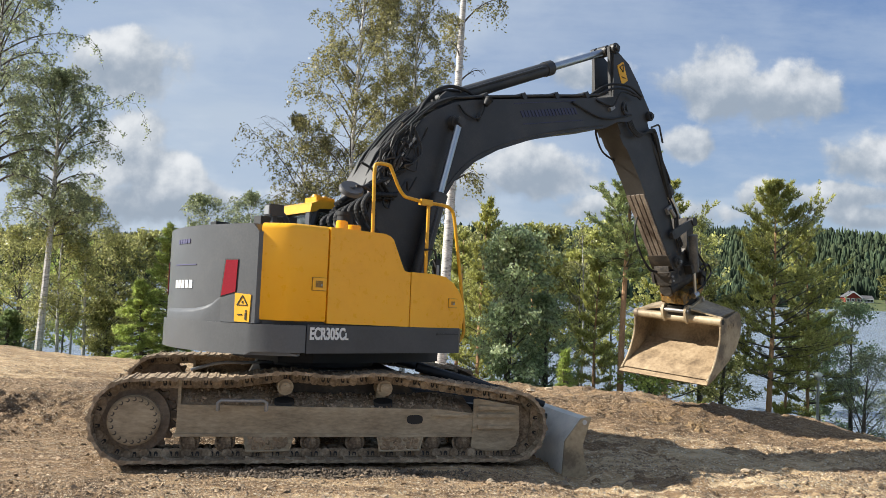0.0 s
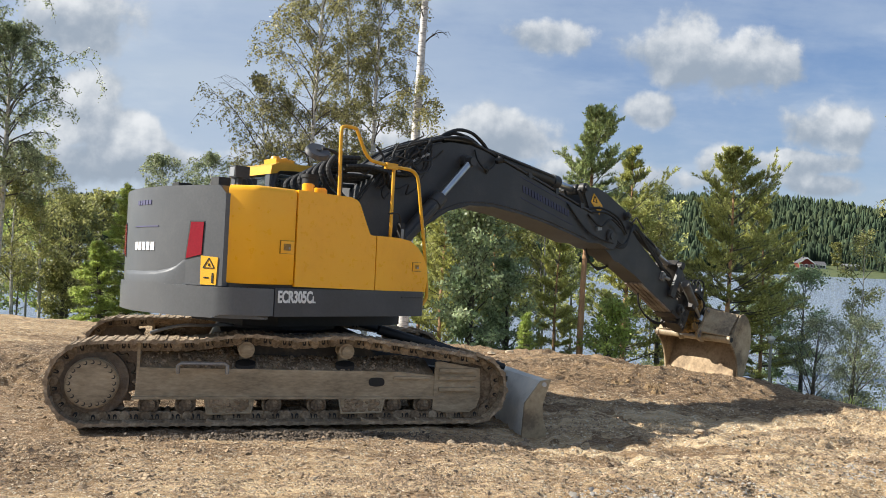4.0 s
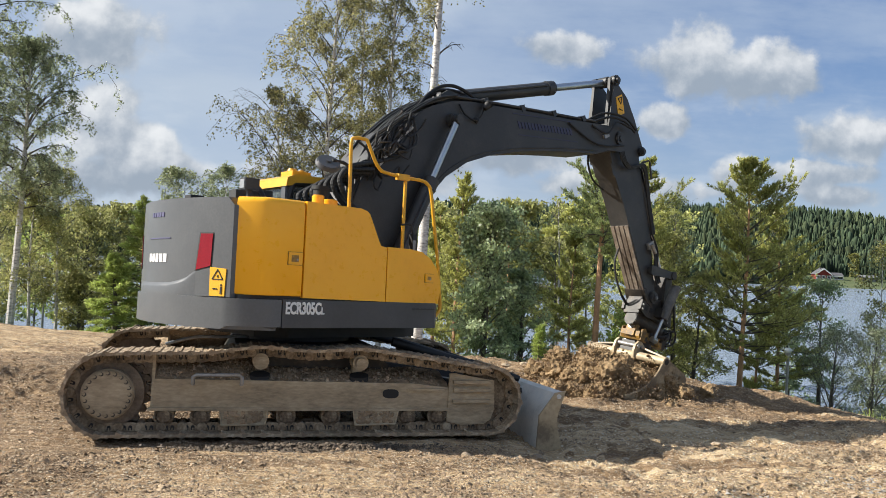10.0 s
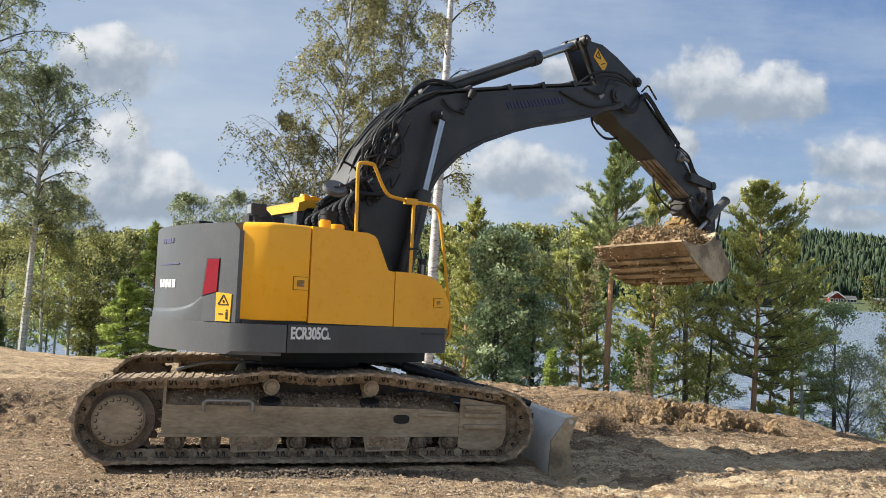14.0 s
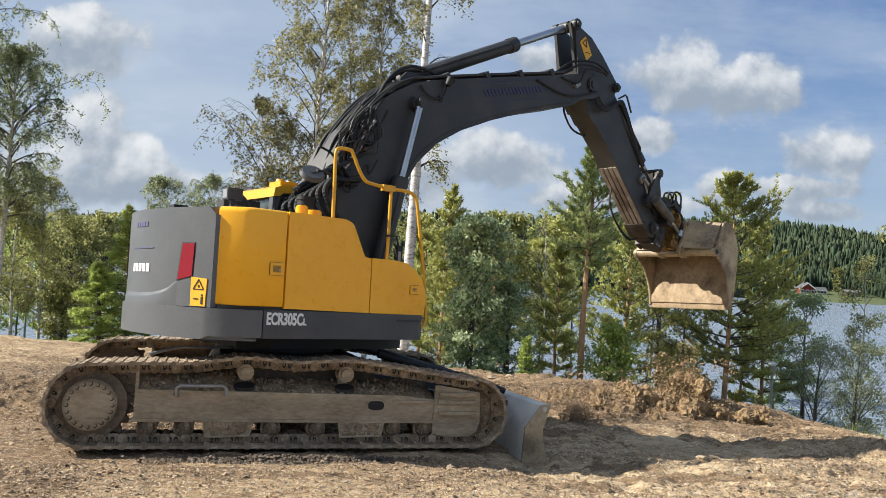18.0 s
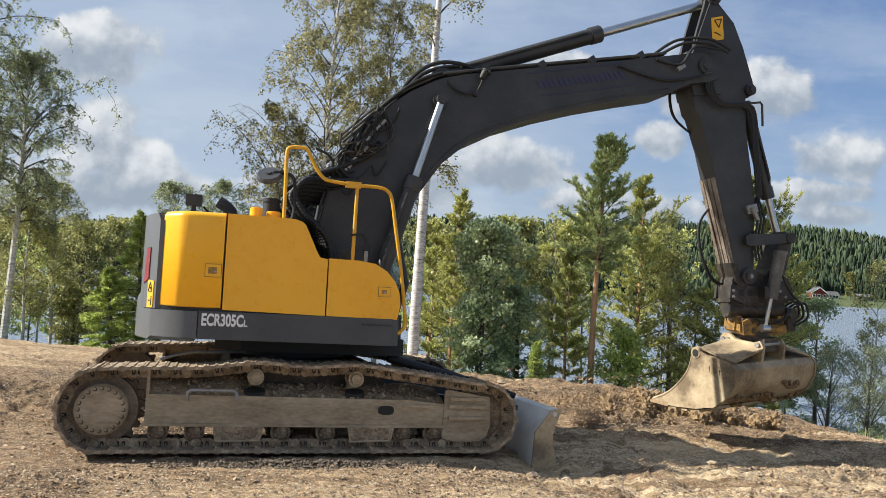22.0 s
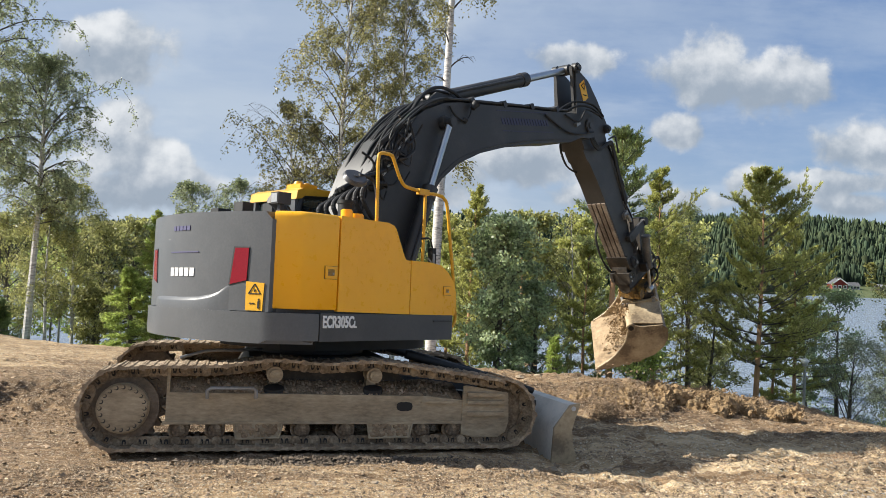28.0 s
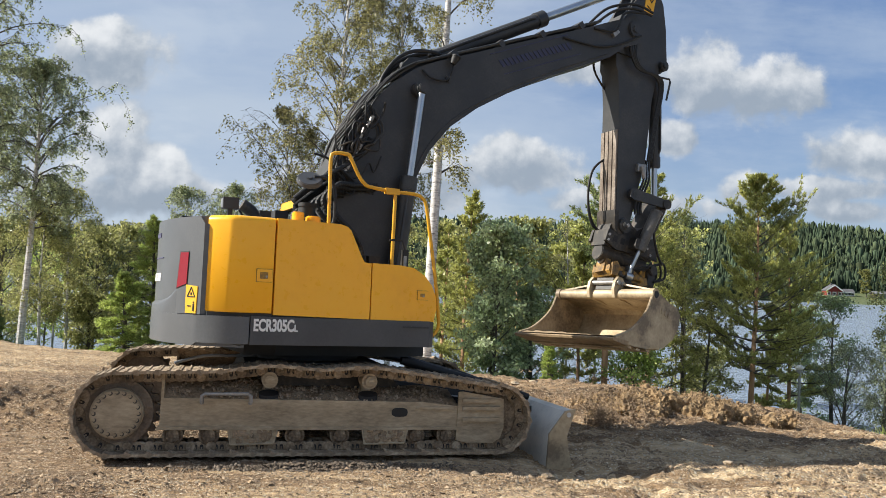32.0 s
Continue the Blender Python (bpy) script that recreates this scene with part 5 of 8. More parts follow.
def build_boom():
    prof = [(-0.14, -0.02), (-0.10, 0.12), (0.05, 0.3), (0.35, 0.62), (0.72, 1.02), (1.12, 1.32), (1.55, 1.52), (2.0, 1.60), (2.4, 1.63), (2.8, 1.585), (3.1, 1.49),
            (3.7, 1.24), (4.4, 0.95), (5.1, 0.645), (5.8, 0.36), (6.1, 0.24), (6.29, 0.16), (6.40, 0.02), (6.38, -0.14), (6.27, -0.24), (6.1, -0.21), (5.85, -0.10),
            (5.5, -0.05), (5.0, 0.14), (4.4, 0.35), (3.8, 0.53), (3.2, 0.67), (2.7, 0.72), (2.25, 0.66), (1.8, 0.48), (1.35, 0.2), (0.8, -0.1), (0.3, -0.2), (0.0, -0.16)]
    bm = bmesh.new()
    prism(bm, prof, -0.33, 0.33)
    bevelled(bm, 0.025, 2, 40)
    bo = part("boom", bm, M_DARK, excavator, "dark grey welded box boom")
    # welded flange lines along the lower edge
    bm = bmesh.new()
    low = [(1.35, 0.2), (1.8, 0.48), (2.25, 0.66), (2.7, 0.72), (3.2, 0.67), (3.8, 0.53), (4.4, 0.35), (5.0, 0.14), (5.5, -0.05)]
    for s in (-1, 1):
        tube(bm, spline([(u, 0.33 * s, v + 0.05) for u, v in low], 4), 0.012, 6)
    part("weld_bead", bm, M_DARK, bo)
    for u, v, r, l in ((2.638, 1.34, 0.10, 0.44), (3.105, 1.215, 0.05, 0.37), (6.167, 0.0, 0.12, 0.37), (0.0, 0.0, 0.13, 0.42)):
        bm = bmesh.new()
        cyl(bm, (u, -l, v), (u, l, v), r, 24)
        cyl(bm, (u, -l - 0.02, v), (u, l + 0.02, v), r * 0.55, 16)
        part("pivot_pin", bevelled(bm, 0.012), M_DARK, bo)
    # faded lettering on both faces, as bars
    for s in (-1,):
        for v0, u0, u1, h, n in ((0.80, 3.85, 5.1, 0.014, 1), (0.47, 3.85, 5.1, 0.014, 1), (0.58, 3.9, 5.05, 0.11, 17)):
            bm = bmesh.new()
            for k in range(n):
                a = u0 + (u1 - u0) * k / n
                b = u0 + (u1 - u0) * (k + (0.7 if n > 1 else 1)) / n
                sl = -0.40
                pa, pb = [(a, v0 + sl * (a - 4.6)), (b, v0 + sl * (b - 4.6)), (b, v0 + sl * (b - 4.6) + h), (a, v0 + sl * (a - 4.6) + h)], None
                patch(bm, [(x, 0.334 * s, z) for x, z in pa], 0.003)
            part("faded_lettering", bm, M_BLUE, bo)
    # steel pipes along the top and bundles of hose at the bend
    for k in range(4):
        yy = -0.3 + 0.06 * k
        bm = bmesh.new()
        tube(bm, spline([(2.3, yy, 1.68), (2.8, yy, 1.64), (3.1, yy, 1.54), (4.4, yy, 1.0), (5.1, yy, 0.70), (5.75, yy, 0.43)], 5), 0.02, 8)
        part("hydraulic_pipe", bm, M_DARK, bo)
    for u, v in ((3.4, 1.40), (4.1, 1.10), (4.75, 0.83), (5.4, 0.56)):
        bm = bmesh.new()
        box(bm, u - 0.04, u + 0.04, -0.34, -0.05, v - 0.03, v + 0.06)
        part("pipe_clamp", bevelled(bm, 0.006), M_DARK, bo)
    rng = random.Random(11)
    # spiral-wrapped hoses running on up the boom
    for k in range(7):
        yy = -0.50 + 0.07 * k
        j = rng.uniform(-0.03, 0.03)
        bm = bmesh.new()
        tube(bm, spline([(0.40, yy, 1.32 - 0.03 * k + j), (0.75, yy * 0.95, 1.31 - 0.035 * k + j), (1.1, yy * 0.85, 1.24 - 0.025 * k + j), (1.52, -0.38 + 0.02 * k, 1.19 + j), (1.7, -0.36 + 0.02 * k, 1.25 + j)], 12), 0.027, 9, 0.13)
        part("spiral_hose", bm, M_BLACK, bo, "black spiral-wrapped hose", 0)
    # thin lines lying along the back of the boom
    for k in range(12):
        yy = -0.37 + 0.055 * k
        j, j2 = rng.uniform(-0.05, 0.06), rng.uniform(-0.04, 0.05)
        bm = bmesh.new()
        tube(bm, spline([(0.46 + 0.03 * (k % 4), yy, 0.70 + 0.4 * j), (0.76, yy, 0.99 + 0.7 * j), (1.04, yy, 1.22 + 0.7 * j2), (1.38, yy, 1.43 + 0.7 * j), (1.72, yy, 1.57 + 0.5 * j2), (2.1, yy, 1.66 + 0.4 * j), (2.5, yy, 1.70), (2.85, yy, 1.64)], 6),
             0.014 + 0.004 * (k % 3), 8)
        part("hose", bm, M_BLACK, bo)
    # bent steel pipes standing over the bend
    for k in range(6):
        d = 0.035 * k
        yy = -0.40 + 0.035 * k
        bm = bmesh.new()
        tube(bm, [(1.30, yy, 1.56 - d), (1.68, yy, 1.63 - d), (1.86 - d, yy, 1.66 - d), (1.93 - d, yy, 1.62 - d), (1.955 - d, yy, 1.52 - d), (1.92 - d, yy, 1.30), (1.86 - d, yy, 1.23), (1.6 - d, yy, 1.19 + 0.3 * d), (1.3, yy, 1.2 + 0.5 * d)],
             0.015, 8)
        part("bent_pipe", bm, M_DARK_GRIME_SHADE if k % 2 else M_DARK, bo)
    for k in range(9):
        u, v = 1.1 + 0.09 * k, 1.14 + 0.035 * k + rng.uniform(-0.04, 0.04)
        bm = bmesh.new()
        cyl(bm, (u, -0.39, v), (u + 0.07, -0.40, v + 0.03), 0.024, 6)
        part("hose_fitting", bm, M_WORN, bo)
    for k in range(10):
        u = 0.9 + 0.1 * k
        j = rng.uniform(-0.06, 0.06)
        bm = bmesh.new()
        tube(bm, spline([(u, -0.38, 1.12 + 0.03 * k + j), (u + 0.1, -0.41, 1.22 + 0.03 * k), (u + 0.16, -0.42, 1.36 + 0.02 * k + j), (u + 0.36, -0.38, 1.44 + 0.02 * k)], 6), 0.012, 7)
        part("hose", bm, M_BLACK, bo)
    # tangle of short hoses and bent lines on the near face below the bend
    for k in range(18):
        u, v = rng.uniform(0.95, 1.6), rng.uniform(1.0, 1.22)
        v += 0.32 * (u - 0.95)
        pts = [(u, -0.37, v)]
        for _ in range(4):
            pts.append((pts[-1][0] + rng.uniform(-0.16, 0.22), -0.39 - rng.uniform(0, 0.07), pts[-1][2] + rng.uniform(-0.15, 0.19)))
        bm = bmesh.new()
        tube(bm, spline(pts, 6), rng.uniform(0.010, 0.017), 7)
        part("hose", bm, (M_BLACK, M_BLACK, M_DARK_GRIME_SHADE)[k % 3], bo)
    for k in range(3):
        bm = bmesh.new()
        yy = -0.2 + 0.12 * k
        tube(bm, spline([(2.12, yy, 1.64), (2.3, yy, 1.70), (2.46 + 0.05 * k, yy, 1.77 - 0.03 * k), (2.72, yy, 1.82 - 0.04 * k), (2.98, yy, 1.77 - 0.04 * k), (3.2, yy, 1.62), (3.3, yy, 1.5)], 6), 0.026, 8)
        part("hose_loop", bm, M_BLACK, bo)
    bm = bmesh.new()
    tube(bm, spline([(2.86, -0.35, 1.52), (2.88, -0.37, 1.38), (2.98, -0.38, 1.26), (3.1, -0.36, 1.21)], 6), 0.014, 8)
    tube(bm, spline([(3.1, -0.36, 1.21), (3.2, -0.38, 1.27), (3.28, -0.36, 1.33)], 6), 0.012, 8)
    part("lamp_cable", bm, M_BLACK, bo)
    bm = bmesh.new()
    cyl(bm, (3.24, -0.41, 1.33), (3.33, -0.42, 1.37), 0.035, 18, 0.06)
    cyl(bm, (3.33, -0.42, 1.37), (3.35, -0.422, 1.379), 0.062, 18)
    lamp = part("work_lamp", bevelled(bm, 0.006), M_BLACK, bo, "small round work lamp")
    bm = bmesh.new()
    cyl(bm, (3.35, -0.422, 1.379), (3.354, -0.4225, 1.381), 0.05, 18)
    part("lamp_lens", bm, M_GALV, lamp)
    for pts, r in (([(5.0, -0.35, 0.62), (5.4, -0.36, 0.2), (5.75, -0.38, 0.0), (6.15, -0.4, -0.12)], 0.016), ([(5.7, -0.3, 0.45), (6.0, -0.38, 0.42), (6.3, -0.42, 0.25), (6.5, -0.42, 0.0)], 0.02),
                   ([(5.65, -0.2, 0.5), (6.0, -0.3, 0.5), (6.36, -0.4, 0.3), (6.55, -0.42, 0.02)], 0.02), ([(5.55, -0.34, 0.42), (5.8, -0.4, 0.2), (6.1, -0.42, 0.3), (6.4, -0.43, 0.1)], 0.018)):
        bm = bmesh.new()
        tube(bm, spline(pts, 6), r, 8)
        part("elbow_hose", bm, M_BLACK, bo)
    bm = bmesh.new()
    box(bm, 5.75, 5.87, -0.38, -0.33, 0.13, 0.19)
    part("junction_box", bevelled(bm, 0.006), M_WORN, bo)
    # base lug of the stick cylinder
    bm = bmesh.new()
    for s in (-1, 1):
        prism(bm, [(2.6, 1.6), (2.75, 1.72), (2.9, 1.74), (3.0, 1.68), (3.15, 1.47)], *sorted((0.13 * s, 0.17 * s)))
    part("cylinder_lug", bevelled(bm, 0.01), M_DARK, bo)
    return bo


BOOM_PART = build_boom()


def build_stick():
    prof = [(-1.0, 0.36), (-0.98, 0.46), (-0.92, 0.52), (-0.84, 0.53), (-0.55, 0.70), (-0.2, 0.76), (0.38, 0.80), (0.45, 0.74), (0.5, 0.62), (1.0, 0.50), (1.9, 0.40), (2.45, 0.24),
            (2.8, 0.14), (2.98, 0.10), (3.05, 0.0), (3.02, -0.08), (2.96, -0.13), (2.9, -0.15), (2.8, -0.15), (2.2, -0.15), (1.1, -0.15), (0.62, -0.19), (0.55, -0.23), (0.25, -0.23), (0.1, -0.21), (-0.06, -0.18), (-0.22, -0.10),
            (-0.4, 0.0), (-0.6, 0.12), (-0.85, 0.28)]
    prof = [(u, v * 0.94) for u, v in prof]
    bm = bmesh.new()
    prism(bm, prof[5:27] + [(-0.3, -0.05)], -0.195, 0.195)
    bevelled(bm, 0.02, 2, 40)
    st = part("stick", bm, M_DARK, excavator, "dark grey welded stick")
    for s in (-1, 1):
        bm = bmesh.new()
        prism(bm, [(-0.2, -0.11), (0.1, -0.205), (0.35, -0.215), (0.4, 0.2), (0.2, 0.5), (-0.3, 0.6), (-0.8, 0.46), (-0.9, 0.36)], *sorted((0.195 * s, 0.232 * s)))
        part("doubler_plate", bevelled(bm, 0.008), M_DARK, st)
        bm = bmesh.new()
        prism(bm, prof[:6] + [(-0.1, 0.7), (-0.18, -0.1)] + prof[27:], *sorted((0.14 * s, 0.193 * s)))
        part("stick_ear", bevelled(bm, 0.01), M_DARK, st)
        for u, v, r in ((0, 0, 0.15), (-0.92, 0.42, 0.09), (0.42, 0.66, 0.08), (STICK_L, 0, 0.11), (2.45, 0.12, 0.07)):
            bm = bmesh.new()
            cyl(bm, (u, 0.15 * s, v), (u, 0.26 * s, v), r, 24)
            cyl(bm, (u, 0.26 * s, v), (u, 0.295 * s, v), r * 0.6, 16)
            part("pivot_boss", bevelled(bm, 0.01), M_DARK, st)
    # rubbing strips of bare steel below
    for k in range(4):
        y = -0.146 + 0.0975 * k
        bm = bmesh.new()
        box(bm, 1.5, 2.72, y - 0.037, y + 0.037, -0.168, -0.12)
        part("wear_strip", bevelled(bm, 0.01), M_STRIP, st, "worn bare steel rubbing strip")
    bm = bmesh.new()
    prism(bm, [(2.70, -0.11), (2.96, -0.10), (3.05, -0.04), (3.05, -0.12), (2.96, -0.18), (2.7, -0.18)], -0.215, 0.215)
    part("end_guard", bevelled(bm, 0.012), M_DARK_GRIME_SHADE, st)
    bm = bmesh.new()
    patch(bm, [(-0.66, -0.236, 0.30), (-0.66, -0.236, 0.48), (-0.34, -0.236, 0.42), (-0.34, -0.236, 0.24)], 0.004)
    sk = part("warning_sticker", bm, M_STICKER, st, "yellow warning sticker")
    for a, b in (((-0.62, 0.34), (-0.62, 0.45)), ((-0.62, 0.45), (-0.51, 0.38)), ((-0.51, 0.38), (-0.62, 0.34)), ((-0.46, 0.3), (-0.40, 0.38))):
        bm = bmesh.new()
        tube(bm, [(a[0], -0.243, a[1]), (b[0], -0.243, b[1])], 0.008, 5)
        part("pictogram_bar", bm, M_BLACK, sk)
    rng = random.Random(3)
    for k in range(4):
        bm = bmesh.new()
        o = 0.035 * k
        tube(bm, spline([(-0.1 + o, -0.29, 0.12), (0.25 + o, -0.31, -0.05 + o), (0.55, -0.29, 0.1 + o), (0.62, -0.27, 0.45 + o), (0.8, -0.24, 0.58 + o * 0.6), (1.3, -0.22, 0.50 + o * 0.6), (1.9, -0.22, 0.40 + o * 0.6)], 6), 0.018, 8)
        part("hose", bm, M_BLACK, st)
    for k in range(3):
        bm = bmesh.new()
        tube(bm, spline([(1.9, -0.21 + 0.05 * k, 0.42), (2.2, -0.24, 0.42 - 0.05 * k), (2.5, -0.23, 0.30 - 0.05 * k), (2.75, -0.25, 0.26 - 0.05 * k)], 6), 0.016, 8)
        part("hose", bm, M_BLACK, st)
    for k in range(2):
        o = 0.03 * k
        for pts in ([(1.9, 0.12, -0.14), (2.1, 0.15 - o, -0.33 - o), (2.5, 0.15 - o, -0.40 - o), (2.9, 0.12, -0.32 - o), (3.05, 0.1, -0.1)],
                    [(0.05, 0.14, -0.16), (0.2, 0.17 - o, -0.32 - o), (0.55, 0.17 - o, -0.34 - o), (0.85, 0.15, -0.13)]):
            bm = bmesh.new()
            tube(bm, spline(pts, 6), 0.015, 8)
            part("hose_loop", bm, M_BLACK, st)
    bm = bmesh.new()
    box(bm, 1.98, 2.1, -0.25, -0.19, 0.2, 0.36)
    cyl(bm, (2.02, -0.27, 0.26), (2.2, -0.27, 0.3), 0.035, 10)
    part("valve", bevelled(bm, 0.006), M_WORN, st)
    bm = bmesh.new()
    tube(bm, [(0.60, -0.22, 0.6), (0.62, -0.27, 0.74), (0.66, -0.27, 0.76), (0.95, -0.26, 0.70)], 0.016, 8)
    part("bracket", bm, M_DARK, st)
    return st


STICK_PART = build_stick()


def build_cylinder(name, length, r, rod, y_lug=0.1, chrome=M_STEEL):
    """Barrel along +x from its eye; the rod's own part runs back along -x from its eye."""
    bm = bmesh.new()
    cyl(bm, (0.12, 0, 0), (length, 0, 0), r, 28)
    cyl(bm, (length - 0.14, 0, 0), (length + 0.04, 0, 0), r * 1.12, 28)
    cyl(bm, (0, -y_lug, 0), (0, y_lug, 0), r * 1.0, 20)
    bevelled(bm, 0.012)
    tube(bm, [(0.3, -r * 1.15, r * 0.4), (length - 0.25, -r * 1.15, r * 0.4), (length - 0.18, -r * 0.9, r * 0.3)], 0.018, 8)
    ba = part(name + "_barrel", bm, M_DARK, excavator)
    bm = bmesh.new()
    cyl(bm, (-length * 1.12, 0, 0), (-0.06, 0, 0), rod, 24)
    ro = part(name + "_rod", bm, chrome, excavator, "bright chromed piston rod")
    bm = bmesh.new()
    cyl(bm, (0, -y_lug, 0), (0, y_lug, 0), rod * 1.55, 20)
    part("rod_eye", bevelled(bm, 0.01), M_DARK, ro)
    return ba, ro


BOOM_CYL = [build_cylinder("boom_cylinder", 1.62, 0.10, 0.047, 0.07) for _ in range(2)]
STICK_CYL = build_cylinder("stick_cylinder", 2.35, 0.105, 0.06, 0.1)
BUCKET_CYL = build_cylinder("bucket_cylinder", 1.5, 0.085, 0.05, 0.1)


def build_links():
    a = None
    for s in (-1, 1):
        bm = bmesh.new()
        prism(bm, [(-0.07, -0.06), (0.0, -0.085), (0.62, -0.06), (0.69, 0), (0.62, 0.06), (0.0, 0.085), (-0.07, 0.06)], *sorted((0.24 * s, 0.29 * s)))
        link = part("guide_link", bevelled(bm, 0.012), M_DARK, a or excavator)
        a = a or link
    bm = bmesh.new()
    prism(bm, [(-0.08, -0.08), (0.1, -0.1), (0.52, -0.1), (0.64, -0.08), (0.64, 0.08), (0.5, 0.1), (0.1, 0.1), (-0.08, 0.08)], -0.2, 0.2)
    bevelled(bm, 0.03)
    cyl(bm, (0, -0.31, 0), (0, 0.31, 0), 0.075, 20)
    b = part("push_link", bm, M_DARK_GRIME_SHADE, excavator)
    return a, b


LINK_A, LINK_B = build_links()
LINK_A_LEN, LINK_B_LEN = 0.62, 0.56


def build_tool():
    # coupler hung on the stick, with the tilt cylinders
    bm = bmesh.new()
    prism(bm, [(-0.14, 0.06), (-0.1, 0.12), (0.05, 0.13), (0.30, 0.02), (0.42, 0.13), (0.54, 0.1), (0.6, -0.02), (0.62, -0.2), (-0.2, -0.16), (-0.2, -0.05)], -0.15, 0.15)
    bevelled(bm, 0.02)
    for s in (-1, 1):
        prism(bm, [(-0.25, -0.12), (0.68, -0.14), (0.72, -0.3), (-0.05, -0.38), (-0.27, -0.30)], *sorted((0.15 * s, 0.205 * s)))
    box(bm, -0.24, 0.66, -0.16, 0.16, -0.36, -0.12)
    co = part("coupler", bm, M_DARK_GRIME_SHADE, excavator, "dark quick coupler")
    bm = bmesh.new()
    cyl(bm, (-0.22, 0, -0.45), (0.64, 0, -0.45), 0.13, 24)
    box(bm, -0.2, 0.62, -0.12, 0.12, -0.46, -0.34)
    part("axle_housing", bevelled(bm, 0.01), M_DARK_GRIME_SHADE, co)
    for s in (-1, 1):
        for x in (-0.1, 0.04):
            bm = bmesh.new()
            box(bm, x - 0.035, x + 0.035, *sorted((0.198 * s, 0.209 * s)), -0.275, -0.185)
            part("slot", bevelled(bm, 0.006), M_BLACK, co)
        bm = bmesh.new()
        prism(bm, [(0.38, 0.06), (0.56, 0.05), (0.68, -0.1), (0.74, -0.33), (0.42, -0.33)], *sorted((0.16 * s, 0.198 * s)))
        part("cheek_plate", bevelled(bm, 0.01), M_DARK_GRIME_SHADE, co)
        for x, z in ((-0.22, -0.2), (-0.22, -0.28), (0.5, -0.2), (0.58, -0.28)):
            bm = bmesh.new()
            cyl(bm, (x, 0.195 * s, z), (x, 0.225 * s, z), 0.02, 6)
            part("bolt", bm, M_WORN, co)
    for x in (0.0, 0.47):
        bm = bmesh.new()
        cyl(bm, (x, -0.28, 0), (x, 0.28, 0), 0.06, 20)
        cyl(bm, (x, -0.31, 0), (x, 0.31, 0), 0.032, 12)
        part("coupler_pin", bevelled(bm, 0.008), M_WORN, co)
    for s in (-1, 1):
        bm = bmesh.new()
        box(bm, 0.16, 0.34, *sorted((0.19 * s, 0.36 * s)), -0.30, -0.14)
        part("trunnion", bevelled(bm, 0.012), M_DARK_GRIME_SHADE, co)
        bm = bmesh.new()
        cyl(bm, (0.29, 0.31 * s, -0.30), (0.40, 0.37 * s, 0.34), 0.082, 20)
        cyl(bm, (0.40, 0.37 * s, 0.31), (0.404, 0.371 * s, 0.35), 0.092, 20)
        part("tilt_cylinder", bevelled(bm, 0.008), M_DUSTY, co, "dusty grey tilt cylinder")
        bm = bmesh.new()
        cyl(bm, (0.29, 0.31 * s, -0.28), (0.22, 0.27 * s, -0.70), 0.03, 14)
        cyl(bm, (0.16, 0.27 * s, -0.71), (0.28, 0.27 * s, -0.71), 0.055, 14)
        part("tilt_rod", bm, M_STEEL, co)
        bm = bmesh.new()
        tube(bm, spline([(0.36, 0.36 * s, 0.2), (0.45, 0.38 * s, -0.05), (0.6, 0.34 * s, -0.25), (0.8, 0.25 * s, -0.36)], 6), 0.018, 8)
        part("tool_hose", bm, M_BLACK, co)
    # grimy yellow tilting body, from the tilt axle down
    bm = bmesh.new()
    for x in (-0.17, 0.5):
        prism(bm, [(x - 0.04, 0.09), (x + 0.04, 0.09), (x + 0.06, -0.2), (x - 0.06, -0.2)], -0.1, 0.1)
    prism(bm, [(-0.2, -0.1), (-0.06, -0.14), (0.02, -0.06), (0.22, -0.05), (0.42, -0.13), (0.5, -0.1), (0.54, -0.2), (0.46, -0.25), (-0.14, -0.25), (-0.2, -0.19)], -0.2, 0.2)
    bevelled(bm, 0.018)
    ti = part("tilt_body", bm, M_GRIMY_SHADED, excavator, "grimy yellow tiltrotator housing")
    for x in (-0.2, 0.53):
        bm = bmesh.new()
        cyl(bm, (x - 0.05, 0, 0), (x + 0.05, 0, 0), 0.075, 20)
        cyl(bm, (x - 0.065, 0, 0), (x + 0.065, 0, 0), 0.035, 12)
        part("tilt_axle", bevelled(bm, 0.01), M_WORN, ti)
    for s in (-1, 1):
        bm = bmesh.new()
        cyl(bm, (0.02, 0.205 * s, -0.17), (0.40, 0.205 * s, -0.17), 0.045, 14)
        part("side_housing", bevelled(bm, 0.012), M_GRIMY_SHADED, ti)
        bm = bmesh.new()
        prism(bm, [(-0.18, -0.06), (-0.1, -0.02), (-0.02, -0.1), (-0.06, -0.24), (-0.16, -0.24)], *sorted((0.2 * s, 0.23 * s)))
        part("rod_ear", bevelled(bm, 0.008), M_GRIMY_SHADED, ti)
        bm = bmesh.new()
        box(bm, 0.08, 0.2, *sorted((0.2 * s, 0.26 * s)), -0.14, -0.04)
        part("swivel_block", bevelled(bm, 0.008), M_DARK, ti)
        for k in range(2):
            bm = bmesh.new()
            tube(bm, spline([(0.14 + 0.05 * k, 0.3 * s, -0.08), (0.26 + 0.08 * k, 0.37 * s, -0.02), (0.42, 0.34 * s, 0.05 + 0.05 * k), (0.55, 0.2 * s, 0.08)], 5), 0.014, 7)
            part("grease_hose", bm, M_BLACK, ti)
    bm = bmesh.new()
    box(bm, 0.55, 0.7, -0.16, 0.16, -0.2, 0.12)
    cyl(bm, (0.62, -0.2, 0.05), (0.62, 0.2, 0.05), 0.08, 16)
    part("rotor_motor", bevelled(bm, 0.012), M_DARK_GRIME_SHADE, ti)
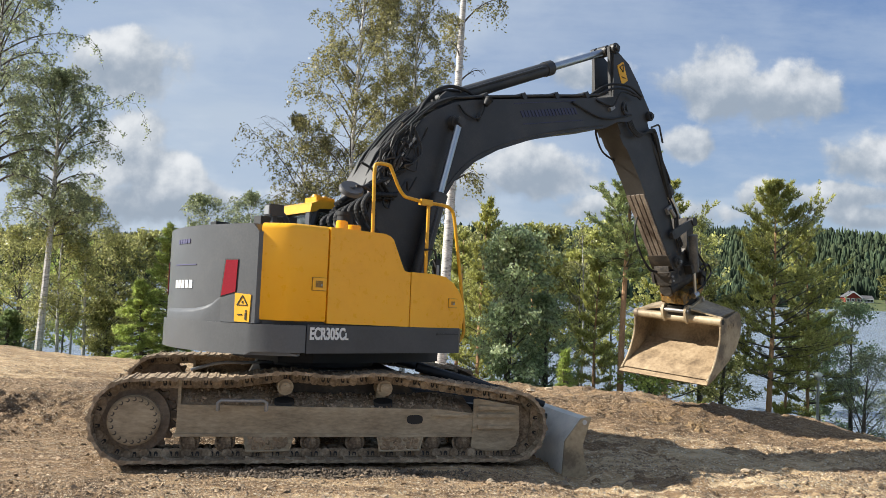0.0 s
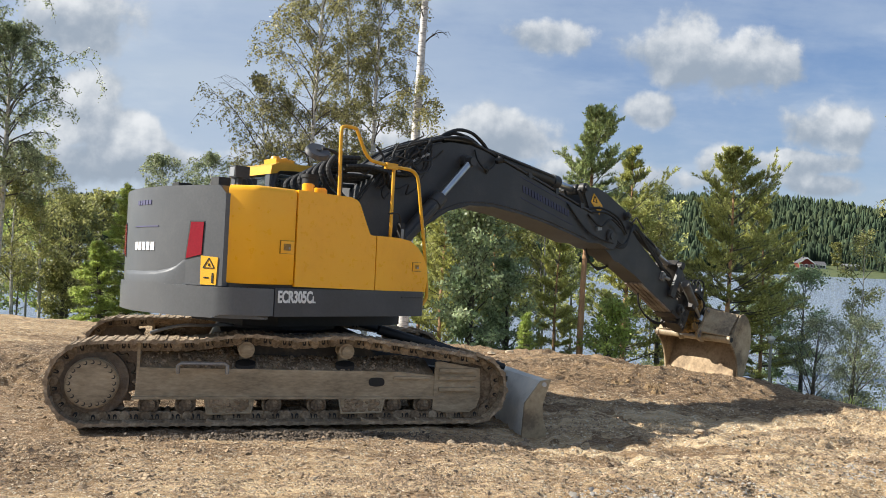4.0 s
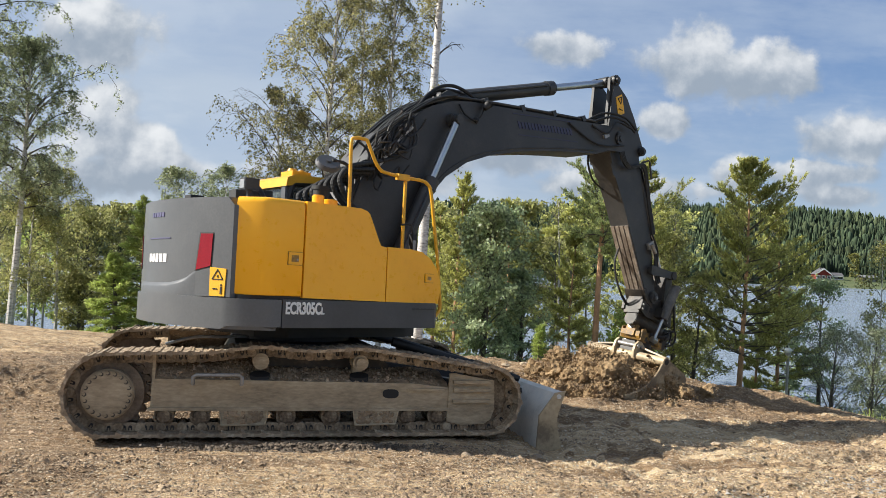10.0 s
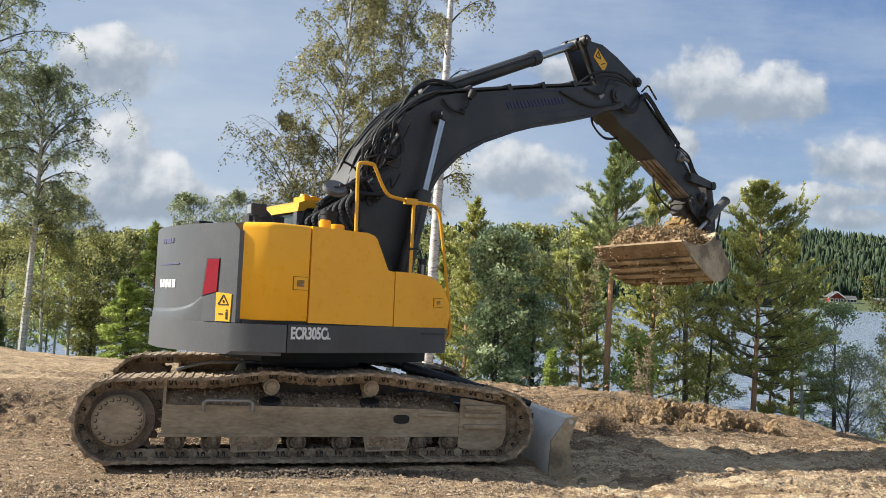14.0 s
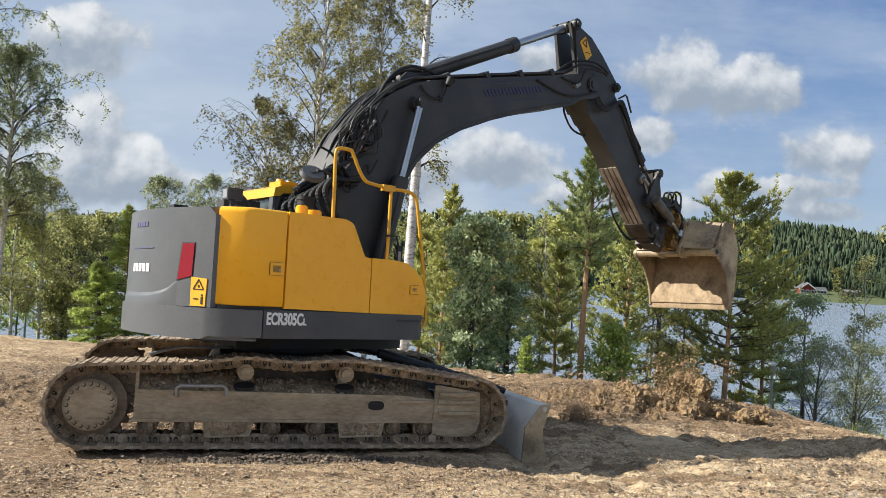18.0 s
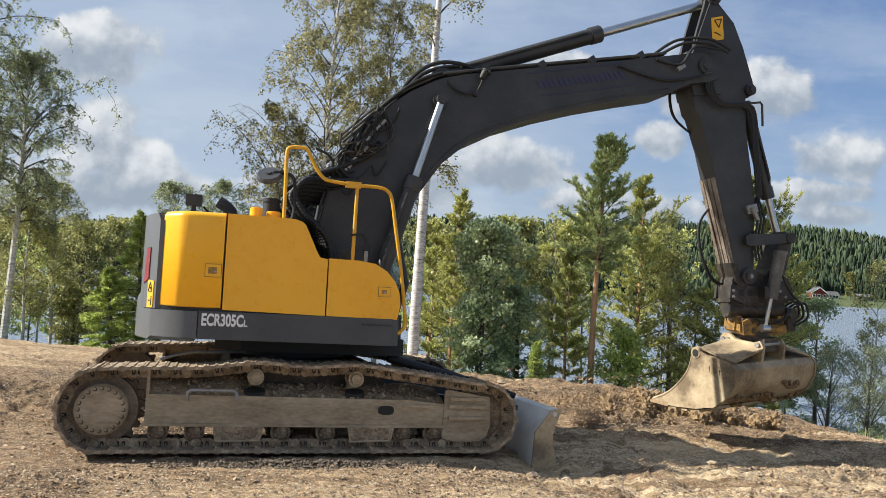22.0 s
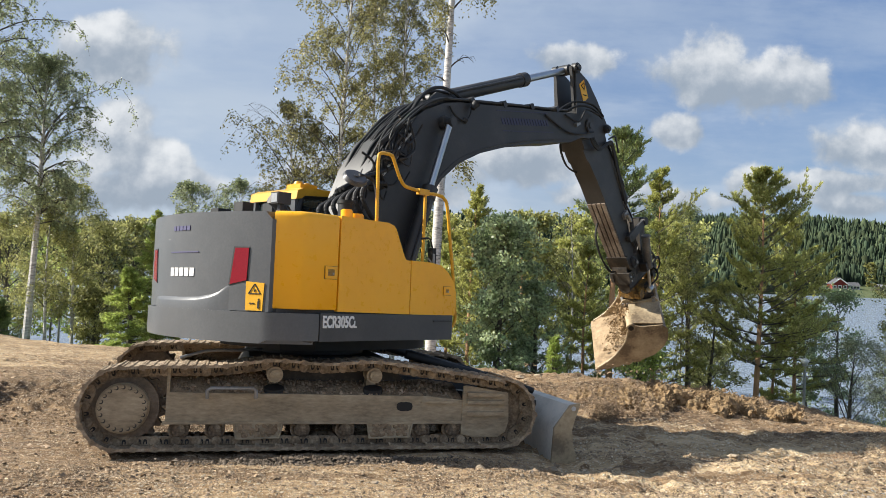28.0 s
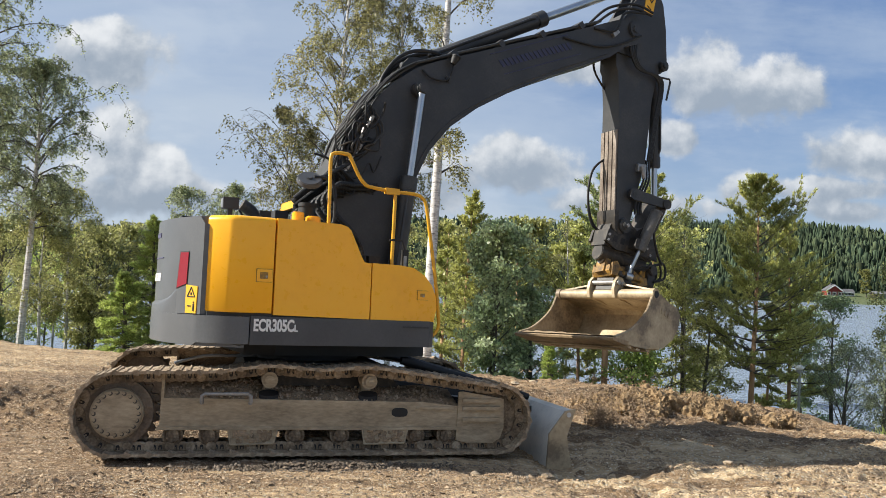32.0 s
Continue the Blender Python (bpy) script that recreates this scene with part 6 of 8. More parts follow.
    for k in range(3):
        bm = bmesh.new()
        tube(bm, spline([(0.6, -0.15 + 0.1 * k, 0.1), (0.78, -0.2 + 0.1 * k, 0.2), (0.84, -0.2 + 0.1 * k, 0.0), (0.66, -0.18 + 0.1 * k, -0.12)], 6), 0.017, 8)
        part("loop_hose", bm, M_BLACK, ti)
    return co, ti


COUPLER, TILT_BODY = build_tool()


def build_bucket():
    """Wide grading bucket; its frame sits on the rotor, the mouth looks to -x."""
    W, t = 0.84, 0.022
    back = [(-0.25, -0.20), (-0.05, -0.22), (0.33, -0.26), (0.40, -0.33), (0.395, -0.52), (0.30, -0.70), (0.10, -0.86), (-0.2, -0.95), (-0.55, -1.0), (-0.975, -1.03)]
    bm = bmesh.new()
    inner = []
    for i, (x, z) in enumerate(back):
        a = Vector(back[max(i - 1, 0)])
        b = Vector(back[min(i + 1, len(back) - 1)])
        d = (b - a).normalized()
        n = Vector((d.y, -d.x))
        inner.append((x + n.x * t, z + n.y * t))
    prism(bm, back + inner[::-1], -W, W)
    bevelled(bm, 0.006, 1, 50)
    bk = part("bucket", bm, [M_BUCKET], excavator, "sandy worn steel grading bucket")
    for s in (-1, 1):
        side = [(-0.33, -0.17), (-0.30, -0.30), (-0.36, -0.46), (-0.50, -0.66), (-0.72, -0.86), (-0.98, -0.99), (-1.0, -1.045), (-0.55, -1.02), (-0.2, -0.97), (0.11, -0.88), (0.315, -0.71), (0.415, -0.52), (0.42, -0.325),
                (0.34, -0.24), (-0.05, -0.21), (-0.24, -0.14)]
        bm = bmesh.new()
        prism(bm, side, *sorted(((W - 0.002) * s, (W + 0.026) * s)))
        part("side_plate", bevelled(bm, 0.008), M_BUCKET, bk)
        bm = bmesh.new()
        rim = [(-0.31, -0.26), (-0.37, -0.46), (-0.51, -0.66), (-0.73, -0.86), (-0.99, -1.0)]
        tube(bm, spline([(x, (W + 0.012) * s, z) for x, z in rim], 5), 0.022, 8)
        part("side_edge", bm, M_BUCKET, bk)
        bm = bmesh.new()
        cyl(bm, (-0.245, (W - 0.05) * s, -0.2), (-0.245, (W + 0.035) * s, -0.2), 0.085, 24)
        part("tube_end", bevelled(bm, 0.008), M_BUCKET, bk)
        bm = bmesh.new()
        cyl(bm, (-0.245, (W + 0.02) * s, -0.2), (-0.245, (W + 0.039) * s, -0.2), 0.052, 20)
        part("tube_bore", bm, M_BLACK, bk)
        for k in range(3):
            bm = bmesh.new()
            x = -0.06 + 0.085 * k
            box(bm, x, x + 0.06, *sorted(((W + 0.02) * s, (W + 0.034) * s)), -0.42 - 0.01 * k, -0.34 - 0.01 * k)
            part("raised_mark", bevelled(bm, 0.008), M_BUCKET, bk)
        # sloping gusset from tube to coupler seat
        bm = bmesh.new()
        patch(bm, [(-0.22, 0.16 * s, -0.02), (-0.22, W * s * 0.97, -0.13), (0.35, W * s * 0.97, -0.245), (0.35, 0.2 * s, -0.08)], 0.014)
        part("top_gusset", bm, M_BUCKET, bk)
        bm = bmesh.new()
        prism(bm, [(-0.33, -0.27), (-0.38, -0.16), (-0.37, -0.03), (-0.31, 0.05), (-0.22, 0.05), (-0.1, -0.02), (0.2, -0.02), (0.3, 0.02), (0.36, -0.06), (0.34, -0.26)], *sorted((0.20 * s, 0.245 * s)))
        part("coupler_ear", bevelled(bm, 0.008), M_BUCKET, bk)
    bm = bmesh.new()
    cyl(bm, (-0.245, -W, -0.2), (-0.245, W, -0.2), 0.075, 24)
    part("torsion_tube", bm, M_BUCKET, bk)
    bm = bmesh.new()
    prism(bm, [(-0.7, -0.985), (-1.03, -1.012), (-1.05, -1.03), (-1.03, -1.055), (-0.7, -1.05)], -W - 0.03, W + 0.03)
    part("cutting_edge", bevelled(bm, 0.006), M_BUCKET_IN, bk, "scoured cutting edge")
    for x, z in ((-0.62, -1.04), (-0.42, -1.025), (-0.2, -0.985), (0.02, -0.90)):
        bm = bmesh.new()
        box(bm, x - 0.045, x + 0.045, -W, W, z - 0.02, z + 0.01)
        part("wear_bar", bevelled(bm, 0.006), M_BUCKET, bk)
    # lower half of the rotor and bucket lock
    bm = bmesh.new()
    cyl(bm, (0, 0, 0.02), (0, 0, 0.16), 0.22, 32)
    cyl(bm, (0, 0, 0.10), (0, 0, 0.18), 0.26, 32)
    box(bm, -0.3, 0.3, -0.145, 0.145, -0.14, 0.04)
    part("rotor_plate", bevelled(bm, 0.01), M_DARK_GRIME_SHADE, bk, "dark rotor and bucket lock")
    for x in (-0.31, -0.22, 0.27):
        bm = bmesh.new()
        cyl(bm, (x, -0.27, -0.04), (x, 0.27, -0.04), 0.036, 16)
        part("bucket_pin", bm, M_WORN, bk)
    # sand sticking inside
    bm = bmesh.new()
    rng = random.Random(8)
    n = 18
    grid = {}
    for i in range(n + 1):
        for j in range(9):
            y = -W + 0.01 + (2 * W - 0.02) * i / n
            u = j / 8
            x = -0.95 + 0.95 * u
            z = -0.998 + 0.02 + 0.17 * u ** 2
            h = 0.02 + 0.05 * (0.5 + 0.5 * math.sin(3.1 * y + 2.0 * u)) * math.sin(math.pi * min(u * 1.1, 1)) + rng.uniform(0, 0.018)
            grid[i, j] = bm.verts.new((x, y, z + h * (u > 0.1)))
    for i in range(n):
        for j in range(8):
            bm.faces.new((grid[i, j], grid[i + 1, j], grid[i + 1, j + 1], grid[i, j + 1]))
    part("caked_sand", bm, M_BUCKET_IN, bk, "dry sand caked on the floor", 60)
    # moist soil stuck between the wear bars
    bm = bmesh.new()
    low = back[4:9]
    while len(bm.verts) < 2600:
        u, y = rng.random() * 3.99, rng.uniform(-0.75, 0.8)
        if noise.noise(Vector((u * 1.1, y * 2.3, 4.0))) < 0.02 + 0.13 * abs(u - 2.5):
            continue
        a, b = Vector(low[int(u)]), Vector(low[int(u) + 1])
        p = a.lerp(b, u % 1)
        d = (b - a).normalized()
        s = rng.uniform(0.016, 0.05)
        m = Matrix.Translation((p.x - d.y * 0.03, y, p.y + d.x * 0.03)) @ Euler((rng.uniform(0, 6), rng.uniform(0, 6), rng.uniform(0, 6))).to_matrix().to_4x4() @ Matrix.Diagonal((s, s * 0.8, s * 0.6, 1))
        bmesh.ops.create_icosphere(bm, subdivisions=1, radius=1, matrix=m)
    part("stuck_soil", bm, M_CLOD, bk, "moist brown soil stuck between the wear bars", 30)
    return bk


BUCKET = build_bucket()


# ---- trees and shore ----
def rods(name, lines, radii, mat, parent, sides=4):
    """Many thin tapering branches in one mesh; every line has the same number of points."""
    P = np.asarray(lines, float)
    n, k = P.shape[:2]
    T = np.gradient(P, axis=1)
    T /= np.linalg.norm(T, axis=2)[..., None] + 1e-9
    ref = np.where(np.abs(T[..., 2:3]) > 0.9, np.array([1.0, 0, 0]), np.array([0, 0, 1.0]))
    A = np.cross(T, ref)
    A /= np.linalg.norm(A, axis=2)[..., None] + 1e-9
    B = np.cross(T, A)
    ang = np.arange(sides) * 2 * np.pi / sides
    R = np.asarray(radii, float)[:, :, None, None]
    V = P[:, :, None, :] + R * (np.cos(ang)[None, None, :, None] * A[:, :, None, :] + np.sin(ang)[None, None, :, None] * B[:, :, None, :])
    idx = np.arange(n * k * sides).reshape(n, k, sides)
    a, b = idx[:, :-1], idx[:, 1:]
    F = np.stack([a, np.roll(a, -1, 2), np.roll(b, -1, 2), b], -1).reshape(-1, 4)
    return tagged(mesh_from(name, V.reshape(-1, 3), F, mat, parent, smooth=True), kind="stuff")


def unit(v):
    return v / (np.linalg.norm(v, axis=-1, keepdims=True) + 1e-9)


def leaf_faces(c, size, rng, aspect=0.6):
    """Small leaf-shaped faces round the centres c, turned at random."""
    n = len(c)
    a = unit(rng.normal(size=(n, 3)))
    b = unit(np.cross(a, rng.normal(size=(n, 3))))
    s = (size * rng.uniform(0.6, 1.35, n))[:, None]
    v = np.stack([c - a * s, c + b * s * aspect, c + a * s, c - b * s * aspect], 1).reshape(-1, 3)
    return v, np.arange(4 * n).reshape(n, 4)


def needle_faces(c, d, length, rng, aspect=0.13):
    """Pointed slivers that start at c and run along d."""
    n = len(c)
    s = (length * rng.uniform(0.6, 1.3, n))[:, None]
    b = unit(np.cross(d, rng.normal(size=(n, 3)))) * s * aspect
    v = np.stack([c - b, c + b, c + d * s], 1).reshape(-1, 3)
    return v, np.arange(3 * n).reshape(n, 3)


# per habit: limb angle low and high in the crown, droop, twigs a limb, twig length, foliage a twig
HABITS = {
    "birch": dict(low=38, high=66, droop=0.42, subs=8, sub_len=0.40, per=48, size=0.034),
    "pine": dict(low=4, high=44, droop=-0.16, subs=10, sub_len=0.40, per=46, size=0.10),
    "spruce": dict(low=-8, high=38, droop=0.10, subs=9, sub_len=0.34, per=50, size=0.09),
    "broad": dict(low=28, high=70, droop=0.12, subs=7, sub_len=0.42, per=44, size=0.046),
}


def crown_width(shape, g):
    if shape == "cone":
        return (1.03 - g) ** 0.8
    if shape == "spire":
        return 0.05 + 1.03 * math.sin(math.pi * min((1 - g) * 0.66 + 0.03, 1)) ** 1.15
    if shape == "tall":
        return 0.5 + 0.5 * math.sin(math.pi * min(g * 0.9 + 0.1, 1))
    return math.sqrt(max(1 - (2 * g - 0.8) ** 2 / 1.6, 0.07))


def tree(name, label, x, y, height, habit, bark, leaf, seed, width=2.0, r0=0.11, crown=(0.3, 1.0), limbs=40, shape="oval", lean=(0, 0), wob=0.14,
         taper=0.8, thin=1.0, bare=0.06, sides=8, group="", whorl=0, size=None, steep=0, hang=0.45):
    rng = np.random.default_rng(seed)
    h = HABITS[habit]
    z0 = float(ground_z(x, y, False)) - 0.15
    th = thing(name, label, "tree", Matrix.Translation((x, y, z0)), group)
    f = np.linspace(0, 1, 21)
    trunk = np.stack([lean[0] * f ** 1.3 + wob * np.sin(3 * f + seed) * f, lean[1] * f + wob * np.cos(2.3 * f + seed * 1.3) * f, height * f], 1)
    bt = bmesh.new()
    tube(bt, [Vector(p) for p in trunk], [max(r0 * (1 - q) ** taper, 0.010) for q in f], sides)
    part("trunk", bt, bark, th)
    s = np.linspace(0, 1, 7)[:, None]
    big, big_r, small, small_r = [], [], [], []
    S, M, E = [], [], []
    for k in range(limbs):
        g = (k + rng.uniform(0.1, 0.9)) / limbs
        if whorl:
            g = ((k // whorl) * whorl + whorl * 0.5 + rng.normal() * 0.3) / limbs
        g = min(max(g, 0.0), 0.992)
        q = crown[0] + (crown[1] - crown[0]) * g
        o = np.array([np.interp(q, f, trunk[:, j]) for j in range(3)])
        az = k * 2.399 + rng.uniform(-0.7, 0.7)
        w = width * crown_width(shape, g) * rng.uniform(0.5, 1.15) * (1 + 0.2 * math.cos(az - seed) + 0.14 * math.sin(11 * g + seed))
        el = radians(h["low"] + (h["high"] - h["low"]) * g + steep + rng.normal() * 9)
        L = w / max(math.cos(el), 0.42)
        L = min(L, max((height * 1.01 + 0.15 - o[2]) / max(math.sin(el) - 0.6 * max(h["droop"], 0), 0.12), 0.3))
        out = np.array([math.cos(az), math.sin(az), 0.0])
        d = out * math.cos(el) + np.array([0, 0, math.sin(el)])
        side = np.array([-out[1], out[0], 0.0])
        bend = rng.normal() * 0.14
        line = o + d * L * s + side * bend * L * s ** 2 - np.array([0, 0, 1]) * h["droop"] * L * s ** 2.2
        rb = max(r0 * 0.30 * (1 - 0.7 * g) * min(1.0, 0.45 + 0.3 * L), 0.011)
        big.append(line)
        big_r.append(rb * (1 - 0.85 * s[:, 0]))
        dead = rng.random() < bare
        for j in range(h["subs"]):
            u = 0.24 + 0.76 * (j + rng.random()) / h["subs"]
            i = min(int(u * 6), 5)
            p = line[i] + (line[i + 1] - line[i]) * (u * 6 - i)
            t = unit(line[i + 1] - line[i])
            sg = 1 if j % 2 else -1
            e = unit(t * 0.75 + side * sg * rng.uniform(0.35, 1.0) + rng.normal(size=3) * (0.24 if habit == "pine" else 0.10 if habit == "spruce" else 0.34))
            l = L * h["sub_len"] * rng.uniform(0.5, 1.2) * (1.15 - 0.65 * u) + 0.05
            tip = p + e * l
            mid = p + e * l * 0.5
            if habit == "birch":
                tip[2] -= 0.42 * l
                mid[2] += 0.04 * l
            elif habit == "pine":
                tip[2] += 0.18 * l
            small.append([p, mid, tip])
            small_r.append([rb * 0.36, rb * 0.26, 0.003])
            if not dead:
                S.append(p)
                M.append(mid)
                E.append(tip)
    rods("branchwork", np.array(big), np.array(big_r), M_BARK, th, 5)
    rods("twigwork", np.array(small), np.array(small_r), M_BARK, th, 3)
    # leader
    top = trunk[-1]
    for _ in range(4):
        a = top - np.array([0, 0, rng.uniform(0.05, 0.5)])
        S.append(a)
        M.append(a + np.array([rng.normal() * 0.05, rng.normal() * 0.05, 0.12]))
        E.append(a + np.array([rng.normal() * 0.12, rng.normal() * 0.12, 0.25]))
    S, M, E = np.array(S), np.array(M), np.array(E)
    per = max(int(h["per"] * thin), 4)
    z = size or h["size"]
    if habit == "birch":
        # leaves on thin strands that hang from the twigs
        ns = 4
        u = rng.uniform(0.2, 1.0, (len(S), ns, 1))
        P = np.where(u < 0.5, S[:, None] + (M - S)[:, None] * u * 2, M[:, None] + (E - M)[:, None] * (u * 2 - 1))
        hv = np.stack([rng.normal(size=(len(S), ns)) * 0.10, rng.normal(size=(len(S), ns)) * 0.10, -rng.uniform(0.08, hang, (len(S), ns))], -1)
        m = max(per // ns, 2)
        v = rng.random((len(S), ns, m, 1))
        C = P[:, :, None] + hv[:, :, None] * v + rng.normal(size=(len(S), ns, m, 3)) * 0.045
        V, F = leaf_faces(C.reshape(-1, 3), z, rng, 0.62)
    elif habit == "broad":
        u = rng.uniform(0.35, 1.08, (len(S), 3, 1))
        P = S[:, None] + (E - S)[:, None] * u
        m = max(per // 3, 2)
        C = P[:, :, None] + rng.normal(size=(len(S), 3, m, 3)) * np.array([0.10, 0.10, 0.075])
        V, F = leaf_faces(C.reshape(-1, 3), z, rng, 0.6)
    else:
        # tufts of needles along the twigs
        nt = 5
        m = max(per // nt, 3)
        u = (np.arange(nt)[None, :, None] + rng.random((len(S), nt, 1))) / nt * 0.95 + 0.1
        P = S[:, None] + (E - S)[:, None] * u
        along = unit(E - S)[:, None, None]
        up = 0.55 if habit == "pine" else 0.05
        D = unit(along * 0.7 + np.array([0, 0, up]) + rng.normal(size=(len(S), nt, m, 3)) * 0.55)
        C = P[:, :, None] + rng.normal(size=(len(S), nt, m, 3)) * 0.022
        V, F = needle_faces(C.reshape(-1, 3), D.reshape(-1, 3), z, rng)
    mesh_from("crown", V, F, leaf, th)
    return th


def horizon(px):
    return 496 + 0.04 * (px - 784)


def spot(px, d, top):
    """Where a tree stands that is seen on that bearing, and how tall it is."""
    x = d * (px - 770) / 1444.0
    return x, d, 1.5 + d * (horizon(px) - top) / 1444.0 - float(ground_z(x, d, False)) + 0.15


def birch(label, px, d, top, seed, width=2.0, leaf=None, **k):
    return tree("birch", label, *spot(px, d, top), "birch", M_BIRCH, leaf or L_BIRCH, seed, width, group="birches on the bank", **k)


def pine(label, px, d, top, seed, width=1.8, leaf=None, **k):
    a = dict(crown=(0.35, 1.0), limbs=60, whorl=5, shape="spire", bare=0.04)
    a.update(k)
    return tree("pine", label, *spot(px, d, top), "pine", M_ORANGE_BARK, leaf or L_PINE, seed, width, group="pines on the bank", **a)


def spruce(label, px, d, top, seed, width=1.4, leaf=None, **k):
    a = dict(crown=(0.04, 1.0), limbs=72, shape="cone", bare=0.0)
    a.update(k)
    return tree("spruce", label, *spot(px, d, top), "spruce", M_BARK, leaf or L_SPRUCE, seed, width, group="spruces on the bank", **a)


def broadleaf(label, px, d, top, seed, width=2.0, leaf=None, group="broadleaf trees on the bank", **k):
    return tree("broadleaf_tree", label, *spot(px, d, top), "broad", M_BARK, leaf or L_OAK, seed, width, group=group, **k)


def plant_trees():
    # left edge
    birch("tall slender birch with drooping grey-green crown", 70, 26, 130, 1, 1.75, L_BIRCH2, r0=0.13, lean=(0.45, 0), crown=(0.44, 1), limbs=52, taper=0.6, thin=1.6)
    birch("young birch with thin grey-green crown", 150, 28, 345, 2, 1.2, L_BIRCH, r0=0.07, limbs=34, crown=(0.3, 1))
    birch("tall birch with a broad drooping crown", -25, 24, -180, 3, 2.4, L_BIRCH2, limbs=70, r0=0.14, crown=(0.36, 1), thin=1.5)
    birch("small birch beside the tall one", 105, 27, 380, 41, 1.3, L_BIRCH, r0=0.07, limbs=34)
    spruce("dark spruce at the lake edge", 15, 27, 555, 4, 1.3)
    broadleaf("green broadleaf tree under birches", 30, 31, 415, 5, 1.9, L_BIRCH, crown=(0.3, 1))
    broadleaf("yellowing broadleaf tree by the lake", 195, 33, 430, 6, 1.7, L_BIRCH, crown=(0.35, 1))
    broadleaf("low pale shrub by the lake", 188, 28, 545, 7, 0.9, L_BIRCH, limbs=26)
    spruce("fresh green young spruce by the tracks", 250, 25, 500, 8, 1.15, L_LIME, limbs=80)
    spruce("second fresh green spruce", 300, 26, 405, 9, 1.35, L_LIME, limbs=84)
    # behind the machine
    birch("leaning birch with open yellow-green crown", 575, 24, 215, 10, 1.5, L_BIRCH_DRY, lean=(-1.15, 0), limbs=30, r0=0.09, crown=(0.42, 1), thin=0.8)
    birch("slender leaning birch with open crown", 585, 24.5, 250, 42, 1.3, L_BIRCH_DRY, lean=(-0.5, 0), limbs=26, r0=0.07, crown=(0.42, 1), thin=0.8)
    birch("birch with broad yellowing crown", 604, 23.5, -130, 11, 1.6, L_BIRCH_DRY, r0=0.085, limbs=64, lean=(0.15, 0), crown=(0.3, 1), taper=0.6, shape="tall", steep=6, thin=1.3)
    birch("slender birch with dense yellowing crown", 668, 25.0, -70, 44, 1.1, L_BIRCH_DRY, r0=0.07, limbs=48, lean=(-0.3, 0), crown=(0.35, 1), taper=0.6, shape="tall", steep=8)
    birch("birch with dense yellowing crown", 712, 24.5, -130, 12, 1.25, L_BIRCH_DRY, r0=0.085, limbs=58, lean=(-0.1, 0), crown=(0.33, 1), taper=0.6, shape="tall", steep=6, thin=1.3)
    birch("tall white-stemmed birch behind the excavator", 779, 20.5, -260, 13, 0.85, L_BIRCH_DRY, r0=0.15, limbs=26, crown=(0.36, 1.0), wob=0.04, lean=(0.3, 0), taper=0.55, sides=12, hang=0.7, bare=0.3)
    birch("small birch with pale top", 355, 29, 352, 14, 1.4, L_BIRCH2, r0=0.06, limbs=34)
    birch("small birch with thin top", 440, 29, 348, 15, 1.3, L_BIRCH2, r0=0.06, limbs=34)
    broadleaf("birch scrub behind the counterweight", 395, 27, 430, 16, 1.5, L_BIRCH)
    # middle
    pine("young pine with pointed crown", 846, 27, 362, 17, 1.25, shape="cone", crown=(0.12, 1), limbs=80, r0=0.08)
    pine("yellow green young pine standing by the lake", 806, 30, 415, 18, 1.2, shape="cone", crown=(0.15, 1), limbs=64, r0=0.09)
    broadleaf("dark green oak with dense round crown", 896, 23, 425, 19, 1.05, L_OAK, limbs=56, crown=(0.10, 1), size=0.056, thin=0.9, shape="tall")
    broadleaf("dark green oak sapling", 962, 24, 540, 20, 0.9, L_OAK, limbs=36, crown=(0.06, 1))
    pine("slender pine behind the oak", 940, 29, 402, 21, 1.0, shape="cone", crown=(0.3, 1), limbs=50, r0=0.09)
    spruce("small fresh spruce on the crest", 1004, 20.8, 622, 22, 0.34, L_LIME, limbs=44, size=0.06, thin=0.6)
    pine("slender thin needled pine on the lake bank", 1052, 25, 450, 23, 0.95, crown=(0.2, 1), shape="cone", limbs=54, r0=0.055)
    pine("tall pine with bare orange stem", 1098, 23, 258, 24, 1.0, L_PINE_DARK, r0=0.105, crown=(0.53, 1.0), limbs=75, taper=0.55)
    pine("yellow-green pine beside the lake", 1172, 26, 325, 25, 1.4, crown=(0.18, 1), limbs=85, thin=1.2)
    birch("dead grey birch with bare twigs", 1025, 27, 398, 26, 0.8, bare=0.85, r0=0.06, limbs=24)
    broadleaf("grey dead pine with bare twigs", 1240, 30, 400, 27, 1.0, L_BIRCH2, bare=0.8, r0=0.08, limbs=30)
    broadleaf("grey-green birch scrub by the water", 1240, 26, 470, 28, 1.0, L_BIRCH, crown=(0.45, 1), limbs=30, thin=0.6)
    broadleaf("green birch scrub by the water", 1150, 23, 610, 29, 0.8, L_LIME, limbs=26, thin=0.7)
    broadleaf("thin alder by the water", 1275, 26, 540, 30, 0.9, L_BIRCH, crown=(0.3, 1), limbs=28, thin=0.6)
    # right
    pine("broad yellow-green pine over the lake", 1358, 25, 328, 31, 1.6, r0=0.12, crown=(0.36, 1.0), limbs=95, thin=1.35)
    pine("second orange stem beside the broad pine", 1425, 26, 415, 32, 1.25, r0=0.09, crown=(0.36, 1.0), limbs=60)
    pine("low pine stem under the broad pine", 1388, 26, 560, 43, 0.7, r0=0.08, crown=(0.45, 1.0), limbs=30)
    broadleaf("dark alder by the lake", 1450, 27, 572, 33, 0.8, L_OAK, crown=(0.42, 1), limbs=30, thin=0.8)
    broadleaf("slender alder with thin crown", 1508, 26, 552, 34, 0.8, L_OAK, crown=(0.5, 1), limbs=26, size=0.04, thin=0.7)
